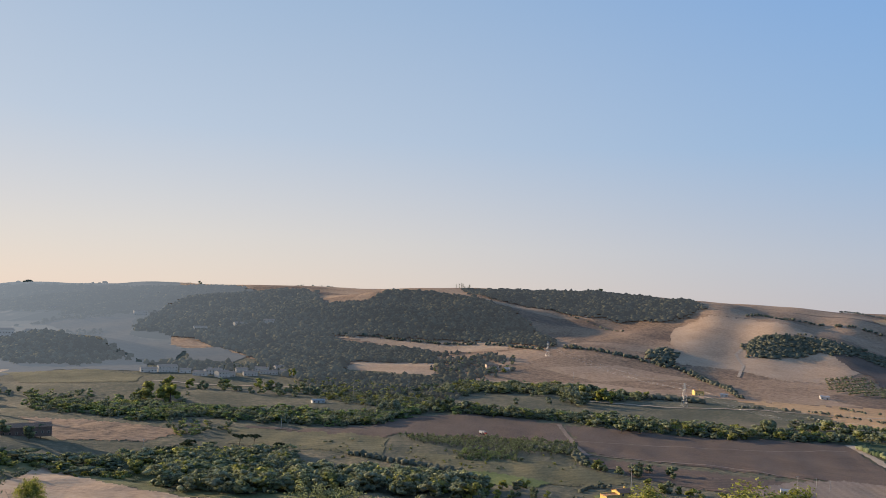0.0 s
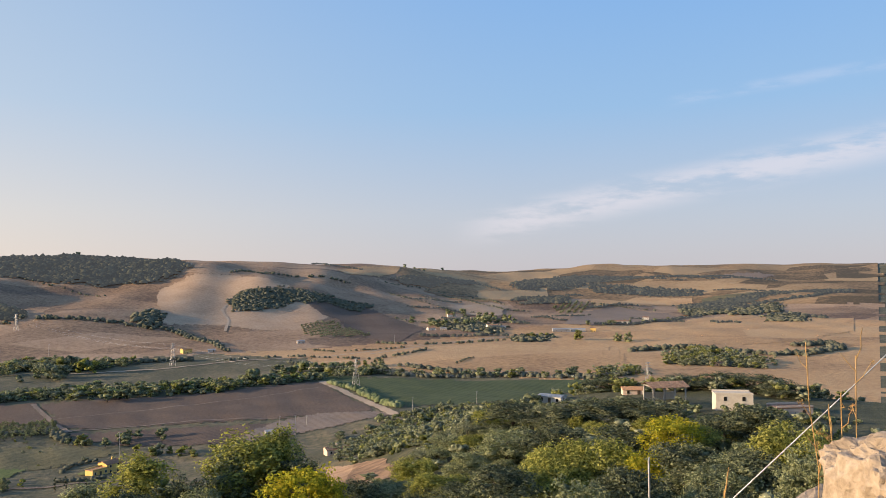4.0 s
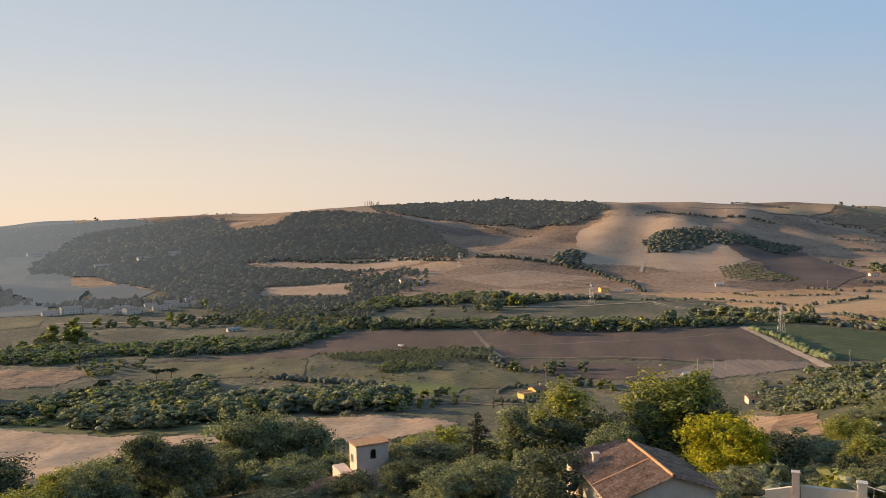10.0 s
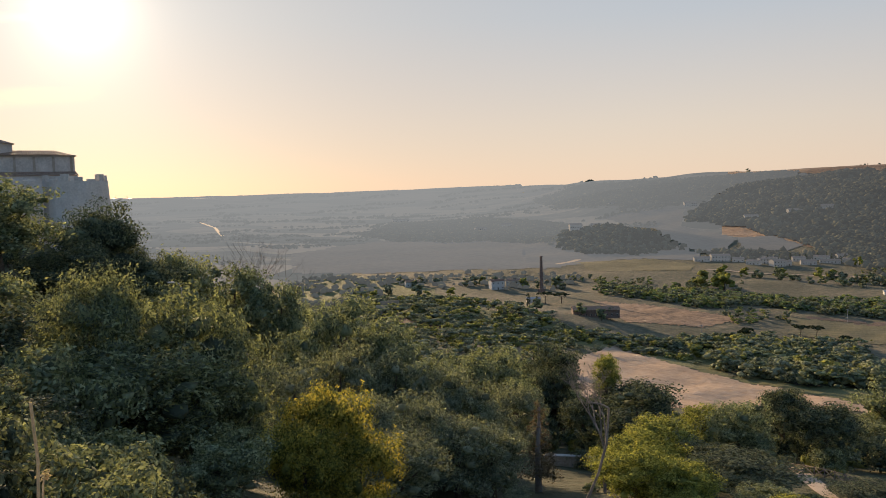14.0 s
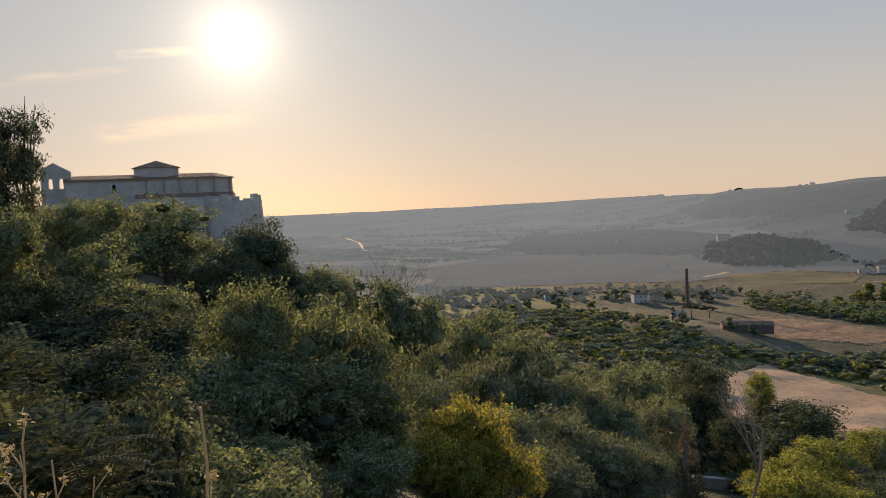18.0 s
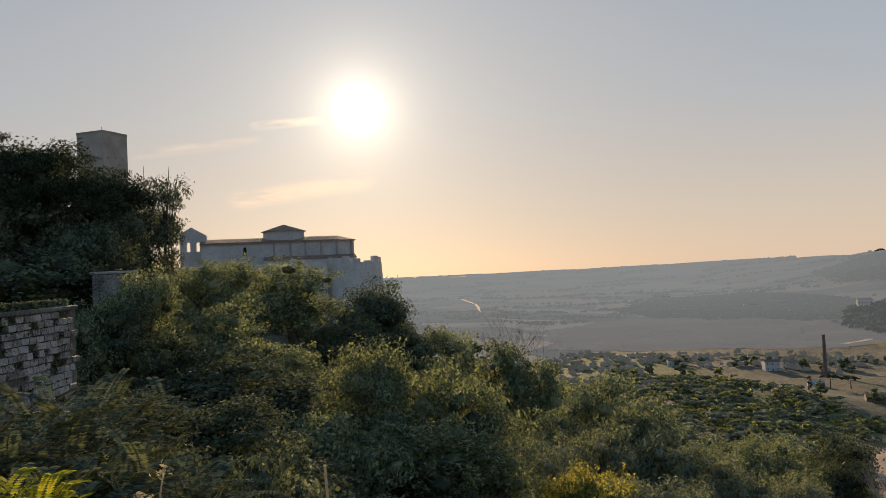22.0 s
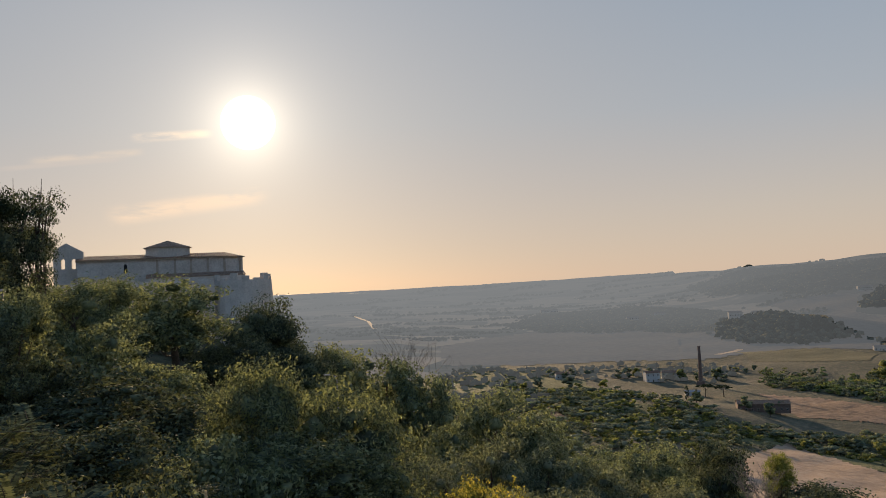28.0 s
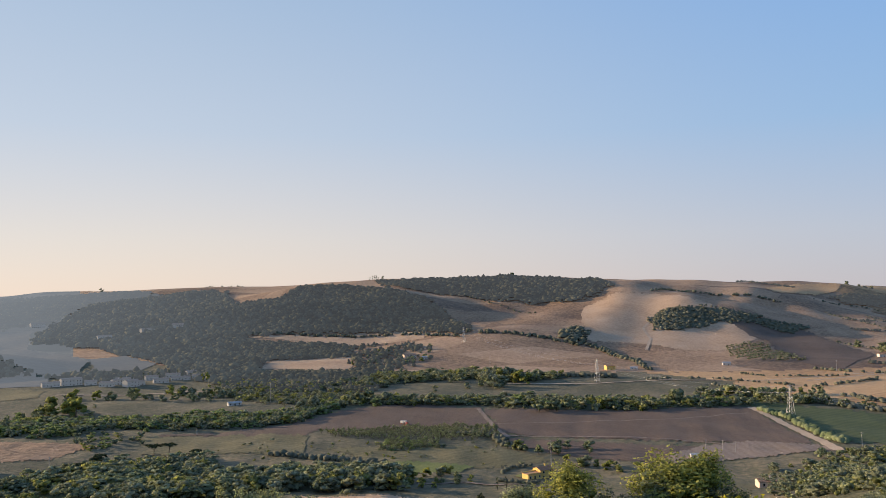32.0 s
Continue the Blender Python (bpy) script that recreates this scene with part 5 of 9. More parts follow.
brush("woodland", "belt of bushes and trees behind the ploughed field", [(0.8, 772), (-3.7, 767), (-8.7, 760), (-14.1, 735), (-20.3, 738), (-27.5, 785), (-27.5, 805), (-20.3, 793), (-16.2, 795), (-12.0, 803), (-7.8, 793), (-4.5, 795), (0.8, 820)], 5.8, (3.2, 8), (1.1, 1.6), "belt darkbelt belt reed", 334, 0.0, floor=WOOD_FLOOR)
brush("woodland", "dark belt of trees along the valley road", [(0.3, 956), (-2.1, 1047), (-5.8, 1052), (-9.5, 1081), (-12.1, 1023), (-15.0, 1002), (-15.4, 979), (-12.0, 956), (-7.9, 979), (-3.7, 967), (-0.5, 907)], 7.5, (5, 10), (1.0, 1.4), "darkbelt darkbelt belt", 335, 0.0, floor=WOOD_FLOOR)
brush("scrub", "bushes and willows along the river by the works", [(29, 882), (21.9, 850), (18.7, 870), (18.7, 790), (26.1, 815), (29, 830)], 13, (3, 6), (1.0, 1.5), "belt reed", 336, 0.0)
thicket("woodland", "hazy trees and hedges along the river plain", [(50, 950), (43.5, 905), (40.3, 915), (34.5, 920), (29, 895), (29, 780), (34.5, 800), (40.3, 820), (46, 800), (50, 820)], 11, 2.9, HAZY_WOODS, 337, 0.8, gaps=0.3)
thicket("scrub", "hazy scrub in the valley below the town", [(40, 600), (44, 800), (54, 840), (66, 760), (68, 480), (52, 420), (46, 460)], 11, 3.2, HAZY_WOODS, 504, 0.7, gaps=0.25, category="scrub")
brush("scrub", "yellow-green brush over the spur of the hill", [(45.2, 820), (43.3, 709), (38.0, 590), (32.2, 545), (28.0, 513), (22, 500), (18.7, 452), (26.1, 470), (29.7, 442), (34.8, 409), (39.7, 392), (44.5, 359)], 5.2, (1.6, 4.8), (1.4, 2.1), "brush brush belt", 313, 0.05)
brush("scrub", "dark bushes scattered over the spur", [(45.2, 700), (38.0, 560), (32.2, 530), (28.0, 505), (29.7, 442), (34.8, 409), (39.7, 392), (44.5, 359)], 15, (3, 6.5), (1.1, 1.5), "darkbelt belt", 506, 0.1)
brush("scrub", "soft olive brush on the shoulder of the slope", [(30, 300), (38, 290), (48, 330), (52, 440), (44, 420), (34, 420), (30.5, 380)], 7.0, (1.8, 4.2), (1.3, 1.8), "brush greybrush belt", 507, 0.0)
brush("scrub", "weeds and low bushes scattered over the rough meadows", [(15, 600), (4, 600), (-10, 575), (-12, 490), (2, 500), (14, 560)], 12, (0.8, 2.4), (1.3, 2.0), "brush belt", 343, 0.35)
hedge("hedge", "low dark hedge across the meadows", [(6.5, 553), (3.6, 538), (1.3, 521), (-2.0, 507)], 6, 2.6, 1.9, WOODS, 338)
hedge("hedge", "dark hedge round the orchard", [(-5.9, 611), (-7.8, 606), (-10.1, 599), (-10.7, 562)], 7, 2.6, 1.9, WOODS, 341)
brush("reeds", "dense block of green cane beside the orchard", [(-2.0, 592), (-5.7, 585), (-5.9, 551), (-2.0, 551)], 3.6, (2.6, 3.6), (0.9, 1.2), "reed", 342, 0.0, "reeds")
for line, count, tall, kinds in (([(17.2, 911), (14.2, 886), (10.0, 854)], 16, (5, 8), "tree darktree"), ([(12.8, 914), (9.6, 886), (7.0, 865)], 14, (6, 10), "paletree tree"), ([(4.2, 740), (2.2, 765)], 3, (10, 12), "paletree"),
                                 ([(1.0, 785), (-2.4, 783)], 3, (12, 14), "tree"), ([(-3.9, 767), (-6.2, 761)], 3, (9, 12), "tree darktree"), ([(-13.3, 731), (-15.4, 731)], 4, (8, 11), "darktree"), ([(-16.6, 745), (-20.3, 745)], 5, (8, 11), "warmtree darktree tree"),
                                 ([(-22.0, 780), (-22.6, 786)], 2, (11, 14), "darktree"), ([(-9.6, 911), (-11.0, 896)], 3, (13, 16), "paletree"), ([(-11.6, 549), (-12.6, 551)], 2, (4, 5), "darktree"), ([(-14.1, 551), (-16.6, 551)], 3, (3, 5), "tree darktree")):
    row(kinds, line, count, tall, (0.85, 1.15), 5)
row("pine", [(14.2, 576), (13.2, 576)], 2, (9, 10), (1.1, 1.4), 3)
row("pine", [(11.6, 560), (10.6, 560)], 2, (6.5, 8), (1.0, 1.2), 3)
row("pine", [(18.5, 540), (17.2, 560)], 5, (7, 9), (1.2, 1.5), 5)
grove("tree darktree belt", [(-27.5, 830), (-32.0, 856), (-32.0, 821), (-27.5, 790)], 34, (5, 9), (0.8, 1.1), 403, FAR)
# lines of trees and single groves out on the plain, faint with painted haze
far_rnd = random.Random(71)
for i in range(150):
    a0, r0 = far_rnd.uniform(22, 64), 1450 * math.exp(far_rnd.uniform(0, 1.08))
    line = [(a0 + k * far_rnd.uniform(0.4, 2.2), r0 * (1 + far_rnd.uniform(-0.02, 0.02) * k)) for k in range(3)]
    hedge("backdrop_woods", "faint hazy line of trees on the distant plain", line, far_rnd.uniform(8, 60), r0 / 165, r0 / 620, HAZIER_WOODS, 700 + i, 0.75)
# woods and hedges of the hills up the valley
thicket("woodland", "strip of wood on the golden slope", [(-41.6, 2572), (-43.6, 3152), (-45.6, 3090), (-46.8, 2634), (-44.8, 2531), (-42.4, 2491)], 8, 4.4, HAZY_WOODS, 800, 0.8, gaps=0.15)
thicket("woodland", "wood along the valley side", [(-46.6, 2676), (-48.8, 2687), (-51.5, 2709), (-54.9, 2730), (-54.9, 2521), (-50.8, 2561), (-47.6, 2551)], 8, 4.4, HAZY_WOODS, 801, 0.8, gaps=0.15)
thicket("woodland", "clump of wood beside the fields", [(-41.8, 2048), (-43.6, 2355), (-45.8, 2081), (-45.6, 2008), (-42.4, 1968)], 8, 4.4, HAZY_WOODS, 802, 0.8, gaps=0.15)
thicket("woodland", "belt of trees across the golden plain", [(-54.0, 2201), (-55.6, 2254), (-57.8, 2210), (-57.8, 2056), (-55.3, 1984)], 8, 4.4, HAZY_WOODS, 803, 0.8, gaps=0.15)
hedge("hedge", "hedge below the farms", [(-34.9, 1284), (-37.8, 1279), (-40.3, 1294), (-43.2, 1289)], 8, 5.1, 3, HAZY_WOODS, 810)
hedge("hedge", "belt of trees on the plain", [(-57.8, 2149), (-58.8, 2291), (-60.2, 2355), (-62.2, 2442), (-64.1, 2763)], 16, 6.8, 4, HAZY_WOODS, 811)
hedge("hedge", "belt of trees on the plain", [(-59.5, 1899), (-60.9, 1876), (-62.9, 1839)], 18, 6.8, 4, HAZY_WOODS, 812)
hedge("hedge", "hedge along the harrowed field", [(-47.6, 1488), (-50.8, 1543), (-53.0, 1691), (-54.9, 1788)], 9, 5.1, 3, HAZY_WOODS, 813)
hedge("hedge", "hedge up the stubble slope", [(-35.3, 2183), (-37.4, 2210), (-39.5, 2245)], 8, 5.779999999999999, 3.4, HAZY_WOODS, 814)
hedge("hedge", "hedge on the crest", [(-55.3, 2934), (-57.8, 3029), (-59.9, 3078)], 12, 6.8, 4, HAZY_WOODS, 815)
hedge("hedge", "hedge across the stubble", [(-39.5, 1691), (-41.2, 1561), (-43.0, 1476)], 7, 5.1, 3, HAZY_WOODS, 816)
hedge("hedge", "hedge on the far slope", [(-48.8, 3242), (-51.5, 2934), (-54.2, 2899)], 12, 6.8, 4, HAZY_WOODS, 817)
hedge("hedge", "hedge across the stubble", [(-36.6, 1612), (-38.7, 1500), (-41.2, 1385)], 7, 4.76, 2.8, HAZY_WOODS, 818)
field("bright_field", [(-47.2, 2048), (-50.8, 2501), (-54.2, 2442), (-54.5, 2300), (-50.8, 2065), (-47.6, 1976)], STUBBLE_GOLD, "bright golden stubble on a far slope", 0.4)
field("pale_field", [(-37.0, 1781), (-40.3, 2000), (-41.6, 1914), (-40.7, 1698), (-38.3, 1705)], STUBBLE_PALE, "pale stubble on the far slope", 0.4)
field("green_field", [(-54.9, 2403), (-58.5, 2561), (-58.8, 2442), (-55.3, 2309)], MEADOW, "dull green field up the valley", 0.4)
field("dark_field", [(-55.6, 3455), (-58.8, 3640), (-59.9, 3387), (-56.4, 2945)], PLOUGHED_PALE, "brown harrowed field on the far slope", 0.4)
hedge("reeds", "pale bushes along the sandy track", [(-28.1, 767), (-30.2, 724), (-31.7, 655), (-33.3, 601)], 9, 3.4, 2.6, REED, 334)
hedge("hedge", "long hedge on the far side of the vineyard", [(-25.4, 949), (-30.4, 840), (-35.4, 794), (-41.6, 793), (-50.0, 797)], 10, 4.4, 2.4, WOODS, 339)
hedge("hedge", "hedge between the far stubble fields", [(-7.9, 1416), (-12.1, 1374), (-15.4, 1346), (-17.9, 1317), (-20.9, 1150)], 12, 6, 3, WOODS, 340)
hedge("hedge", "hedgerow on the far hill", [(-24.4, 1685), (-27.6, 1659), (-30.6, 1685)], 10, 6, 2.6, WOODS, 341)
hedge("hedge", "hedgerow along the valley road", [(0.3, 1074), (-4.6, 1015), (-9.5, 1054), (-14.6, 1008), (-18.7, 1006)], 14, 5, 3, WOODS, 342)
hedge("hedge", "hedgerow along the valley road", [(-20.8, 987), (-25.2, 1015), (-31.7, 945), (-35.6, 1072)], 6, 4.5, 1.8, WOODS, 343)
hedge("hedge", "hedge dividing the stubble slopes", [(-31.7, 2135), (-34.9, 2212), (-38.4, 2245), (-41.2, 1965)], 8, 7, 2.4, WOODS, 344)
hedge("hedge", "hedge dividing the stubble slopes", [(-33.1, 1573), (-36.3, 1504), (-38.4, 1451), (-41.2, 1430)], 8, 6, 2.4, WOODS, 345)
hedge("hedge", "hedge along the plain", [(-27.1, 1099), (-28.7, 1064), (-33.7, 1089)], 6, 5, 1.8, WOODS, 346)
hedge("hedge", "belt of trees beyond the stubble", [(-50.0, 1034), (-53.4, 1108), (-56.3, 1073), (-59.5, 1038), (-61.9, 1091)], 14, 5.5, 3.4, WOODS, 347)
hedge("hedge", "thicket at the corner of the stubble field", [(-60.9, 1180), (-62.9, 1243), (-63.5, 1149), (-61.2, 1054)], 16, 5.5, 3.6, WOODS, 348)
hedge("hedge", "clipped hedge round the garden of the yellow house", [(-10.4, 481), (-10.9, 493), (-12.0, 497), (-12.6, 502)], 2, 1.3, 1.0, WOODS, 352)
hedge("hedge", "clipped hedge in front of the yellow house", [(-10.1, 446), (-11.5, 439), (-13.2, 444)], 2, 1.3, 1.0, WOODS, 353)
hedge("hedge", "skyline bushes on the ridge", [(28.3, 3231), (25.8, 4900), (22.9, 4900)], 16, 9, 3.6, WOODS, 354)
hedge("hedge", "skyline bushes on the ridge", [(18.2, 2662), (16.3, 4900), (10.1, 2464), (7.9, 2430)], 10, 16, 2.4, WOODS, 355)
hedge("hedge", "hedge across the stubble", [(-7.6, 1907), (-10.5, 1797), (-13.4, 1671)], 6, 7, 2.0, WOODS, 356)
hedge("hedge", "hedge below the mound", [(8.0, 1585), (4.2, 1527), (0.3, 1478), (-3.8, 1449), (-7.5, 1378)], 8, 5, 2.6, WOODS, 357)
hedge("hedge", "hedge winding down between two stubble slopes", [(-17.1, 1336), (-18.6, 1261), (-20.2, 1175), (-21.1, 1110)], 8, 5, 2.6, WOODS, 360)
hedge("hedge", "hedge under the wooded mound", [(-8.5, 1397), (-11.0, 1385), (-13.6, 1363), (-16.2, 1329)], 8, 6, 2.6, WOODS, 361)
hedge("hedge", "row of bushes along the valley road", [(-31.8, 1186), (-35.0, 1134), (-37.9, 1149), (-41.1, 1192)], 7, 5, 2.2, WOODS, 362)
hedge("hedge", "hedge beyond the vineyard", [(-33.4, 880), (-36.7, 840), (-40.7, 804), (-47.8, 771)], 10, 4.5, 2.6, WOODS, 363)
hedge("hedge", "hedge on the stubble slope", [(-36.6, 2163), (-39.1, 1967), (-41.1, 1839), (-43.1, 1853)], 7, 6, 2.2, WOODS, 364)
hedge("hedge", "hedge on the stubble slope", [(-32.4, 1993), (-34.5, 1826), (-36.6, 1752), (-39.1, 1751)], 6, 6, 2.0, WOODS, 365)
hedge("hedge", "line of bushes in a dry ditch", [(-37.5, 891), (-38.3, 925), (-38.9, 942)], 4, 3, 1.2, WOODS, 366)
hedge("hedge", "hedge over the ridge", [(-20.9, 1826), (-24.1, 2000), (-27.4, 2008), (-29.9, 2006)], 10, 7, 3.0, WOODS, 367)
hedge("hedge", "hedge below the crest", [(-46.7, 2019), (-49.3, 2008), (-51.9, 1974)], 8, 7, 2.4, WOODS, 368)
hedge("hedge", "far hedgerow between stubble fields", [(-36.8, 1872), (-36.2, 1924), (-35.5, 1963), (-34.8, 2000)], 9, 5, 2.4, HAZY_WOODS, 600)
hedge("hedge", "far hedgerow between stubble fields", [(-59.1, 2233), (-58.1, 2317), (-57.2, 2315), (-56.2, 2385)], 9, 5, 3.0, HAZY_WOODS, 601)
hedge("hedge", "far hedgerow between stubble fields", [(-46.8, 2482), (-46.2, 2498), (-45.5, 2466), (-44.9, 2431)], 9, 5, 3.0, HAZY_WOODS, 602)
hedge("hedge", "far hedgerow between stubble fields", [(-57.5, 1594), (-56.9, 1614), (-56.2, 1589), (-55.6, 1633)], 9, 5, 2.4, HAZY_WOODS, 603)
hedge("hedge", "far hedgerow between stubble fields", [(-30.6, 2367), (-29.4, 2423), (-28.2, 2441), (-27.0, 2514)], 9, 5, 3.0, HAZY_WOODS, 604)
hedge("hedge", "far hedgerow between stubble fields", [(-45.7, 1630), (-44.8, 1638), (-43.9, 1709), (-43.0, 1694)], 9, 5, 2.4, HAZY_WOODS, 605)
hedge("hedge", "far hedgerow between stubble fields", [(-35.3, 2670), (-34.1, 2702), (-32.9, 2763), (-31.7, 2823)], 9, 5, 3.0, HAZY_WOODS, 606)
hedge("hedge", "far hedgerow between stubble fields", [(-37.9, 1961), (-36.4, 1889), (-35.0, 1855), (-33.5, 1837)], 9, 5, 2.4, HAZY_WOODS, 607)
hedge("hedge", "far hedgerow between stubble fields", [(-60.0, 2661), (-58.6, 2701), (-57.2, 2733), (-55.8, 2723)], 9, 5, 3.0, HAZY_WOODS, 608)
hedge("hedge", "far hedgerow between stubble fields", [(-53.9, 1631), (-52.5, 1667), (-51.2, 1703), (-49.9, 1721)], 9, 5, 2.4, HAZY_WOODS, 609)
hedge("hedge", "far hedgerow between stubble fields", [(-47.6, 2388), (-46.4, 2342), (-45.2, 2333), (-43.9, 2242)], 9, 5, 3.0, HAZY_WOODS, 610)
hedge("hedge", "far hedgerow between stubble fields", [(-50.7, 2059), (-49.4, 2046), (-48.0, 1973), (-46.6, 1938)], 9, 5, 3.0, HAZY_WOODS, 611)
hedge("hedge", "far hedgerow between stubble fields", [(-63.1, 2644), (-62.5, 2674), (-61.8, 2661), (-61.2, 2655)], 9, 5, 3.0, HAZY_WOODS, 612)
hedge("hedge", "far hedgerow between stubble fields", [(-47.4, 1827), (-46.0, 1769), (-44.7, 1725), (-43.4, 1692)], 9, 5, 2.4, HAZY_WOODS, 613)
hedge("hedge", "far hedgerow between stubble fields", [(-57.6, 2192), (-57.1, 2138), (-56.6, 2126), (-56.1, 2057)], 9, 5, 3.0, HAZY_WOODS, 614)
hedge("hedge", "far hedgerow between stubble fields", [(-40.9, 2429), (-40.3, 2481), (-39.8, 2531), (-39.2, 2589)], 9, 5, 3.0, HAZY_WOODS, 615)
hedge("hedge", "far hedgerow between stubble fields", [(-37.9, 1720), (-36.6, 1743), (-35.3, 1736), (-33.9, 1728)], 9, 5, 2.4, HAZY_WOODS, 616)
hedge("hedge", "far hedgerow between stubble fields", [(-53.0, 2609), (-51.7, 2672), (-50.5, 2696), (-49.2, 2760)], 9, 5, 3.0, HAZY_WOODS, 617)
row("darktree tree", [(-23.6, 856), (-28.3, 864), (-32.1, 888)], 24, (6.5, 10.8), (0.9, 1.3), 6)
row("tree warmtree", [(-9.5, 942), (-10.8, 966), (-12.0, 938)], 6, (11.7, 17.6), (0.8, 1.0), 6)
row("tree darktree", [(-11.1, 560), (-13.7, 543), (-16.2, 560)], 10, (3.9, 6.8), (0.9, 1.3), 5)
row("tree warmtree", [(-14.5, 515), (-17.8, 498), (-20.3, 486)], 9, (3.9, 6.8), (0.9, 1.3), 5)
row("tree darktree", [(-27.9, 844), (-33.7, 811), (-39.5, 798), (-49.6, 799)], 40, (5.2, 10.8), (0.9, 1.2), 6)
row("tree", [(-46.0, 1213), (-49.2, 1234), (-50.0, 1164)], 3, (13.0, 17.6), (0.9, 1.1), 8)
row("darktree", [(20.9, 2582), (18.1, 4900), (16.7, 4900), (13.1, 4900)], 3, (11.7, 18.9), (1.0, 1.3), 5)
row("tree", [(17.6, 2522), (16.5, 4900), (13.0, 4900), (9.4, 2471)], 7, (9.1, 14.9), (1.0, 1.3), 6)
row("cypress", [(-1.0, 2285), (-1.6, 2300), (-2.2, 2304)], 8, (12, 17), (0.25, 0.35), 12)
row("darktree", [(-8.0, 2313), (-11.3, 2298), (-14.7, 4900), (-18.8, 4900)], 14, (7.8, 13.5), (1.0, 1.4), 10)
row("darktree", [(-22.4, 4900), (-24.0, 4900), (-24.8, 4900)], 9, (10.4, 16.2), (1.0, 1.3), 9)
row("darktree", [(-33.3, 2478), (-34.9, 3056), (-36.6, 3259)], 6, (7.8, 12.2), (1.0, 1.4), 9)
row("tree darktree", [(-34.5, 1513), (-36.6, 1464), (-39.5, 1554), (-41.6, 1547)], 18, (9.1, 14.9), (0.9, 1.2), 12)
row("tree darktree", [(-36.6, 1680), (-39.5, 1677), (-40.8, 1615)], 14, (9.1, 14.9), (0.9, 1.2), 12)
row("darktree tree", [(-42.0, 1295), (-44.4, 1268)], 10, (5.2, 8.1), (1.0, 1.4), 10)
row("tree darktree", [(-47.2, 1465), (-50.8, 1576), (-53.0, 1676)], 12, (5.2, 9.5), (1.0, 1.4), 10)
row("cypress", [(16.0, 1084), (12.5, 1120), (10.5, 1117)], 14, (7, 11), (0.22, 0.3), 14)
row("warmtree", [(10.9, 1038), (10.0, 1072)], 3, (11.7, 16.2), (0.35, 0.5), 8)
row("tree paletree warmtree", [(20.5, 910), (15.6, 925), (10.1, 928)], 12, (7.8, 12.2), (0.8, 1.1), 8)
row("tree paletree", [(42.8, 830), (38.0, 820), (32.6, 810), (28.0, 811)], 14, (6.5, 12.2), (0.9, 1.2), 12)
row("darktree", [(32.6, 563), (31.4, 557), (25.5, 582)], 4, (7.8, 12.2), (0.8, 1.0), 6)
row("warmtree tree", [(21.3, 801), (19.6, 813), (18.4, 784)], 5, (11.7, 17.6), (0.9, 1.1), 8)
row("pine", [(30.7, 685), (29.7, 671)], 2, (9, 11), (1.5, 1.9), 4)
row("cypress", [(32.7, 585), (32.2, 584)], 3, (9, 12), (0.2, 0.26), 3)
row("tree paletree warmtree", [(45.2, 773), (43.3, 747), (38.8, 733)], 6, (5.2, 9.5), (0.9, 1.3), 8)
row("cypress", [(-10.4, 409), (-11.3, 412)], 3, (6, 8), (0.2, 0.26), 4)
grove("tree warmtree", [(-3.2, 482), (-7.8, 476), (-9.4, 440), (-3.6, 414)], 16, (3, 6), (0.9, 1.2), 402, FAR)
grove("tree paletree darktree", [(-31.2, 526), (-36.2, 589), (-41.6, 590), (-43.6, 292), (-39.5, 267), (-31.2, 345)], 70, (4, 7), (0.9, 1.3), 403, FAR)
grove("grove", [(-28.1, 495), (-33.5, 507), (-38.4, 528), (-39.0, 275), (-33.1, 316), (-28.3, 369)], 90, (3.5, 5.5), (1.0, 1.3), 404, FAR)
grove("tree darktree paletree", [(45.2, 820), (43.3, 709), (38.0, 540), (32.2, 515), (28.0, 513), (28.9, 463), (34.8, 409), (39.7, 392), (44.5, 359)], 45, (3, 6), (0.9, 1.3), 406, FAR)
grove("tree darktree", [(0.7, 1181), (-2.1, 1348), (-5.4, 1346), (-5.4, 1206), (-2.1, 1132)], 30, (4, 7), (0.9, 1.2), 407, FAR)
grove("tree darktree", [(-5.4, 1038), (-9.5, 1035), (-9.5, 880), (-5.4, 866)], 18, (5, 9), (0.9, 1.2), 408, FAR)
planted("orchard", [(3.0, 633), (-2.0, 643), (-7.8, 649), (-10.1, 641), (-10.5, 589), (-7.4, 584), (1.2, 602)], 20, 4.5, 7, (3.5, 5), (0.7, 0.95))
planted("grove", [(-26.2, 1367), (-27.9, 1467), (-29.8, 1404), (-31.5, 1276), (-28.7, 1244), (-26.4, 1253)], 35, 14, 17, (5, 6.5), (1.0, 1.2))
planted("grove", [(-44.6, 1945), (-46.0, 2032), (-47.2, 2004), (-46.8, 1884), (-45.2, 1848)], 35, 12, 14, (5, 7), (1.0, 1.25))
grove("bush broad warm darkbush", [(-66, 70), (-50, 70), (-36, 90), (-28, 130), (-28, 200), (-42, 280), (-50, 225), (-64, 215)], 130, (3, 6), (0.9, 1.3), 421, NEAR)
grove("olive", [(36, 150), (50, 120), (50, 50), (44, 46), (37, 64)], 75, (4, 7), (1.0, 1.3), 422, NEAR)
grove("bush darkbush broad", [(50, 140), (60, 150), (66, 90), (66, 30), (52, 40)], 60, (2.5, 5), (1.0, 1.3), 423, NEAR)
grove("darkbush bush", [(60, 60), (90, 40), (90, 16), (62, 22)], 70, (1.6, 3.2), (1.1, 1.6), 424, NEAR)
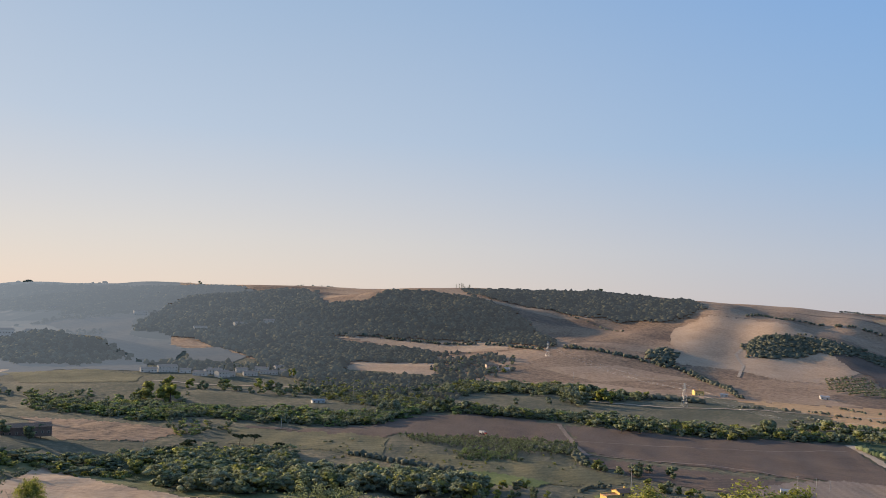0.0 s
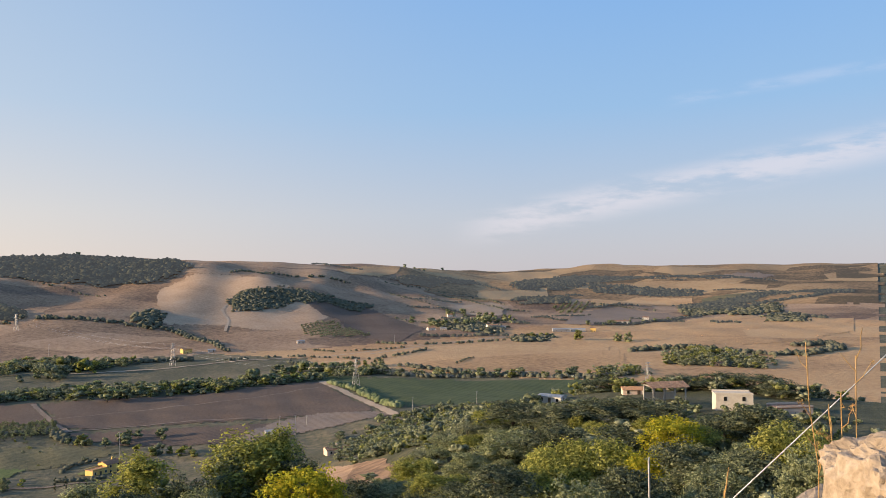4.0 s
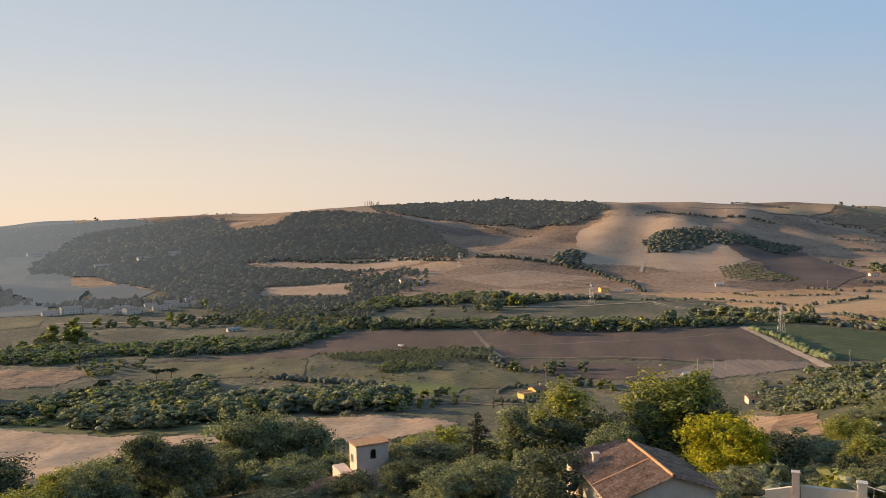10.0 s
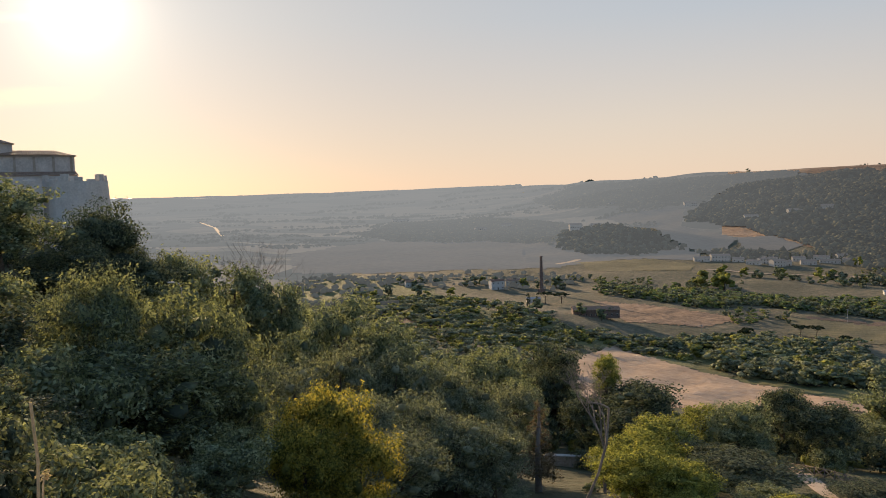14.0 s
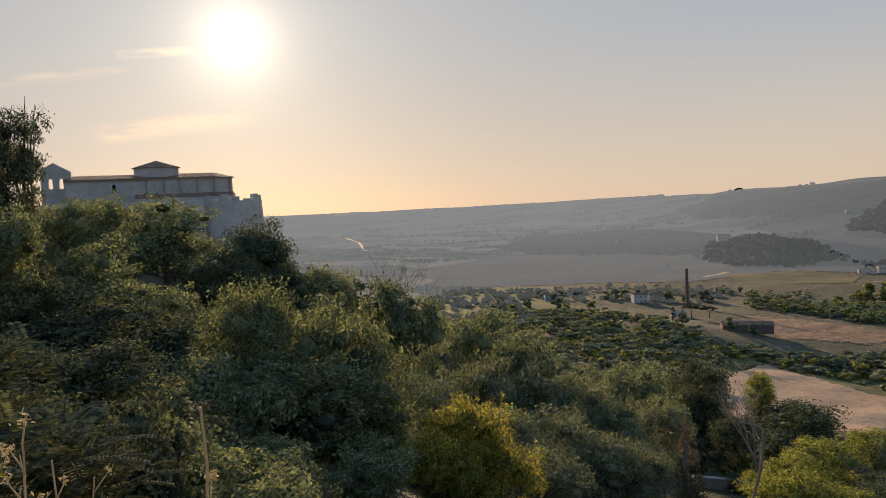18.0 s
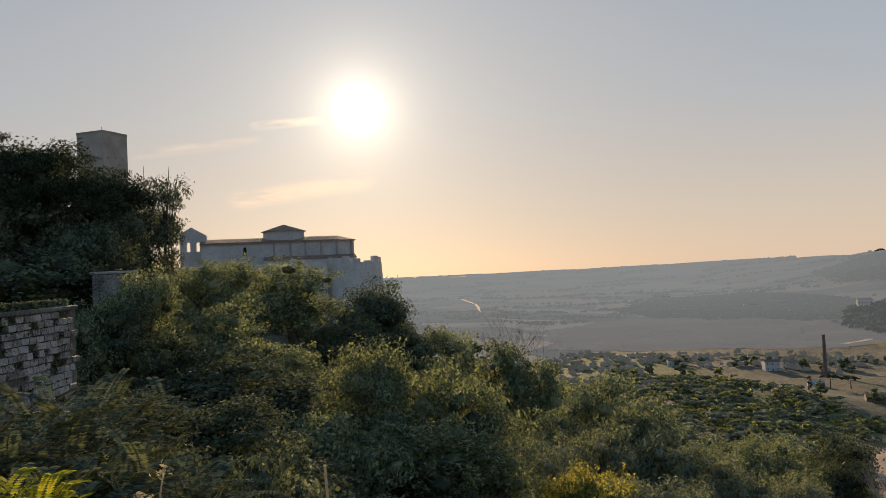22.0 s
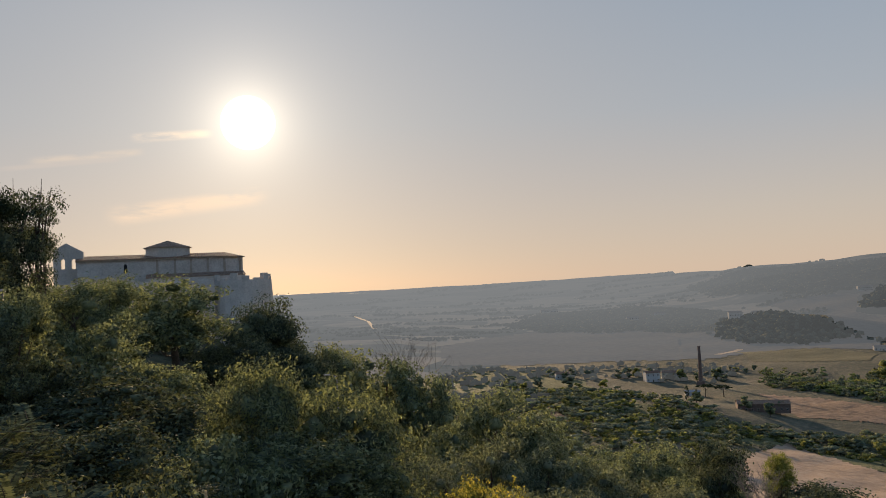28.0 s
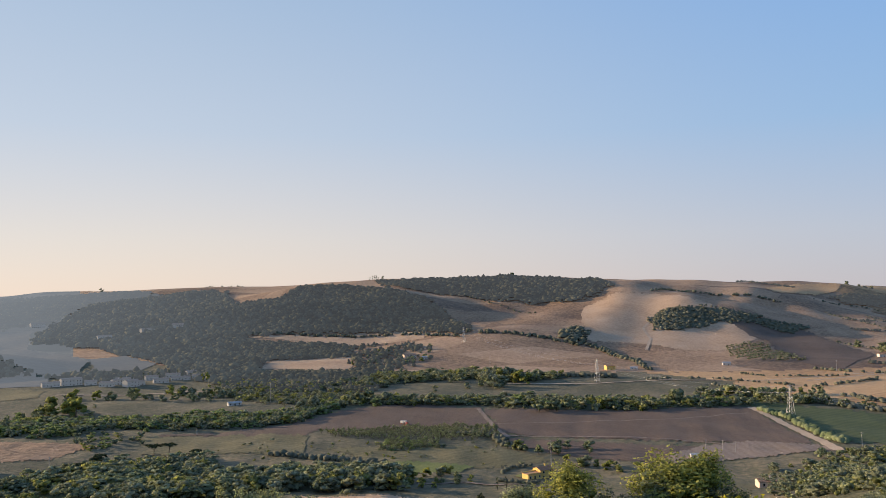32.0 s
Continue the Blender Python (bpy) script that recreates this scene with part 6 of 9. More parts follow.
grove("bush darkbush", [(-28, 190), (-28, 60), (0, 55), (28, 60), (36, 110), (30, 200), (10, 210)], 190, (2.2, 4.6), (1.1, 1.6), 425, NEAR, clear=((-4, 4.5, 104), (-22, -13, 70), (8, 17, 84)))
grove("broad olive bush", [(28, 200), (36, 120), (50, 150), (52, 260), (40, 320), (30, 300)], 80, (3.5, 6.5), (1.0, 1.3), 426, NEAR)
grove("darkbush", [(64, 170), (80, 140), (88, 70), (80, 50), (64, 80)], 45, (2.5, 5), (1.0, 1.5), 427, NEAR)
grove("bush olive darkbush", [(10, 58), (14, 42), (24, 36), (36, 38), (36, 70), (20, 72), (12, 70)], 34, (0.9, 2.2), (1.1, 1.6), 429, NEAR)
grove("bush olive", [(-27, 210), (-10, 220), (-8, 330), (-26, 330)], 50, (2.5, 5), (1.0, 1.4), 428, NEAR)

# undergrowth of the near hillside
brush("undergrowth", "leafy undergrowth between the hillside trees", [(-30, 230), (-28, 112), (0, 100), (36, 96), (40, 150), (30, 250), (20, 258), (12, 300), (6, 318), (-10, 296)], 7.2, (1.5, 3.8), (1.3, 1.9), "brush brush darkbrush", 501, 0.1)
brush("undergrowth", "dense brush on the shoulder of the hill", [(-66, 80), (-45, 80), (-28, 100), (-29, 150), (-33.5, 190), (-35, 290), (-40, 300), (-48, 235), (-64, 225)], 6.4, (1.8, 4.2), (1.2, 1.7), "brush brush darkbrush", 502, 0.0)
brush("undergrowth", "low brush on the shoulder below the houses", [(-36, 300), (-44, 262), (-50, 222), (-64, 212), (-64, 280), (-52, 284), (-42, 312)], 6.2, (1.4, 2.8), (1.4, 2.0), "brush darkbrush greybrush", 507, 0.0)
brush("woodland", "green trees behind the houses on the shoulder", [(-45, 330), (-50, 322), (-56, 316), (-64, 314), (-64, 352), (-54, 350), (-45, 356)], 8.0, (3.5, 6.5), (1.0, 1.4), "belt", 508, 0.0)
brush("undergrowth", "grey-green brush below the town", [(36, 280), (38, 120), (52, 120), (56, 250), (46, 380)], 6.0, (2.0, 4.8), (1.2, 1.7), "greybrush brush", 503, 0.0)

# ---- trees of the hillside ----
plant("drycedar", 32.1, 66, 8.1, 3.8)

# the trees of the slope: kind, bearing, distance, height of the top over the horizon in degrees, width
for kind, az, r, top, wide in (
        ("dark", 0.6, 84, -17.9, 5.8), ("dark", -2.9, 86, -17.6, 5.9),
        ("shadetree", 80.3, 66, 7.1, 5.3), ("shadetree", 79.3, 62, 4.7, 5.2), ("looseleaf", 77.3, 70, 7.1, 4.8), ("shadetree", 81.3, 56, 3.6, 5.1),
        ("dark", -41.6, 255, -9.7, 21.5), ("warm", -39.7, 275, -10.3, 13.0), ("olive", -43.6, 250, -9.9, 17.2), ("dark", -46.6, 238, -9.4, 21.8), ("dark", -49.6, 238, -9.2, 20.0),
        ("dark", -52.1, 232, -9.6, 17.7), ("warm", -53.9, 172, -10.8, 14.5), ("yellow", -52.8, 165, -10.5, 12.6), ("dark", -56.3, 186, -9.9, 19.9), ("dark", -58.8, 180, -9.5, 16.5),
        ("warm", -47.6, 118, -12.1, 11.7), ("warm", -45.2, 117, -12.7, 10.7), ("warm", -44.0, 112, -13.7, 10.3), ("yellow", -50.9, 115, -12.9, 7.0), ("dark", -53.6, 110, -11.8, 10.9),
        ("dark", -49.6, 170, -11.1, 14.3), ("dark", -44.4, 180, -11.1, 15.1), ("broad", -41.2, 190, -11.6, 16.0), ("dark", -48.0, 335, -7.8, 17.9), ("dark", -54.0, 328, -7.6, 22.6),
        ("dark", -56.2, 332, -7.3, 22.9), ("dark", -58.3, 330, -7.3, 25.2), ("dark", -60.2, 318, -7.9, 21.9), ("dark", -50.2, 335, -8.3, 20.5), ("broad", -38.3, 180, -13.2, 11.0),
        ("dark", -40.7, 105, -14.2, 11.2), ("broad", -36.8, 250, -12.0, 12.0), ("broad", -56.1, 105, -13.1, 10.4), ("dark", -58.8, 108, -12.3, 9.9), ("warm", -60.5, 125, -10.5, 10.5),
        ("dark", -50.0, 85, -14.1, 8.5), ("broad", -46.4, 80, -15.1, 8.0), ("dark", -37.4, 120, -15.4, 8.5), ("warm", -35.4, 150, -14.6, 9.0), ("olive", -36.6, 270, -11.7, 11.0),
        ("olive", -38.3, 260, -11.1, 12.0), ("olive", -35.1, 240, -13.0, 11.0), ("broad", -61.5, 90, -12.0, 7.6), ("dark", -56.7, 75, -14.7, 6.3), ("dark", -3.4, 96, -17.6, 5.9),
        ("broad", 1.5, 92, -19.3, 4.9), ("dark", -0.3, 84, -20.2, 5.8), ("dark", -6.8, 78, -19.2, 7.2), ("ailanthus", 80.9, 46, -0.8, 4.6), ("broad", 83.3, 44, -1.7, 3.7),
        ("broad", 4.9, 92, -17.0, 7.7), ("dark", 6.3, 80, -19.1, 8.6), ("dark", 2.5, 84, -19.5, 6.4), ("dark", -4.3, 101, -16.4, 8.5), ("warm", -6.0, 112, -15.4, 11.1),
        ("broad", -7.8, 104, -16.5, 8.8), ("broad", -1.4, 80, -20.6, 7.3), ("dark", -5.4, 84, -18.3, 9.6), ("darkbush", -3.3, 86, -19.1, 5.9), ("broad", -8.8, 80, -17.8, 8.0),
        ("warm", 14.2, 52, -21.3, 5.2), ("warm", 3.4, 52, -21.3, 4.8), ("dark", 9.8, 72, -20.1, 6.6), ("dark", 17.4, 68, -18.9, 9.9), ("broad", 23.0, 84, -16.9, 7.1),
        ("dark", 24.8, 103, -14.6, 11.8), ("warm", 25.1, 52, -18.9, 5.2), ("warm", 21.5, 51, -19.6, 4.7), ("dark", 14.9, 114, -14.3, 6.5), ("dark", 12.1, 110, -15.0, 8.0),
        ("broad", 7.0, 130, -13.7, 11.9), ("broad", 4.1, 126, -14.2, 10.6), ("broad", 35.0, 138, -12.3, 13.7), ("dark", 30.9, 128, -11.9, 8.8), ("warm", 27.0, 104, -12.5, 3.8),
        ("broad", 17.8, 120, -15.6, 11.0), ("warm", 20.2, 118, -15.9, 8.1), ("dark", 20.0, 80, -18.3, 6.7), ("dark", 28.8, 96, -15.6, 6.6), ("broad", 9.8, 122, -15.7, 10.3),
        ("broad", 39.1, 140, -12.6, 11.8), ("olive", 33.7, 96, -14.9, 8.1), ("broad", 16.1, 60, -21.8, 5.0), ("walnutwarm", 8.1, 60, -21.5, 3.7), ("cedar", -8.8, 90, -14.5, 9.3),
        ("olive", -5.2, 104, -16.0, 9.5), ("poplar", -15.3, 160, -12.3, 17.1), ("tallgreen", -11.7, 150, -13.8, 10.3), ("dark", -14.0, 148, -14.4, 11.3), ("dark", -17.6, 152, -14.0, 12.8),
        ("poplar", -22.5, 165, -11.5, 18.9), ("poplar", -24.8, 168, -11.2, 14.1), ("tallgreen", -21.3, 162, -12.6, 11.2), ("dark", -25.5, 160, -13.0, 11.0), ("yellow", -26.3, 128, -14.1, 13.7),
        ("yellow", -28.1, 126, -14.8, 6.7), ("dark", -30.2, 135, -15.1, 11.4), ("dark", -14.4, 66, -16.9, 7.6), ("broad", -18.6, 140, -15.0, 9.6), ("olive", -27.5, 108, -17.4, 9.1),
        ("broad", -9.4, 78, -17.5, 7.2), ("broad", 8.3, 128, -13.4, 11.8), ("dark", 12.3, 95, -15.1, 8.0), ("dark", 15.1, 98, -14.3, 6.7), ("broad", 17.7, 90, -15.3, 7.6),
        ("broad", -6.0, 74, -18.2, 6.2), ("dark", -3.5, 82, -17.3, 5.6), ("warm", -34.2, 200, -13.6, 11.0), ("broad", -33.1, 170, -15.2, 14.3), ("broad", -35.6, 160, -15.2, 17.1),
        ("warm", -38.4, 150, -15.0, 13.8), ("dark", -40.3, 155, -14.5, 13.0), ("broad", -32.8, 120, -17.1, 10.1), ("dark", -37.0, 120, -16.6, 11.9), ("warm", -38.7, 245, -12.0, 11.0),
        ("walnut", 63.7, 50, -5.3, 7.6), ("walnut", 57.6, 50, -7.1, 9.2), ("walnut", 60.8, 46, -10.2, 11.6), ("walnut", 54.7, 48, -12.2, 6.2), ("walnutwarm", 48.3, 41, -14.7, 5.3),
        ("walnutwarm", 45.7, 40, -17.9, 4.6), ("walnutwarm", 49.5, 39, -16.9, 4.5), ("olive", 55.9, 37, -18.6, 4.2), ("ailanthus", 77.4, 85, 1.1, 12.4), ("ailanthus", 73.3, 82, 1.3, 8.2),
        ("broad", 68.7, 105, 1.0, 14.5), ("oak", 62.6, 122, -0.9, 15.0), ("oak", 60.6, 118, -4.2, 13.0), ("broad", 58.6, 112, -6.4, 11.0), ("oak", 64.8, 108, -3.4, 13.0), ("ailanthus", 57.6, 125, -4.3, 10.5), ("broad", 54.4, 128, -5.3, 14.7), ("broad", 51.1, 126, -6.7, 10.6),
        ("ailanthus", 46.6, 96, -8.0, 11.0), ("broad", 43.7, 98, -9.9, 9.0), ("broad", 49.6, 92, -10.1, 7.7), ("olive", 50.5, 72, -12.3, 8.3), ("olive", 46.7, 78, -11.5, 9.5),
        ("olive", 42.9, 80, -11.9, 10.4), ("olive", 39.7, 78, -13.1, 9.0), ("olive", 36.9, 74, -14.6, 7.4), ("olive", 41.4, 64, -15.2, 8.3), ("olive", 45.6, 62, -15.1, 7.6),
        ("olive", 38.2, 60, -17.1, 7.8), ("olive", 42.4, 52, -18.3, 6.8), ("olive", 35.4, 62, -17.8, 6.2), ("broad", 36.0, 125, -12.2, 12.4), ("dark", 30.7, 115, -11.9, 8.4),
        ("broad", 33.3, 110, -14.3, 7.6), ("dark", 24.5, 92, -14.7, 10.6), ("warm", 23.4, 76, -16.7, 7.0), ("warm", 24.6, 56, -18.1, 5.6), ("broad", 76.9, 70, -1.9, 9.1),
        ("broad", 73.3, 66, -2.9, 8.6), ("broad", 69.4, 62, -4.7, 7.6), ("dark", 75.9, 45, -6.4, 7.6), ("dark", 70.8, 45, -8.5, 6.9), ("broad", 74.4, 34, -9.6, 5.2),
        ("dark", 69.2, 34, -13.3, 5.2), ("darkbush", 77.6, 24, -11.3, 3.7), ("darkbush", 73.0, 22, -15.3, 3.7), ("ailanthus", 75.1, 74, 1.2, 9.1), ("ailanthus", 78.3, 70, 0.2, 7.0),
        ("ailanthus", 81.1, 50, -2.4, 5.4), ("broad", 82.2, 62, -1.1, 6.2), ("dark", 78.0, 50, -3.0, 6.9), ("dark", 71.7, 46, -5.0, 7.7),
        ("broad", 74.0, 60, -1.6, 7.3), ("dark", 80.1, 32, -6.8, 4.9), ("dark", 73.5, 30, -8.5, 5.0), ("darkbush", 78.3, 20, -10.8, 4.0), ("darkbush", 71.2, 19, -12.2, 3.2),
        ("shadetree", 86.1, 62, 9.1, 7.1), ("shadetree", 83.0, 64, 7.4, 6.4), ("shadetree", 87.4, 58, 5.3, 8.4), ("shadetree", 82.0, 57, 4.4, 7.4), ("shadetree", 85.0, 54, 2.5, 10.7),
        ("shadetree", 89.6, 60, 2.3, 5.0), ("looseleaf", 78.5, 70, 7.2, 4.8), ("looseleaf", 76.8, 72, 5.9, 2.8), ("looseleaf", 78.0, 68, 4.3, 4.7), ("shadetree", 80.6, 45, -1.1, 4.4), ("broad", 78.8, 47, 0.9, 4.2), ("umbrella", 86.8, 66, 9.6, 19.2)):
    full = max(2.0, r * math.tan(radians(top)) - float(height(*plan(az, r))) + 0.15)
    plant(kind, az, r, full, wide)
    if kind not in ("cedar", "umbrella", "looseleaf", "drycedar", "poplar", "tallgreen") and full > 1.5 * wide + 1:
        plant("darkbush" if kind in ("dark", "shadetree") else "broad", az, r + 1.5, full - 0.6 * wide, wide * 0.95)

for kind in Kind.every:  # models of which none stands in the place
    if not kind.used:
        for o in [*kind.model.children_recursive, kind.model]:
            bpy.data.objects.remove(o)


# ---- buildings ----
def part(name, bm, material, parent, label=""):
    """Links a bmesh as one mesh object under a thing or part."""
    me = bpy.data.meshes.new(name)
    bm.to_mesh(me)
    bm.free()
    me.materials.append(material)
    ob = new(name, me)
    ob.parent = parent
    return tagged(ob, label)


def box(w, d, h, x=0.0, y=0.0, z=0.0, bevel=0.0, turn=0.0, lean=None):
    """A block standing on z, centred at x, y."""
    bm = bmesh.new()
    bmesh.ops.create_cube(bm, size=1, matrix=Matrix.Diagonal((w, d, h, 1)))
    if bevel:
        bmesh.ops.bevel(bm, geom=bm.edges[:], offset=bevel, segments=1, affect="EDGES")
    bmesh.ops.transform(bm, matrix=Matrix.Translation((x, y, z + h / 2)) @ Matrix.Rotation(radians(turn), 4, "Z") @ (lean or Matrix()), verts=bm.verts)
    return bm


def merge(*bms):
    out = bmesh.new()
    for b in bms:
        me = bpy.data.meshes.new("piece")
        b.to_mesh(me)
        b.free()
        out.from_mesh(me)
        bpy.data.meshes.remove(me)
    return out


def outline(points, depth, axis_y=0.0):
    """A flat shape in x and z, given thickness along y."""
    bm = bmesh.new()
    front = [bm.verts.new((x, axis_y, z)) for x, z in points]
    back = [bm.verts.new((x, axis_y + depth, z)) for x, z in points]
    bm.faces.new(front)
    bm.faces.new(back[::-1])
    n = len(points)
    for i in range(n):
        bm.faces.new((front[i], back[i], back[(i + 1) % n], front[(i + 1) % n]))
    bmesh.ops.recalc_face_normals(bm, faces=bm.faces)
    return bm


def wall_with(w, h, thick, holes, z=0.0):
    """A wall along x, its front at y = 0, with rectangular holes (x, z, width, height) right through it; arched where a fifth value is given."""
    xs = sorted({-w / 2, w / 2, *[e for q in holes for e in (q[0] - q[2] / 2, q[0] + q[2] / 2)]})
    zs = sorted({0.0, h, *[e for q in holes for e in (q[1], q[1] + q[3])]})
    bits = []
    for x0, x1 in zip(xs, xs[1:]):
        for z0, z1 in zip(zs, zs[1:]):
            mx, mz = (x0 + x1) / 2, (z0 + z1) / 2
            if not any(abs(mx - q[0]) < q[2] / 2 and q[1] < mz < q[1] + q[3] for q in holes):
                bits.append(box(x1 - x0, thick, z1 - z0, mx, thick / 2, z + z0))
    for q in holes:
        if len(q) > 4:
            r = q[2] / 2
            for s in (-1, 1):
                arc = [(q[0] + s * r * math.cos(a), z + q[1] + q[3] - r + r * math.sin(a)) for a in np.linspace(0, math.pi / 2, 7)]
                bits.append(outline([(q[0] + s * r, z + q[1] + q[3])] + arc, thick))
    out = merge(*bits)
    bmesh.ops.remove_doubles(out, verts=out.verts, dist=0.001)
    return out


def tiled_slope(length, run, drop, step=0.28, thick=0.1):
    """A roof slope along x from the ridge at the origin down to y = -run, with rounded tile courses."""
    bm = bmesh.new()
    n = max(2, int(length / step))
    cols = []
    for i in range(n * 2 + 1):
        x = -length / 2 + length * i / (n * 2)
        lift = 0.1 if i % 2 else 0.0
        cols.append([bm.verts.new((x, -run * k / 3, -drop * k / 3 + lift - 0.015 * (k % 2))) for k in range(4)])
    for a, b in zip(cols, cols[1:]):
        for k in range(3):
            bm.faces.new((a[k], a[k + 1], b[k + 1], b[k]))
    under = [bm.verts.new(p) for p in ((-length / 2, 0, -thick), (length / 2, 0, -thick), (length / 2, -run, -drop - thick), (-length / 2, -run, -drop - thick))]
    bm.faces.new(under)
    for i, j in ((0, 3), (1, 2)):
        edge = cols[0] if i == 0 else cols[-1]
        bm.faces.new((edge[0], edge[3], under[j], under[i]))
    bm.faces.new([c[3] for c in cols] + [under[2], under[3]])
    bmesh.ops.recalc_face_normals(bm, faces=bm.faces)
    return bm


def window_parts(root, x, y, z, w, h, turn=0.0, arch=False):
    """A window: sunk dark pane with a frame and a sill, on the face that looks along -y of the turned house."""
    m = Matrix.Rotation(radians(turn), 4, "Z") @ Matrix.Translation((x, y, z))
    if arch:
        pts = [(-w / 2, 0), (w / 2, 0)] + [(w / 2 * math.cos(a), h - w / 2 + w / 2 * math.sin(a)) for a in np.linspace(0, math.pi, 9)]
        bm = outline(pts, 0.05)
    else:
        bm = box(w, 0.05, h, 0, 0.02, 0)
    bmesh.ops.transform(bm, matrix=m @ Matrix.Translation((0, -0.025, 0)), verts=bm.verts)
    pane = part("window", bm, OPENING, root, "dark window opening")
    f = 0.08 * w + 0.03
    bm = merge(box(w + 2 * f, 0.1, f, 0, -0.03, h), box(f, 0.1, h, -w / 2 - f / 2, -0.03, 0), box(f, 0.1, h, w / 2 + f / 2, -0.03, 0)) if not arch else box(w + 0.2, 0.14, 0.08, 0, -0.04, -0.08)
    bmesh.ops.transform(bm, matrix=m, verts=bm.verts)
    part("frame" if not arch else "sill", bm, PLASTER, pane)
    if not arch:
        bm = box(w + 0.3, 0.18, 0.08, 0, -0.06, -0.08)
        bmesh.ops.transform(bm, matrix=m, verts=bm.verts)
        part("sill", bm, CONCRETE, pane)


def house(label, az, r, w, d, h, turn, wall, roof, windows=3, storeys=1, flat=False, chimney=True, door=True, name="farmhouse", pitch=0.32):
    """A plain country house facing its own -y: walls, two roof slopes, gables, windows, door and chimney."""
    root = new(name)
    root.matrix_basis = Matrix.Translation(ground(az, r, -0.3)) @ Matrix.Rotation(radians(az + turn), 4, "Z")
    tagged(root, label, "house")
    bits = [box(w, d, h)]
    rise = d / 2 * pitch
    if not flat:
        for s in (-1, 1):
            b = outline([(-d / 2, h), (d / 2, h), (0, h + rise)], 0.3)
            bmesh.ops.transform(b, matrix=Matrix.Translation((s * (w / 2 - 0.15) - 0.15, 0, 0)) @ Matrix.Rotation(radians(90), 4, "Z") @ Matrix.Translation((0, -0.3, 0)), verts=b.verts)
            bits.append(b)
    part("wall", merge(*bits), wall, root)
    if flat:
        part("roof", merge(box(w + 0.3, d + 0.3, 0.25, 0, 0, h)), roof, root)
        part("parapet", merge(box(w + 0.1, 0.25, 0.5, 0, -d / 2 + 0.12, h + 0.25), box(w + 0.1, 0.25, 0.5, 0, d / 2 - 0.12, h + 0.25)), wall, root)
    else:
        for s in (0, 180):
            b = tiled_slope(w + 0.8, d / 2 + 0.5, rise + 0.5 * pitch, 0.5 if r > 200 else 0.28)
            bmesh.ops.transform(b, matrix=Matrix.Translation((0, 0, h + rise + 0.12)) @ Matrix.Rotation(radians(s), 4, "Z"), verts=b.verts)
            part("roof_slope", b, roof, root)
    per = max(1, windows // storeys)
    for k in range(storeys):
        for i in range(per):
            x = (i + 0.5) / per * w - w / 2
            if door and k == 0 and i == per // 2:
                continue
            window_parts(root, x, -d / 2, h * (k + 0.35) / storeys, 1.0, 1.3)
    window_parts(root, 0, -w / 2, h * 0.45, 0.9, 1.2, 90)
    if door:
        b = box(1.2, 0.14, 2.1, (per // 2 + 0.5) / per * w - w / 2, -d / 2 - 0.03, 0.3)
        part("door", b, SHUTTER, root, "brown wooden door")
    if chimney and not flat:
        part("chimney", merge(box(0.7, 0.6, rise + 1.1, w * 0.22, d * 0.12, h), box(0.9, 0.8, 0.15, w * 0.22, d * 0.12, h + rise + 1.1)), wall, root)
    return root


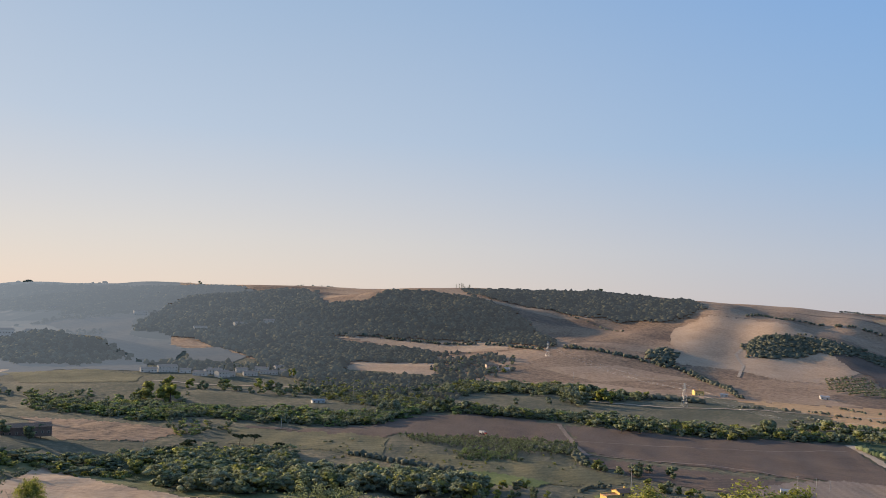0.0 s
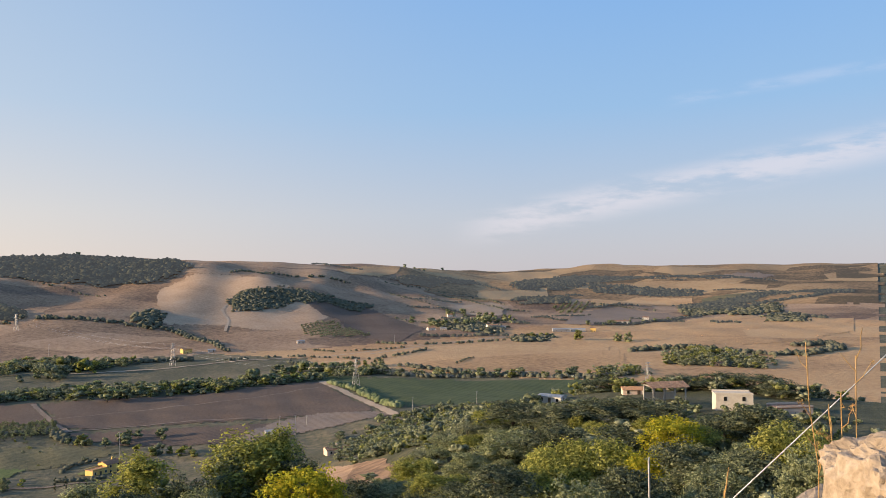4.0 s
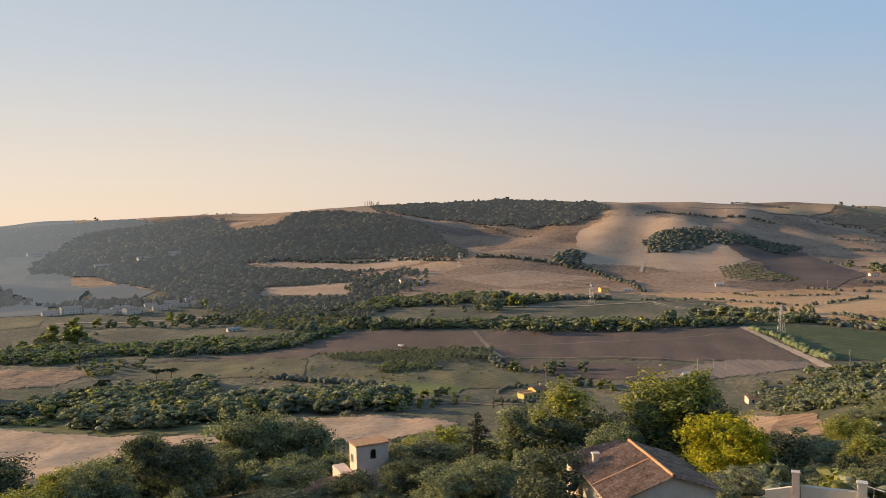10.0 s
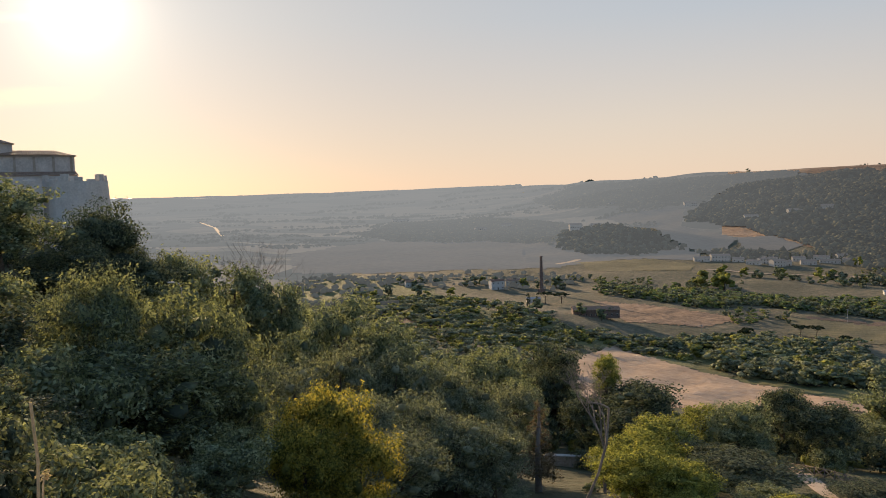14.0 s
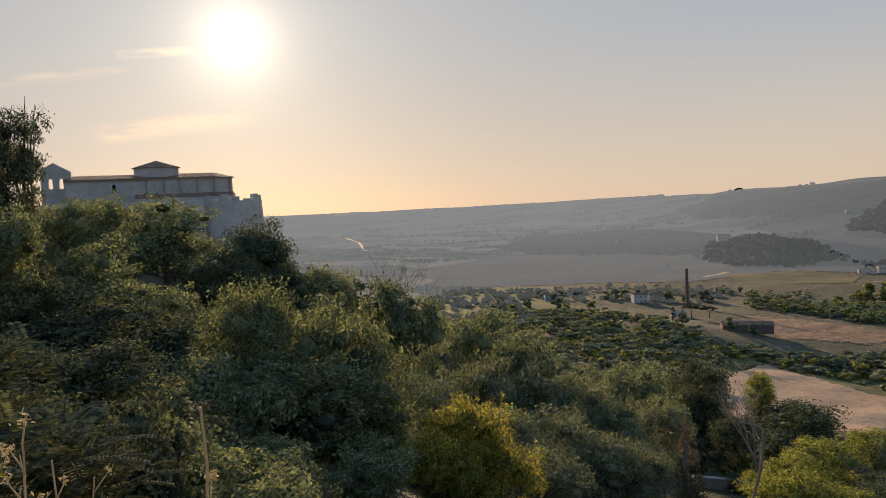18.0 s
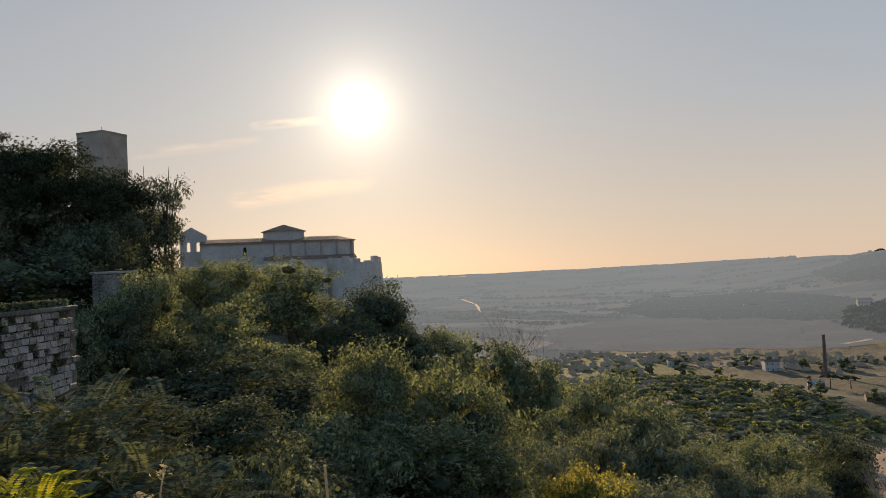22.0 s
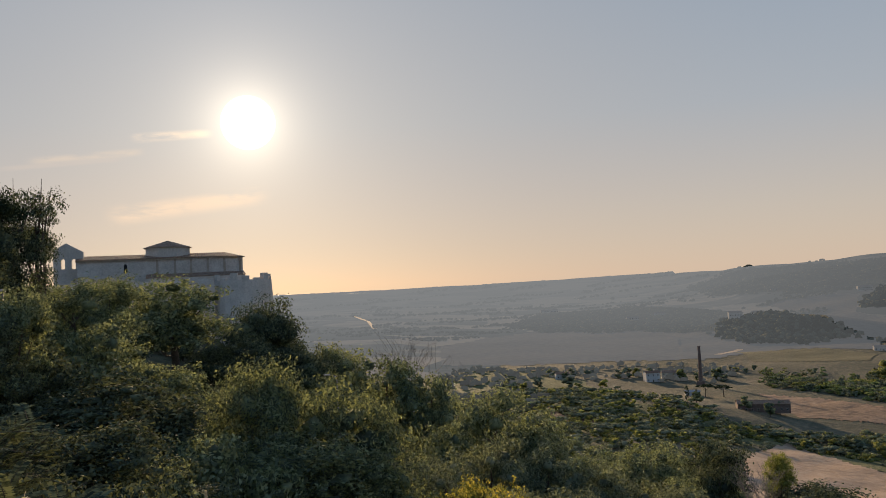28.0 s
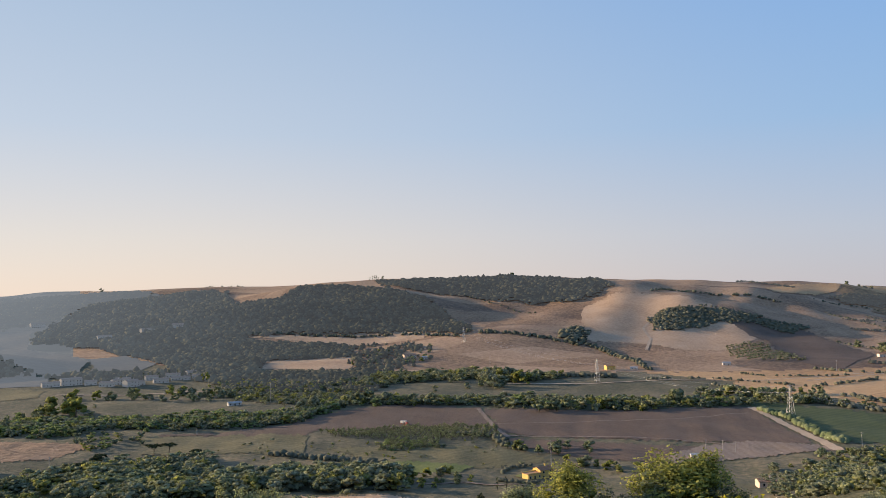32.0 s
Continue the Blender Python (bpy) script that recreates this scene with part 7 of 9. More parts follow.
# the church on the cliff, built round a point of its nave; x runs along the nave, -y looks at the valley
def church(az, r):
    root = new("church")
    root.matrix_basis = Matrix.Translation((*plan(az, r), 0.0)) @ Matrix.Rotation(radians(az), 4, "Z")
    tagged(root, "old stone hilltop church with low octagonal dome and bell gable", "church")
    part("nave_wall", merge(box(34.5, 11, 16.5, -1.4, 6, -8.6)), PALE_STONE, root)
    for s, y in ((0, 0.0), (180, 0.0)):
        b = tiled_slope(31.4, 6.0, 1.1, 0.4)
        bmesh.ops.transform(b, matrix=Matrix.Translation((-3.2, 6, 9.1)) @ Matrix.Rotation(radians(s), 4, "Z"), verts=b.verts)
        part("nave_roof", b, TILE_OLD, root)
    hip = bmesh.new()
    ring = [hip.verts.new(c) for c in ((12.3, -0.1, 7.95), (16.4, -0.1, 7.75), (16.4, 12.1, 7.75), (12.3, 12.1, 7.95), (12.3, 6, 9.15))]
    for face in ((0, 1, 4), (1, 2, 4), (2, 3, 4), (0, 4, 3), (3, 2, 1, 0)):
        hip.faces.new([ring[c] for c in face])
    part("hip_roof", hip, TILE_OLD, root)
    part("aisle_wall", merge(box(20.5, 5, 12, 5.6, -1.8, -8.4)), PALE_STONE, root)
    b = tiled_slope(20.9, 5.3, 0.9, 0.4)
    bmesh.ops.transform(b, matrix=Matrix.Translation((5.6, 0.9, 4.5)), verts=b.verts)
    part("aisle_roof", b, TILE_OLD, root)
    bm = bmesh.new()
    bmesh.ops.create_cone(bm, cap_ends=True, segments=8, radius1=5.1, radius2=5.1, depth=3.6, matrix=Matrix.Translation((-0.2, 6, 8.7)) @ Matrix.Rotation(radians(22.5), 4, "Z"))
    part("drum", bm, PALE_STONE, root)
    bm = bmesh.new()
    bmesh.ops.create_cone(bm, cap_ends=True, segments=8, radius1=5.6, radius2=0.15, depth=1.7, matrix=Matrix.Translation((-0.2, 6, 11.3)) @ Matrix.Rotation(radians(22.5), 4, "Z"))
    part("dome_roof", bm, TILE_OLD, root, "low tiled octagonal dome")
    b = wall_with(6.0, 6.6, 1.2, [(-1.1, 3.6, 0.8, 2.2, 1), (1.0, 3.6, 0.8, 2.2, 1)])
    top = outline([(-3.0, 6.6), (3.0, 6.6), (3.0, 7.2), (-0.4, 9.2), (-3.0, 7.7)], 1.2)
    bm = merge(b, top)
    bmesh.ops.transform(bm, matrix=Matrix.Translation((-20.5, 3, 2.8)), verts=bm.verts)
    part("bell_gable", bm, PALE_STONE, root, "stone bell gable with arched openings")
    part("bell_gable_base", box(6.4, 3.0, 12, -20.5, 4.0, -9.2), PALE_STONE, root)
    for x in (-2.5, 1.2, 4.6, 8.2, 11.8, 15.2):
        part("pilaster", box(0.5, 0.3, 9.4, x, 0.4, -1.6), LIMESTONE, root)
    part("cornice", box(34.9, 0.35, 0.3, -1.4, 0.35, 7.6), LIMESTONE, root)
    part("apse_wall", merge(box(9, 8, 13.6, 11.2, 7, -8.0)), PALE_STONE, root)
    for x in (-9, -0.4, 4.5, 9.8, 13.5):
        window_parts(root, x, -4.32 if x > -4 else 0.48, 0.6 if x > -4 else 5.0, 0.7, 1.9, 0, True)
    for x, w in ((-13, 1.2), (-3.5, 1.0), (8.6, 1.6), (15.2, 1.2)):
        part("buttress", box(w, 1.2, 9.5, x, -4.7 if x > -5 else 0.0, -8.4, 0.1), PALE_STONE, root)
    return root


def ramparts(az, r):
    """The walls on the cliff under the church, with a rounded bastion at their end."""
    root = new("rampart")
    root.matrix_basis = Matrix.Translation((*plan(az, r), 0.0)) @ Matrix.Rotation(radians(az), 4, "Z")
    tagged(root, "weathered stone rampart with a rounded bastion and broken merlons", "wall")
    part("curtain_wall", merge(box(32, 1.5, 14, -7, -7.5, -11.5), box(30, 0.5, 0.35, -7, -7.6, 2.5)), PALE_STONE, root)
    bm = bmesh.new()
    bmesh.ops.create_cone(bm, cap_ends=True, segments=28, radius1=7.4, radius2=6.4, depth=17, matrix=Matrix.Translation((15.3, -3.0, -6.2)))
    part("bastion", bm, PALE_STONE, root)
    for i in range(9):
        a = radians(-160 + i * 24)
        hgt = (1.3, 0.5, 1.5, 0.9, 0.4, 1.4, 0.7, 1.2, 1.5)[i]
        part("merlon", box(1.6, 0.7, hgt, 15.3 + 5.9 * math.cos(a), -3.0 + 5.9 * math.sin(a), 2.28, 0.06, math.degrees(a) + 90), PALE_STONE, root)
    for x in (-18, -10, -1, 6):
        part("buttress", box(2.0, 1.6, 12, x, -8.6, -12, 0.15), PALE_STONE, root)
    return root


def tower(az, r):
    root = new("tower")
    root.matrix_basis = Matrix.Translation((*plan(az, r), 0.0)) @ Matrix.Rotation(radians(az + 47), 4, "Z")
    tagged(root, "tall plain square medieval stone tower behind the pines", "tower")
    bm = bmesh.new()
    bmesh.ops.create_cone(bm, cap_ends=True, segments=4, radius1=5.5, radius2=5.25, depth=42, matrix=Matrix.Translation((0, 0, 12.7)) @ Matrix.Rotation(radians(45), 4, "Z"))
    part("shaft", bm, LIMESTONE, root)
    part("parapet", merge(box(7.55, 0.5, 0.55, 0, -3.5, 33.6), box(7.55, 0.5, 0.55, 0, 3.5, 33.6), box(0.5, 6.4, 0.55, -3.5, 0, 33.6), box(0.5, 6.4, 0.55, 3.5, 0, 33.6)), LIMESTONE, root)
    for i in range(6):
        part("putlog_hole", box(0.25, 0.1, 0.25, -2.2 + (i % 3) * 2.1, -3.76, 22 + (i // 3) * 6), OPENING, root)
    for i in range(6):
        part("putlog_hole", box(0.1, 0.25, 0.25, -3.76, -2.2 + (i % 3) * 2.1, 22 + (i // 3) * 6), OPENING, root)
    part("mast", box(0.08, 0.08, 2.2, 0, 0, 33.6), STEEL, root)
    return root


church(69.0, 182)
ramparts(69.0, 182)
tower(81.0, 192)

# the small block house with the arched window
def arch_house(az, r):
    root = new("house")
    at = ground(az, r)
    root.matrix_basis = Matrix.Translation((at.x, at.y, -29.2)) @ Matrix.Rotation(radians(az + 20), 4, "Z")
    tagged(root, "pink plastered block house with flat terracotta roof and arched window", "house")
    part("tower_wall", wall_with(4.4, 4.6, 0.3, [(0.1, 2.75, 0.8, 1.25, 1)], -4.6), PLASTER_PINK, root)
    part("side_wall", merge(box(0.3, 2.2, 4.6, -2.05, 1.4, -4.6), box(0.3, 2.2, 4.6, 2.05, 1.4, -4.6), box(4.4, 0.3, 4.6, 0, 2.6, -4.6)), PLASTER_PINK, root)
    part("room_floor", box(3.8, 2.2, 0.2, 0, 1.4, -4.6), OPENING, root)
    part("roof", merge(box(4.7, 3.0, 0.18, 0, 1.3, 0)), TILE_RIDGE, root, "flat terracotta roof")
    window_parts(root, -1.6, -2.2, -2.2, 0.5, 0.9, -90)
    part("lower_block", merge(box(5.4, 5.0, 7.0, 0.4, 2.2, -11.6)), PLASTER_PINK, root)
    part("stair_wall", outline([(2.6, -4.6), (2.6, -8), (-3.6, -8), (-3.6, -3.6), (-2.6, -3.0), (-1.0, -5.2)], 0.35, -1.6), PLASTER_PINK, root)
    part("left_block", box(1.6, 4.0, 8.0, -3.1, 3.0, -11.4), PLASTER_PINK, root)
    b = tiled_slope(5.2, 3.4, 1.0)
    bmesh.ops.transform(b, matrix=Matrix.Translation((-6.2, 3.0, -4.3)), verts=b.verts)
    part("wing_roof", b, TILE, root, "low red tiled wing roof")
    part("wing_wall", box(4.8, 3.4, 7.0, -6.2, 1.6, -12.2), PLASTER_PINK, root)
    part("chimney", merge(box(0.6, 0.6, 1.4, -7.6, 2.2, -4.8), box(0.8, 0.8, 0.12, -7.6, 2.2, -3.4)), PLASTER, root)
    b = tiled_slope(3.4, 2.2, 0.8)
    bmesh.ops.transform(b, matrix=Matrix.Translation((1.4, -0.4, -4.7)), verts=b.verts)
    part("porch_roof", b, TILE, root)
    return root


arch_house(-1.0, 100)


def tile_house(x, y):
    """The long low house whose tiled roof is looked down on."""
    root = new("house")
    root.matrix_basis = Matrix.Translation((x, y, -19.9)) @ Matrix.Rotation(radians(90), 4, "Z")
    tagged(root, "low plastered house with a wide old tiled roof", "house")
    for s, run, dropped in ((0, 3.9, 1.35), (180, 5.0, 1.9)):
        b = tiled_slope(9.6, run, dropped, 0.22)
        bmesh.ops.transform(b, matrix=Matrix.Rotation(radians(s), 4, "Z"), verts=b.verts)
        part("roof_slope", b, TILE_OLD, root)
    v, f = tube([(-4.8, 0, 0.06), (0, 0, 0.08), (4.8, 0, 0.06)], [0.13, 0.13, 0.13], 8)
    mesh_object("ridge", v, f, TILE_RIDGE, root, True)
    v, f = tube([(-0.4, 0.1, 0.05), (-0.4, 2.5, -0.92), (-0.4, 5.0, -1.86)], [0.1, 0.1, 0.1], 6)
    mesh_object("roof_seam", v, f, TILE_RIDGE, root, True)
    part("wall", box(8.8, 8.0, 6.0, 0, 0.55, -8.0), PLASTER, root)
    for x in (-4.4, 4.1):
        b = outline([(-3.5, -2.0), (4.6, -2.0), (4.6, -1.78), (0, -0.12), (-3.5, -1.3)], 0.3)
        bmesh.ops.transform(b, matrix=Matrix.Translation((x + 0.3, 0, 0)) @ Matrix.Rotation(radians(90), 4, "Z"), verts=b.verts)
        part("gable", b, PLASTER, root)
    window_parts(root, -1.2, -4.42, -5.0, 0.8, 1.1, -90)
    window_parts(root, 2.0, -4.42, -5.0, 0.8, 1.1, -90)
    part("rear_wing", merge(box(3.6, 5.0, 5.6, 5.6, 2.4, -7.6)), PLASTER_PINK, root)
    b = tiled_slope(4.0, 5.4, 1.0, 0.22)
    bmesh.ops.transform(b, matrix=Matrix.Translation((5.6, 0.0, -0.75)) @ Matrix.Rotation(radians(180), 4, "Z"), verts=b.verts)
    part("roof_slope", b, TILE_OLD, root)
    part("chimney", merge(box(0.5, 0.5, 1.0, 3.6, 3.4, -1.6), box(0.65, 0.65, 0.1, 3.6, 3.4, -0.6)), PLASTER_PINK, root)
    return root


tile_house(23.5, 60.2)


def arcade(az, r):
    """The roofless terrace with arches below the viewpoint."""
    root = new("terrace_arcade")
    x, y = plan(az, r)
    root.matrix_basis = Matrix.Translation((x, y, -18.7)) @ Matrix.Rotation(radians(az + 4), 4, "Z") @ Matrix.Scale(0.78, 4)
    tagged(root, "unfinished pale terrace with arches and a square pillar", "arcade")
    part("arch_wall", wall_with(5.0, 7.0, 0.4, [(0.9, 3.6, 1.5, 2.6, 1)], -7.4), PLASTER, root)
    b = wall_with(7.0, 7.0, 0.4, [(-1.2, 3.2, 1.6, 2.6, 1), (1.8, 3.2, 1.6, 2.6, 1)], -7.8)
    bmesh.ops.transform(b, matrix=Matrix.Translation((2.4, 0, 0)) @ Matrix.Rotation(radians(-58), 4, "Z") @ Matrix.Translation((3.5, 0, 0)), verts=b.verts)
    part("side_arch_wall", b, PLASTER, root)
    part("pillar", merge(box(0.6, 0.6, 8.0, -2.9, 0.2, -7.3), box(0.75, 0.75, 0.12, -2.9, 0.2, 0.7)), PLASTER_PINK, root)
    part("corner_post", merge(box(0.7, 0.7, 7.9, 2.3, 0.2, -7.6), box(0.85, 0.85, 0.15, 2.3, 0.2, 0.3)), PLASTER, root)
    part("floor_slab", box(6.5, 5.0, 0.25, 0.5, -2.6, -6.8), CONCRETE, root)
    b = outline([(-5.4, -7.0), (-2.6, -7.0), (-2.6, -0.4), (-5.4, -1.1)], 0.35)
    part("low_wall", b, PLASTER, root)
    for i in range(5):
        v, f = tube([(3.0 + i * 1.1, -1.5 - i * 0.9, -0.7), (3.0 + i * 1.1, -1.5 - i * 0.9, 0.5)], [0.03, 0.03], 5)
        mesh_object("railing_post", v, f, STEEL, root)
    v, f = tube([(2.6, -1.0, 0.5), (7.6, -5.3, 0.45)], [0.03, 0.03], 5)
    mesh_object("railing", v, f, STEEL, root)
    return root


arcade(-33.2, 58)

# the yellow house in the valley with its lawn
house("bright yellow two-storey house with red tiled roof", -13.4, 466, 9.0, 8.0, 5.6, 35, PLASTER_YELLOW, TILE, 4, 2, name="house")
house("yellow terrace wing with a flat balustraded roof", -12.6, 459, 9.5, 6.5, 3.2, 35, PLASTER_YELLOW, TILE_RIDGE, 3, 1, True, name="house")
# houses on the shoulder of the hill
house("pale cream two-storey stone house with flat top", -56.9, 268, 11.4, 6.4, 5.8, 12, PLASTER, PLASTER, 4, 2, True, name="house")
house("low ochre walled yard building beside the cream house", -60.5, 272, 12, 6.5, 3.0, 30, PLASTER_PINK, TILE, 2, 1, True, name="outbuilding")
house("long white shed with pale sheet roof among trees", -44.5, 318, 10, 5.5, 2.8, -25, WHITEWASH, SHEET, 3, 1, name="shed", chimney=False, pitch=0.2)
house("rusty red roofed sheds among trees", -50.2, 312, 8, 5, 2.4, 10, PLASTER_PINK, TILE_RIDGE, 2, 1, name="shed", chimney=False)


def open_barn(az, r):
    root = new("open_barn")
    root.matrix_basis = Matrix.Translation(ground(az, r)) @ Matrix.Rotation(radians(az + 25), 4, "Z")
    tagged(root, "open-sided barn on tall concrete posts with a tiled roof", "barn")
    for x in (-6, -2, 2, 6):
        for y in (-4, 4):
            part("post", box(0.45, 0.45, 6.2, x, y, -0.6), CONCRETE, root)
    for s in (0, 180):
        b = tiled_slope(14.5, 5.2, 1.5, 0.5)
        bmesh.ops.transform(b, matrix=Matrix.Translation((0, 0, 7.1)) @ Matrix.Rotation(radians(s), 4, "Z"), verts=b.verts)
        part("roof_slope", b, TILE_OLD, root)
    for x in (-6, -2, 2, 6):
        part("truss", box(0.25, 9.0, 0.3, x, 0, 5.45), CONCRETE, root)
    part("back_wall", box(12, 0.3, 3.0, 0, 4.0, -0.3), PLASTER, root)
    return root


open_barn(-52.4, 290)
# the ruined factory, its chimney and the houses round it
house("long ruined factory building with dark window openings", 27.8, 585, 34, 12, 6.5, 8, BRICK, TILE_OLD, 9, 1, name="factory", chimney=False, door=False)


def tall_chimney(az, r):
    root = new("factory_chimney")
    root.matrix_basis = Matrix.Translation(ground(az, r, -1))
    tagged(root, "tall round sooty brick factory chimney", "chimney")
    bm = bmesh.new()
    bmesh.ops.create_cone(bm, cap_ends=True, segments=16, radius1=2.0, radius2=1.25, depth=34, matrix=Matrix.Translation((0, 0, 20)))
    part("shaft", bm, BRICK, root)
    part("plinth", merge(box(5.5, 5.5, 4.5, 0, 0, 0, 0.2)), BRICK, root)
    bm = bmesh.new()
    bmesh.ops.create_cone(bm, cap_ends=True, segments=16, radius1=1.5, radius2=1.5, depth=1.0, matrix=Matrix.Translation((0, 0, 36.6)))
    part("rim", bm, BRICK, root)
    return root


tall_chimney(31.7, 770)
for az, r, w, d, h, turn, wall, roof, st in (
        (35.0, 790, 14, 9, 9, 20, WHITEWASH, TILE, 2), (33.6, 810, 18, 10, 7, -15, PLASTER, TILE_OLD, 2), (41.3, 815, 14, 9, 6, 10, WHITEWASH, TILE, 1), (32.3, 690, 12, 7, 4, 5, WHITEWASH, SHEET, 1),
        (29.2, 1335, 20, 14, 15, 10, PLASTER, TILE, 2), (27.7, 1345, 18, 11, 8, -20, PLASTER, TILE_OLD, 2), (36.1, 1760, 26, 14, 8, 15, WHITEWASH, TILE, 2), (34.2, 1860, 24, 14, 8, -10, PLASTER, TILE, 1),
        (21.2, 1970, 30, 15, 10, 15, PLASTER_PINK, TILE_RIDGE, 2), (17.2, 1640, 26, 14, 9, 10, PLASTER, TILE_OLD, 2), (14.5, 1680, 26, 14, 8, 20, PLASTER, TILE_OLD, 2), (12.5, 1690, 22, 14, 8, -10, PLASTER, TILE_OLD, 2),
        (19.2, 1085, 24, 12, 8, 15, WHITEWASH, TILE, 2), (17.0, 1035, 16, 10, 5, -20, PLASTER, TILE, 1), (15.5, 1028, 16, 12, 7, 30, WHITEWASH, TILE, 2), (14.9, 1040, 11, 8, 5, 0, WHITEWASH, SHEET, 1), (13.6, 1056, 18, 9, 5, 10, PLASTER, TILE, 1),
        (12.8, 1110, 18, 9, 5, -10, SHEET, SHEET, 1), (18.0, 1075, 14, 9, 5, 5, PLASTER, TILE_OLD, 1), (16.4, 1055, 12, 8, 6, 25, PLASTER_PINK, TILE, 2), (16.0, 1085, 18, 9, 5, -15, PLASTER, TILE_OLD, 1), (14.2, 1090, 16, 9, 5, 15, WHITEWASH, TILE, 1), (12.3, 1080, 24, 8, 4, 5, PLASTER, TILE_OLD, 1), (11.2, 1095, 12, 8, 5, -20, PLASTER, TILE, 1), (20.4, 1075, 20, 10, 5, 10, PLASTER, TILE_OLD, 1), (11.6, 1140, 14, 9, 5, 20, PLASTER_PINK, TILE, 1), (8.7, 806, 13, 6, 3, 15, WHITEWASH, SHEET, 1), (-18.3, 1112, 13, 9, 6, 25, PLASTER_YELLOW, TILE_RIDGE, 1),
        (-20.0, 1120, 10, 6, 3, 0, WHITEWASH, SHEET, 1), (-3.8, 1230, 20, 10, 6, 20, PLASTER_PINK, TILE, 2), (-5.0, 1215, 12, 8, 4, 0, PLASTER, SHEET, 1), (-14.5, 1050, 8, 5, 3, 20, WHITEWASH, SHEET, 1), (-13.2, 1055, 9, 5, 3, -20, WHITEWASH, SHEET, 1),
        (-26.2, 1180, 11, 7, 4, 10, WHITEWASH, SHEET, 1), (-37.2, 1650, 18, 10, 6, 15, WHITEWASH, TILE, 2), (-38.8, 1640, 12, 8, 5, -10, PLASTER, TILE, 1), (-35.7, 1425, 15, 9, 5, 25, WHITEWASH, TILE, 1), (-36.6, 1420, 12, 8, 4, 0, PLASTER, SHEET, 1),
        (-40.2, 1425, 20, 11, 7, 20, PLASTER, TILE, 2), (-41.0, 1430, 10, 7, 4, -15, WHITEWASH, SHEET, 1), (-45.2, 1380, 30, 10, 5, 10, SHEET, SHEET, 1), (-46.4, 1395, 26, 10, 5, 5, WHITEWASH, SHEET, 1), (-47.5, 1400, 9, 8, 7, 0, PLASTER_YELLOW, TILE, 1),
        (-49.4, 1535, 34, 12, 6, 8, WHITEWASH, TILE, 1), (-51.2, 1620, 12, 10, 9, 0, WHITEWASH, TILE, 2), (-56.0, 915, 16, 9, 4, 20, PLASTER_PINK, TILE_OLD, 1), (-28.5, 420, 9, 6, 3.2, 20, PLASTER_PINK, TILE_OLD, 1), (-24.1, 533, 8, 5, 3, 10, WHITEWASH, SHEET, 1),
        (26.0, 2050, 60, 10, 5, 5, WHITEWASH, SHEET, 1), (22.6, 2010, 50, 9, 5, 5, WHITEWASH, SHEET, 1), (42.0, 2300, 50, 14, 7, 10, WHITEWASH, SHEET, 1), (30.5, 2500, 40, 12, 7, 0, PLASTER, TILE, 1)):
    tint = {WHITEWASH: "whitewashed", PLASTER: "pale plastered", PLASTER_PINK: "pinkish plastered", PLASTER_YELLOW: "ochre yellow", SHEET: "grey sheet-clad"}[wall]
    top = {TILE: "red tiled roof", TILE_OLD: "old brown tiled roof", TILE_RIDGE: "orange tiled roof", SHEET: "pale sheet roof"}[roof]
    # distant houses on the sunward side swap to the materials with painted haze
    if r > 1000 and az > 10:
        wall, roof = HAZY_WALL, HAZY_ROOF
    house(f"{tint} {'two-storey' if st == 2 else 'low'} farm building with a {top}", az, r, w, d, h, turn, wall, roof, max(2, int(w / 4)) * st, st, name="farmhouse" if roof != SHEET else "shed", chimney=r < 1200 and roof != SHEET)

# the broken white wall on the spur
def broken_wall(az, r):
    root = new("ruined_wall")
    root.matrix_basis = Matrix.Translation(ground(az, r, -0.2)) @ Matrix.Rotation(radians(az - 10), 4, "Z")
    tagged(root, "broken low whitewashed wall on the brushy spur", "wall")
    for i in range(6):
        part("wall_piece", box(2.6, 0.5, (2.4, 1.6, 2.2, 1.4, 2.0, 2.3)[i], -7 + i * 2.8, 0, 0, 0.05), WHITEWASH, root)
    part("base_wall", box(17.5, 0.6, 1.2, 0, 0.1, -0.3), WHITEWASH, root)


broken_wall(40.5, 462)

# ---- the old walls and plants close to the viewpoint ----
def spot(az, r, z):
    x, y = plan(az, r)
    return Vector((x, y, z))


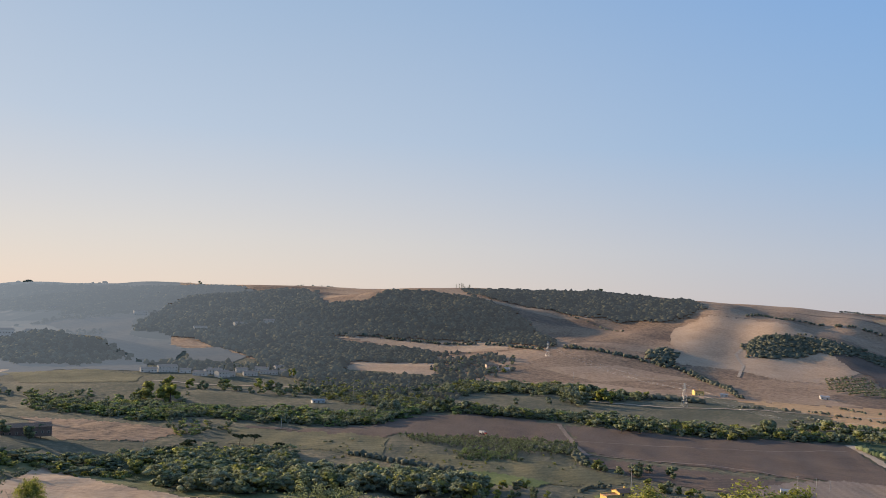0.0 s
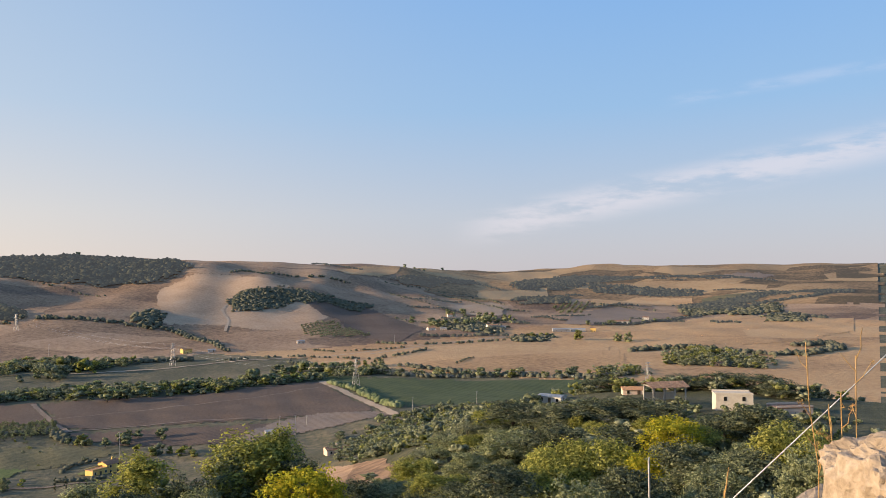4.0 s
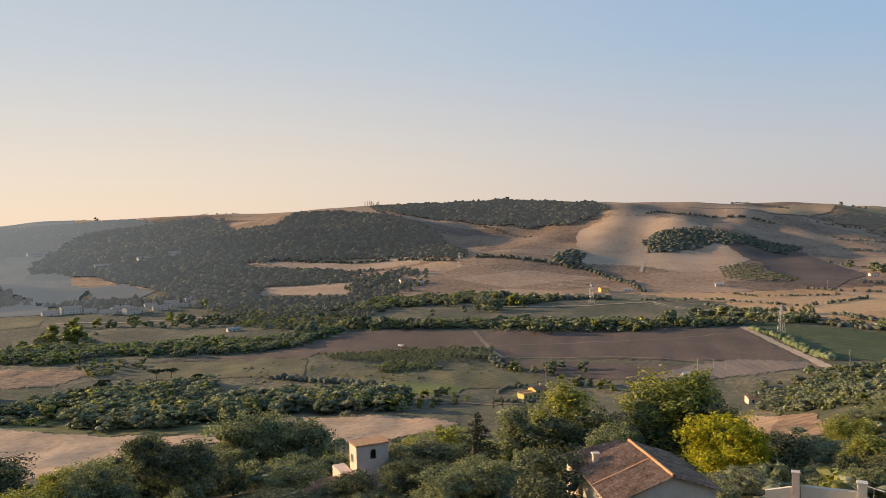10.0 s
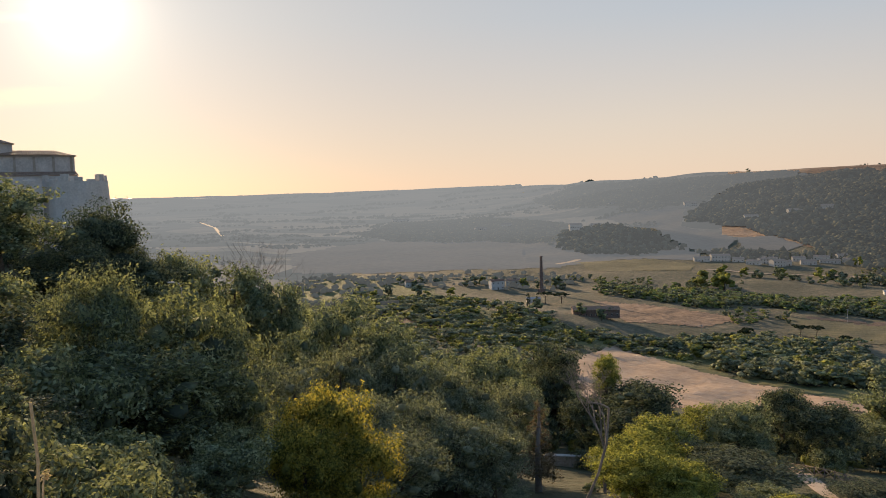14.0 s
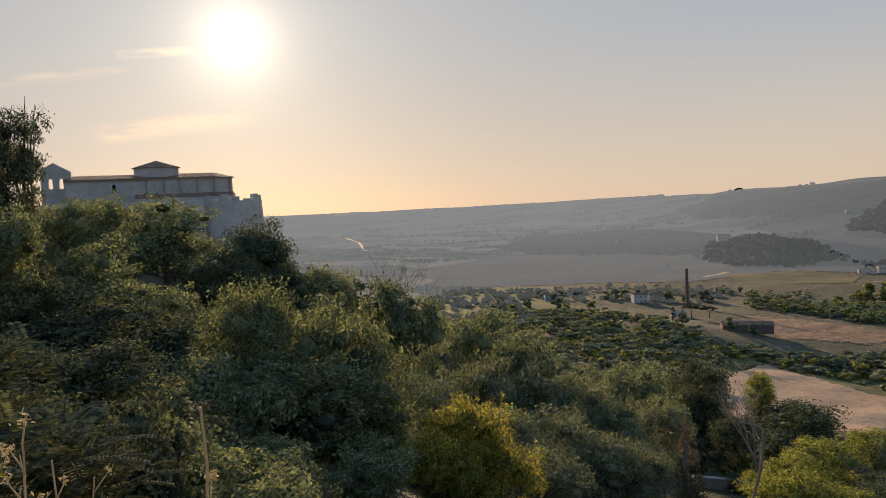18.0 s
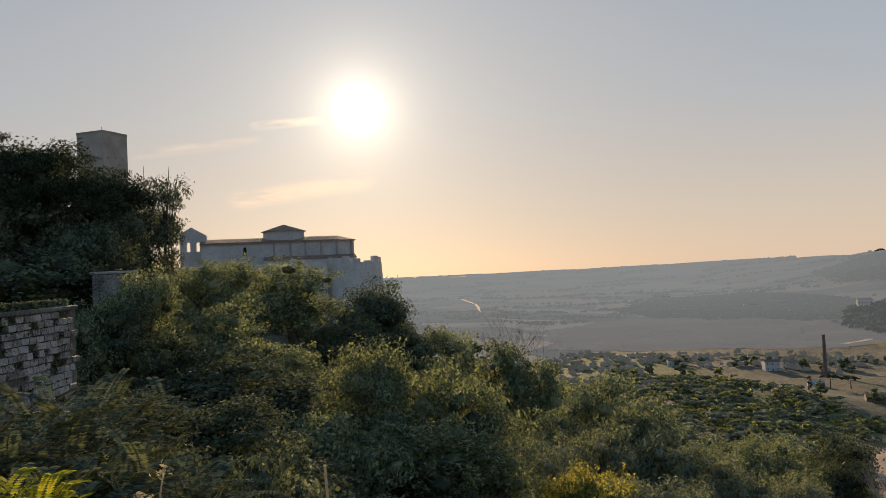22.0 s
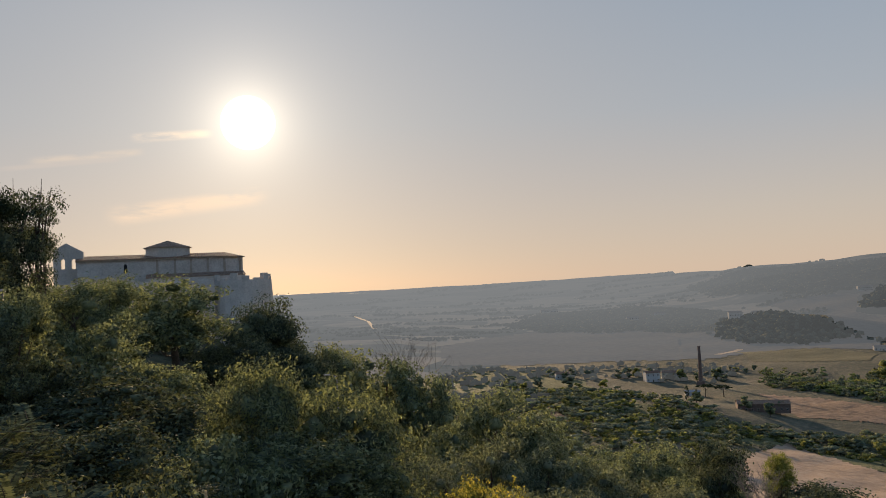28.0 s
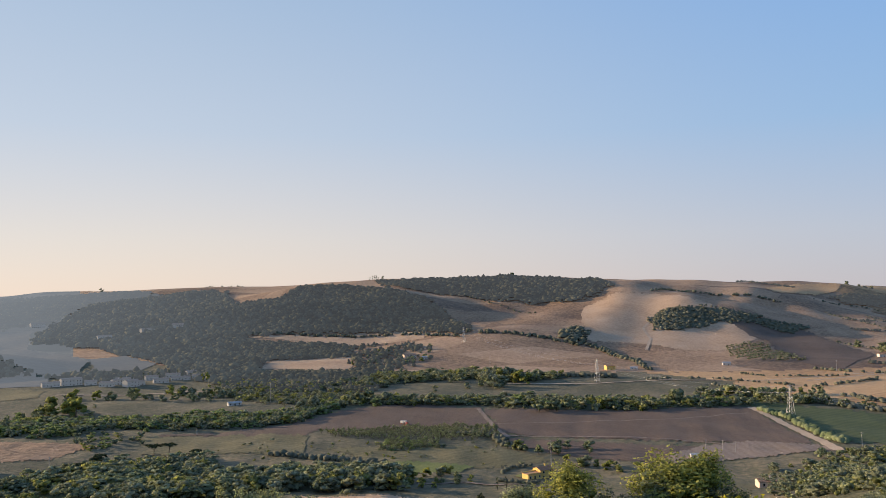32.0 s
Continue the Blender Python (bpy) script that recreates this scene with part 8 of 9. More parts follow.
def block_wall(ends, top, low, thick, rows, name, label, seed):
    """An old wall of squared blocks between two places; every block is a piece of it."""
    rng = random.Random(seed)
    a, b = (Vector((*plan(*e), 0)) for e in ends)
    run = b - a
    length = run.length
    root = new(name)
    root.matrix_basis = Matrix.Translation(a) @ Matrix.Rotation(math.atan2(run.y, run.x), 4, "Z")
    tagged(root, label, "wall", kind="structure")
    part("wall_core", box(length, thick - 0.12, top - low + 2, length / 2, 0, low - 2), MORTAR, root)
    part("coping", merge(box(length, thick + 0.1, 0.14, length / 2, 0, top, 0.03)), MORTAR, root)
    shapes = []
    for w in (0.3, 0.38, 0.46, 0.56):
        bm = box(w - 0.02, 0.16, (top - low) / rows - 0.02, 0, 0, 0, 0.02)
        for v in bm.verts:
            v.co += Vector((rng.uniform(-1, 1), rng.uniform(-1, 1), rng.uniform(-1, 1))) * 0.018
        me = bpy.data.meshes.new("stone")
        bm.to_mesh(me)
        bm.free()
        me.materials.append(BLOCK)
        shapes.append((w, me))
    for i in range(rows):
        x = rng.uniform(0, 0.3)
        while x < length - 0.4:
            w, me = rng.choice(shapes)
            if rng.random() > 0.22:
                for side in (-1, 1)[:1 if low < -3 else 2]:
                    ob = new("stone", me)
                    ob.parent = root
                    ob.location = (x + w / 2, side * (thick / 2 - 0.05) + rng.uniform(-0.02, 0.02), low + i * (top - low) / rows)
            x += w
    return root


block_wall([(93.5, 19.5), (83.6, 27.0)], -0.75, -4.8, 0.8, 20, "wall_town", "old town wall of rough pale blocks with dark lichen", 3)


def ivy(ends, top, count, seed):
    """Ivy and weeds over the crown and the far end of the wall, hanging in ragged tongues."""
    rng = np.random.default_rng(seed)
    a, b = (np.array(plan(*e)) for e in ends)
    s = np.concatenate([rng.uniform(0, 1, count // 3), rng.uniform(0.5, 1.02, count - count // 3)])
    reach = 0.5 + 0.9 * (swell(s * 30, s * 0, 9, 4) + 1) * np.clip(s * 1.6, 0.3, 2) + 2.6 * np.clip((s - 0.62) * 3, 0, 1)
    drop = rng.uniform(0, 1, count) ** 1.3 * reach - 0.25
    out = -(a + (b - a) * 0.5)
    out /= np.linalg.norm(out)
    xy = a + (b - a) * s[:, None] + out * (0.55 + rng.uniform(-0.1, 0.25, count))[:, None]
    p = np.column_stack([xy, top - drop])
    v, f = leaf_quads(rng, p, np.tile([out[0], out[1], 0.4], (count, 1)), 0.085, 0.7, 0.5)
    tagged(mesh_object("ivy", v, f, LEAF_DARK), "dark ivy and weeds hanging over the old wall", "ivy", kind="stuff")


ivy([(93.5, 19.5), (83.6, 27.0)], -0.7, 15000, 6)
pier = new("wall_pier")
pier.matrix_basis = Matrix.Translation(spot(92.2, 18.6, -7.0)) @ Matrix.Rotation(radians(86), 4, "Z")
tagged(pier, "plastered buttress pier against the old wall", "pier")
part("pier_body", box(1.15, 0.7, 6.2, 0, 0, 0, 0.05), BLOCK, pier)
part("pier_cap", box(1.3, 0.85, 0.15, 0, 0, 6.2, 0.03), MORTAR, pier)
post = new("gate_post")
post.matrix_basis = Matrix.Translation(spot(94.4, 17.0, -6.0)) @ Matrix.Rotation(radians(92), 4, "Z")
tagged(post, "square weathered stone post at the end of the wall", "post")
part("post_body", box(0.9, 0.8, 6.25, 0, 0, 0, 0.06), BLOCK, post)
part("post_cap", box(0.8, 0.7, 0.18, 0, 0, 6.25, 0.08), LIMESTONE, post)
hut = new("wall_stub")
hut.matrix_basis = Matrix.Translation(spot(80.5, 50, -5.93)) @ Matrix.Rotation(radians(78), 4, "Z")
tagged(hut, "bare plastered end of a garden wall on the slope", "wall")
part("wall_body", box(2.4, 3.0, 6.5, 0, 1.4, 0, 0.04), BLOCK, hut)
part("wall_top", box(2.6, 3.2, 0.15, 0, 1.4, 6.5, 0.03), CONCRETE, hut)


def boulder(name, at, size, seed, label, parent=None):
    rng = random.Random(seed)
    bm = bmesh.new()
    bmesh.ops.create_icosphere(bm, subdivisions=5, radius=1)
    for v in bm.verts:
        p = v.co.copy()
        f = 1 + 0.26 * noise.noise(p * 1.4 + Vector((seed, 0, 0))) + 0.14 * noise.noise(p * 3.6 + Vector((0, seed, 0))) + 0.07 * noise.noise(p * 9) + 0.045 * abs(noise.noise(p * 22)) + 0.02 * noise.noise(p * 50)
        q = Vector([math.copysign(abs(c) ** 0.62, c) for c in p]) * f
        v.co = Vector((q.x * size[0], q.y * size[1], q.z * size[2]))
    me = bpy.data.meshes.new(name)
    bm.to_mesh(me)
    bm.free()
    me.materials.append(ROCK)
    ob = new(name, me)
    ob.matrix_basis = Matrix.Translation(at) @ Matrix.Rotation(rng.uniform(0, 6.28), 4, "Z")
    if parent:
        ob.parent = parent
    return tagged(ob, label, "" if parent else "rock")


def ruined_parapet(name, az, r, top, seed, label):
    """Rough stones of a broken parapet, heaped from the ground up."""
    root = new(name)
    root.matrix_basis = Matrix.Identity(4)
    tagged(root, label, "parapet")
    rng = random.Random(seed)
    base = float(height(*plan(az, r))) - 0.3
    z, k = base, 0
    while z < top - 0.2:
        s = 0.24
        for da in (-9, 0, 9):
            boulder("stone", spot(az + da + rng.uniform(-2, 2), r + rng.uniform(-0.08, 0.2), z + s), (0.3 + rng.uniform(0, 0.08), 0.3, s * 1.15), seed * 50 + k, "", root)
            k += 1
        z += s * 1.75
    return root


ruined_parapet("ruined_parapet", -73.6, 2.6, -0.62, 4, "broken parapet of rough pale sunlit limestone")
boulder("parapet_rock", spot(-65.9, 2.35, -0.58), (0.17, 0.16, 0.15), 21, "rough pale sunlit limestone block on the parapet")
boulder("parapet_rock", spot(-66.2, 2.05, -0.66), (0.2, 0.16, 0.12), 22, "flat weathered limestone slab of the broken parapet")
boulder("parapet_rock", spot(-67.6, 2.3, -1.6), (0.4, 0.32, 0.7), 24, "rough limestone footing of the broken parapet")
boulder("parapet_rock", spot(-66.0, 2.3, -2.6), (0.45, 0.4, 0.6), 26, "rough limestone footing of the broken parapet")
boulder("parapet_rock", spot(93.6, 2.7, -0.58), (0.16, 0.2, 0.13), 23, "grey rough rock at the edge of the ledge")
boulder("parapet_rock", spot(95.0, 2.7, -1.6), (0.34, 0.34, 0.85), 25, "grey rough rock under the ledge")


def dry_stem(name, label, foot, tip, thick, seed, material, twigs=7, tufts=4):
    """A dry flower stem with side twigs and ragged seed heads."""
    rng = random.Random(seed)
    root = new(name)
    root.matrix_basis = Matrix.Translation(foot)
    tagged(root, label, "dry plant")
    d = tip - foot
    kinks = 15
    path = [d * (k / kinks) + Vector((rng.uniform(-1, 1), rng.uniform(-1, 1), 0)) * 0.011 * (0 < k) for k in range(kinks + 1)]
    v, f = tube(path, [thick * (1.15 - 0.5 * k / kinks) for k in range(kinks + 1)], 7)
    mesh_object("stem", v, f, material, root, True)
    for i in range(twigs):
        k = rng.randrange(kinks - 4, kinks)
        s = path[k].lerp(path[k + 1], rng.random())
        way = Vector((rng.uniform(-1, 1), rng.uniform(-1, 1), rng.uniform(0.5, 1.6)))
        e = s + way * rng.uniform(0.025, 0.075)
        v, f = tube([s, s.lerp(e, 0.4) + Vector((rng.uniform(-1, 1), rng.uniform(-1, 1), -0.4)) * 0.008, s.lerp(e, 0.75), e], [thick * 0.62, thick * 0.55, thick * 0.45, thick * 0.3], 5)
        mesh_object("twig", v, f, material, root, True)
        if i < tufts:
            r = np.random.default_rng(seed * 10 + i)
            p = np.array(e)[None] + r.standard_normal((26, 3)) * min(thick * 1.6, 0.011)
            v, f = leaf_quads(r, p, r.standard_normal((26, 3)), min(thick * 1.5, 0.01), 0.35)
            tagged(mesh_object("seed_head", v, f, material, root), kind="stuff")
    return root


for az, r, el, lean, thick, seed, mat, label in (
        (66.2, 2.3, -13.0, 0.3, 0.0062, 1, STRAW, "tall dry thistle stem with ragged leaves"), (76.9, 2.2, -14.2, -0.9, 0.0048, 2, STRAW, "dry pale stem with a broken seed head"),
        (79.6, 2.15, -14.4, 2.5, 0.0045, 3, STRAW, "dry pale branching stem"), (75.4, 2.25, -15.0, 1.9, 0.004, 4, STRAW, "dry pale branching stem"), (73.5, 2.2, -16.4, 0.8, 0.003, 5, STRAW, "thin dry curved stem"),
        (81.4, 2.1, -16.2, -1.0, 0.0035, 6, STRAW, "thin dry stem at the ledge"), (78.2, 2.1, -16.8, 0.6, 0.004, 7, STRAW, "dry pale stem with a broken seed head"),
        (88.6, 2.6, -11.5, 0.8, 0.004, 8, STRAW, "dry golden grass stem at the ledge"), (90.0, 2.6, -12.0, -0.8, 0.004, 9, STRAW, "dry golden grass stem at the ledge"), (84.8, 2.5, -13.0, 0.5, 0.004, 12, STRAW, "dry golden grass stem at the ledge"),
        (-60.4, 2.5, -4.9, 4.2, 0.0022, 10, STRAW_ORANGE, "tall orange dry stem leaning over the parapet"), (-62.6, 2.45, -8.0, 1.6, 0.0025, 11, STRAW_ORANGE, "orange dry stem beside the parapet rock"),
        (-63.4, 2.5, -5.6, 1.4, 0.002, 13, STRAW_ORANGE, "orange dry stem beside the parapet rock"), (-62.0, 2.5, -9.0, 1.8, 0.0025, 16, STRAW_ORANGE, "orange dry stem beside the parapet rock"),
        (-55.3, 2.4, -14.6, 0.1, 0.004, 14, STRAW_ORANGE, "short orange dry stem below the wire"), (-57.9, 2.4, -15.4, -1.5, 0.003, 15, STRAW_ORANGE, "short orange dry stem below the wire")):
    tip = spot(az, r, r * math.tan(radians(el)))
    foot = spot(az - lean, r, float(height(*plan(az - lean, r))) - 0.1)
    dry_stem("dry_stem", label, foot, tip, thick, seed, mat)


def bare_sapling():
    """The leafless branch that stands up before the town wall."""
    root = new("bare_sapling")
    foot = spot(88.9, 3.0, float(height(*plan(88.9, 3.0))) - 0.1)
    root.matrix_basis = Matrix.Translation(foot)
    tagged(root, "leafless grey-brown sapling with forked branches", "sapling")
    at = lambda az, el: spot(az, 3.0, 3.0 * math.tan(radians(el))) - foot
    joint = at(89.40, -8.2)
    for name, path, radii in (("stem", [Vector(), at(88.90, -14), at(89.00, -11), joint], [0.019, 0.015, 0.013, 0.013]),
                              ("branch", [joint, at(90.00, -5.6), at(90.20, -2.2), at(90.25, 0.4)], [0.012, 0.01, 0.008, 0.006]), ("branch", [at(90.25, 0.4), at(89.90, 1.6), at(90.10, 2.6)], [0.006, 0.005, 0.003]),
                              ("branch", [at(90.25, 0.4), at(90.70, 0.7), at(91.10, 1.0)], [0.004, 0.003, 0.002]), ("branch", [joint, at(90.90, -7.2), at(91.90, -5.6), at(92.70, -4.0)], [0.01, 0.008, 0.006, 0.004]),
                              ("branch", [at(90.30, -7.8), at(91.70, -6.8), at(93.10, -5.8), at(93.80, -7.6)], [0.007, 0.006, 0.005, 0.003])):
        v, f = tube(path, radii, 7)
        mesh_object(name, v, f, BARK_GREY, root, True)
    v, f = blobs(np.random.default_rng(3), np.array([joint[:]]), np.array([[0.02, 0.02, 0.018]]), 2, 0.15)
    mesh_object("knot", v, f, BARK_GREY, root)


bare_sapling()


def frond_bush(name, label, at, reach, fronds, seed, material, leaflets=11, leaf=0.05, category="bush"):
    """A plant of long feathered leaves, each with paired leaflets along its rib."""
    rng = np.random.default_rng(seed)
    root = new(name)
    root.matrix_basis = Matrix.Translation(at)
    tagged(root, label, category)
    pieces, ribs = [], []
    for i in range(fronds):
        a, up = rng.uniform(0, 6.28), rng.uniform(0.1, 1.2)
        start = np.array([rng.normal(0, reach * 0.22), rng.normal(0, reach * 0.22), rng.uniform(0.1, 1.0) * reach * 0.8])
        way = np.array([math.cos(a) * math.cos(up), math.sin(a) * math.cos(up), math.sin(up)])
        side = np.cross(way, [0, 0, 1.0])
        side /= np.linalg.norm(side)
        length = reach * rng.uniform(0.55, 0.9)
        t = np.linspace(0.15, 1, leaflets)
        rib = start + way * (length * t)[:, None] - np.array([0, 0, 1]) * (0.35 * length * t ** 2)[:, None]
        ribs.append(tube([start, rib[leaflets // 2], rib[-1]], [leaf * 0.09] * 3, 4))
        for s in (-1, 1):
            c = rib + side * s * leaf * 1.1
            tip = rib + side * s * leaf * 2.3 + way * leaf * 0.5 - np.array([0, 0, leaf * 0.3])
            w = way * leaf * 0.42
            v = np.stack([rib, c + w, tip, c - w], 1).reshape(-1, 3)
            pieces.append((v, (np.arange(leaflets) * 4)[:, None] + np.array([0, 1, 2, 3])))
    v, f = join(pieces)
    mesh_object("foliage", v, f, material, root)
    v, f = join(ribs)
    mesh_object("rib", v, f, BARK, root)
    return root


for az, r, z, reach, seed in ((85.6, 4.4, -1.3, 0.36, 5), (83.6, 4.2, -1.38, 0.34, 8), (87.4, 4.5, -1.42, 0.32, 9)):
    shrub = frond_bush("feather_leaved_shrub", "yellow-green feathery shrub close below the ledge", spot(az, r, z), reach, 70, seed, LEAF_YELLOW, 14, 0.02)
    v, f = tube([Vector((0, 0, float(height(*plan(az, r))) - 0.1 - z)), Vector((0, 0, 0.15))], [0.02, 0.012], 6)
    mesh_object("stem", v, f, BARK, shrub)
# fronds in the dark leaf tone, which paints the shade of the slope
for i, (az, r, z, reach) in enumerate(((86.0, 9.5, -3.5, 1.5), (82.5, 10.5, -3.7, 1.7), (88.5, 11.5, -3.2, 1.7), (79.0, 12.0, -4.3, 2.0), (84.5, 14.0, -3.6, 2.2), (76.0, 13.0, -4.8, 2.0), (80.5, 16.0, -4.0, 2.2), (87.0, 16.0, -4.2, 2.0))):
    frond_bush("tree_of_heaven", "feathery-leaved shrub, the slope's shade in its dark leaf colour", spot(az, r, z), reach * 0.85, 120, 30 + i, LEAF_DARK, 20, 0.055)

# a stay wire running down past the parapet
v, f = tube([spot(-50, 4.2, -1.75), spot(-55.6, 4.0, 4.0 * math.tan(radians(-15.9))), spot(-64.6, 4.0, 4.0 * math.tan(radians(-6.6))), spot(-70.0, 4.2, -0.05)], [0.003] * 4, 6)
wire = mesh_object("stay_wire", v, f, STEEL, None, True)
tagged(wire, "thin pale steel stay wire slanting down past the parapet", "cable")
for az, r, el, h in ((-51.2, 30, -13.2, 6.5), (-41.0, 40, -16.6, 6.0)):
    top = r * math.tan(radians(el))
    g = float(height(*plan(az, r)))
    v, f = tube([spot(az, r, g - 0.3), spot(az, r, max(top, g + 2))], [0.05, 0.04], 8)
    tagged(mesh_object("garden_pole", v, f, STEEL, None, True), "thin metal pole standing among the trees", "pole")


# ---- pylons, poles and wires of the valley ----
def pylon(az, r, tall=27.0, turn=0.0):
    root = new("pylon")
    root.matrix_basis = Matrix.Translation(ground(az, r, -0.3)) @ Matrix.Rotation(radians(az + turn), 4, "Z")
    tagged(root, "grey steel lattice power pylon in the valley", "pylon")
    def wide(z):
        return 2.3 * (1 - z / tall) + 0.45
    for sx in (-1, 1):
        for sy in (-1, 1):
            v, f = tube([(sx * wide(z), sy * wide(z), z) for z in (0, tall * 0.5, tall)], [0.16, 0.14, 0.12], 4)
            mesh_object("leg", v, f, STEEL, root)
    braces = []
    levels = [tall * (1 - 0.86 ** i) / (1 - 0.86 ** 11) for i in range(12)]
    for z0, z1 in zip(levels, levels[1:]):
        for a, b in (((-1, -1), (1, -1)), ((1, -1), (1, 1)), ((1, 1), (-1, 1)), ((-1, 1), (-1, -1))):
            for p, q in ((a, b), (b, a)):
                braces.append(tube([(p[0] * wide(z0), p[1] * wide(z0), z0), (q[0] * wide(z1), q[1] * wide(z1), z1)], [0.07, 0.07], 3))
    v, f = join(braces)
    mesh_object("lattice", v, f, STEEL, root)
    for z, span in ((tall * 0.78, 3.6), (tall * 0.88, 3.0), (tall * 0.97, 2.4)):
        v, f = join([tube([(-span, 0, z), (0, 0, z + 0.5), (span, 0, z)], [0.1, 0.16, 0.1], 4), tube([(-span, 0, z), (0, 0, z - 0.4), (span, 0, z)], [0.08, 0.1, 0.08], 4)])
        mesh_object("cross_arm", v, f, STEEL, root)
        for s in (-1, 1):
            v, f = tube([(s * span, 0, z), (s * span, 0, z - 1.1)], [0.09, 0.09], 6)
            mesh_object("insulator", v, f, CONCRETE, root)
    return root


PYLONS = [(-51.3, 700), (-30.16, 740), (-17.4, 960), (-7.8, 1330)]
for az, r in PYLONS:
    pylon(az, r, 27, 30)
for (a0, r0), (a1, r1) in zip(PYLONS, PYLONS[1:]):
    for z, s in ((19.9, -3.6), (19.9, 3.6), (25.0, 2.4)):
        p, q = ground(a0, r0, z), ground(a1, r1, z)
        side = (q - p).cross(Vector((0, 0, 1))).normalized() * s
        pts = [p.lerp(q, t) + side - Vector((0, 0, 9.0 * 4 * t * (1 - t))) for t in np.linspace(0, 1, 13)]
        v, f = tube(pts, [0.045] * 13, 4)
        tagged(mesh_object("power_line", v, f, STEEL), "sagging power line between two pylons", "cable")
for az, r, h in ((-14.0, 500, 17), (-24.7, 548, 10), (-34.3, 590, 10), (-9.7, 1122, 18), (2.2, 925, 14), (6.2, 812, 20), (-33.0, 1161, 15), (11.2, 652, 10), (-26.6, 560, 7), (-25.8, 565, 7), (-39.0, 610, 10), (20.4, 560, 9), (-56.5, 1000, 18), (-44.5, 640, 9)):
    root = new("utility_pole")
    root.matrix_basis = Matrix.Translation(ground(az, r, -0.3)) @ Matrix.Rotation(radians(az), 4, "Z")
    tagged(root, "grey concrete utility pole with a short cross-arm", "pole")
    v, f = tube([(0, 0, 0), (0, 0, h)], [0.22, 0.13], 7)
    mesh_object("pole", v, f, CONCRETE, root, True)
    part("cross_arm", box(1.7, 0.12, 0.12, 0, 0, h - 0.6), STEEL, root)
    for s in (-0.7, 0, 0.7):
        part("insulator", box(0.12, 0.12, 0.3, s, 0, h - 0.48), CONCRETE, root)


# ---- paths, fence, bales and machines ----
def track(name, label, line, wide, material=SAND, lift=0.42):
    """A worn track that follows the ground."""
    pts = [Vector(plan(*p)) for p in line]
    v, f = [], []
    dense = []
    for a, b in zip(pts, pts[1:]):
        k = max(2, int((b - a).length / 4))
        dense += [a.lerp(b, i / k) for i in range(k)]
    dense.append(pts[-1])
    for i, p in enumerate(dense):
        d = (dense[min(i + 1, len(dense) - 1)] - dense[max(i - 1, 0)]).normalized()
        n_ = Vector((-d.y, d.x)) * wide / 2 * (1 + 0.15 * math.sin(i * 1.7))
        for s in (-1, -0.33, 0.33, 1):
            q = p + n_ * s
            v.append((q.x, q.y, float(height(q.x, q.y)) + lift + min(lift, 0.45) * max(q.length - 900, 0) / 320 - 0.03 * abs(s)))
    for i in range(len(dense) - 1):
        for s in range(3):
            f.append((i * 4 + s, i * 4 + s + 1, i * 4 + 5 + s, i * 4 + 4 + s))
    return tagged(mesh_object(name, v, f, material, None, True), label, "track", kind="structure")

track("track", "pale track forking across the ploughed field", [(-8.8, 738), (-9.5, 681), (-10.1, 636), (-10.9, 595)], 4, PLOUGHED_PALE)
track("track", "pale track along the ploughed field", [(-10.9, 600), (-16.2, 602), (-20.3, 604), (-24.4, 593), (-28.3, 577)], 2.4, PLOUGHED_PALE)
track("track", "pale wheel track across the ploughed field", [(-9.7, 657), (-16.2, 675), (-22.4, 694), (-27.5, 745)], 2, PLOUGHED_PALE)
track("track", "sandy track between field and reeds", [(-27.7, 778), (-29.2, 718), (-30.9, 649), (-33.0, 573)], 7)
track("road", "narrow pale road on the valley floor", [(-9.5, 942), (-16.2, 937), (-22.0, 982), (-28.3, 1004), (-33.1, 1102), (-38.4, 1220), (-41.2, 1284)], 5)
track("road", "narrow grey lane behind the yellow house", [(-1.9, 438), (-7.8, 440), (-10.3, 431), (-16.1, 433)], 3, PLOUGHED_PALE)
track("track", "pale winding lane on the hazy plain", [(30.5, 1012), (29.0, 1109)], 9)
track("track", "pale track climbing the sandy hill", [(-20.9, 1324), (-21.2, 1460), (-20.7, 1537), (-21.6, 1631)], 5)
track("road", "pale lane beside the farm buildings", [(20.1, 973), (15.6, 950), (10.1, 949)], 6)
track("track", "pale track on the far stubble", [(-31.2, 1019), (-35.4, 1125), (-39.5, 1228), (-43.6, 1331)], 5)
track("track", "pale road winding over the plain", [(56.4, 2700), (55.3, 2298), (54.8, 1860)], 8)
track("path", "pale gravel garden path curving down the slope", [(14.2, 99), (13.4, 83), (12.5, 74), (11.2, 69), (9.8, 67), (7.7, 67), (5.6, 67), (3.6, 67)], 1.7, SAND, 0.25)
fence = new("garden_fence")
tagged(fence, "rustic wooden post-and-rail fence beside the path", "fence")
fence_line = [ground(14.9 - i * 0.62, 93 - i * 1.6) for i in range(9)]
for p in fence_line:
    v, f = tube([p - Vector((0, 0, 0.3)), p + Vector((0, 0, 1.15))], [0.07, 0.06], 6)
    mesh_object("post", v, f, BARK_GREY, fence)
for a, b in zip(fence_line, fence_line[1:]):
    for z0, z1 in ((1.05, 1.05), (0.2, 1.0), (1.0, 0.2)):
        v, f = tube([a + Vector((0, 0, z0)), b + Vector((0, 0, z1))], [0.045, 0.045], 5)
        mesh_object("rail", v, f, BARK_GREY, fence)

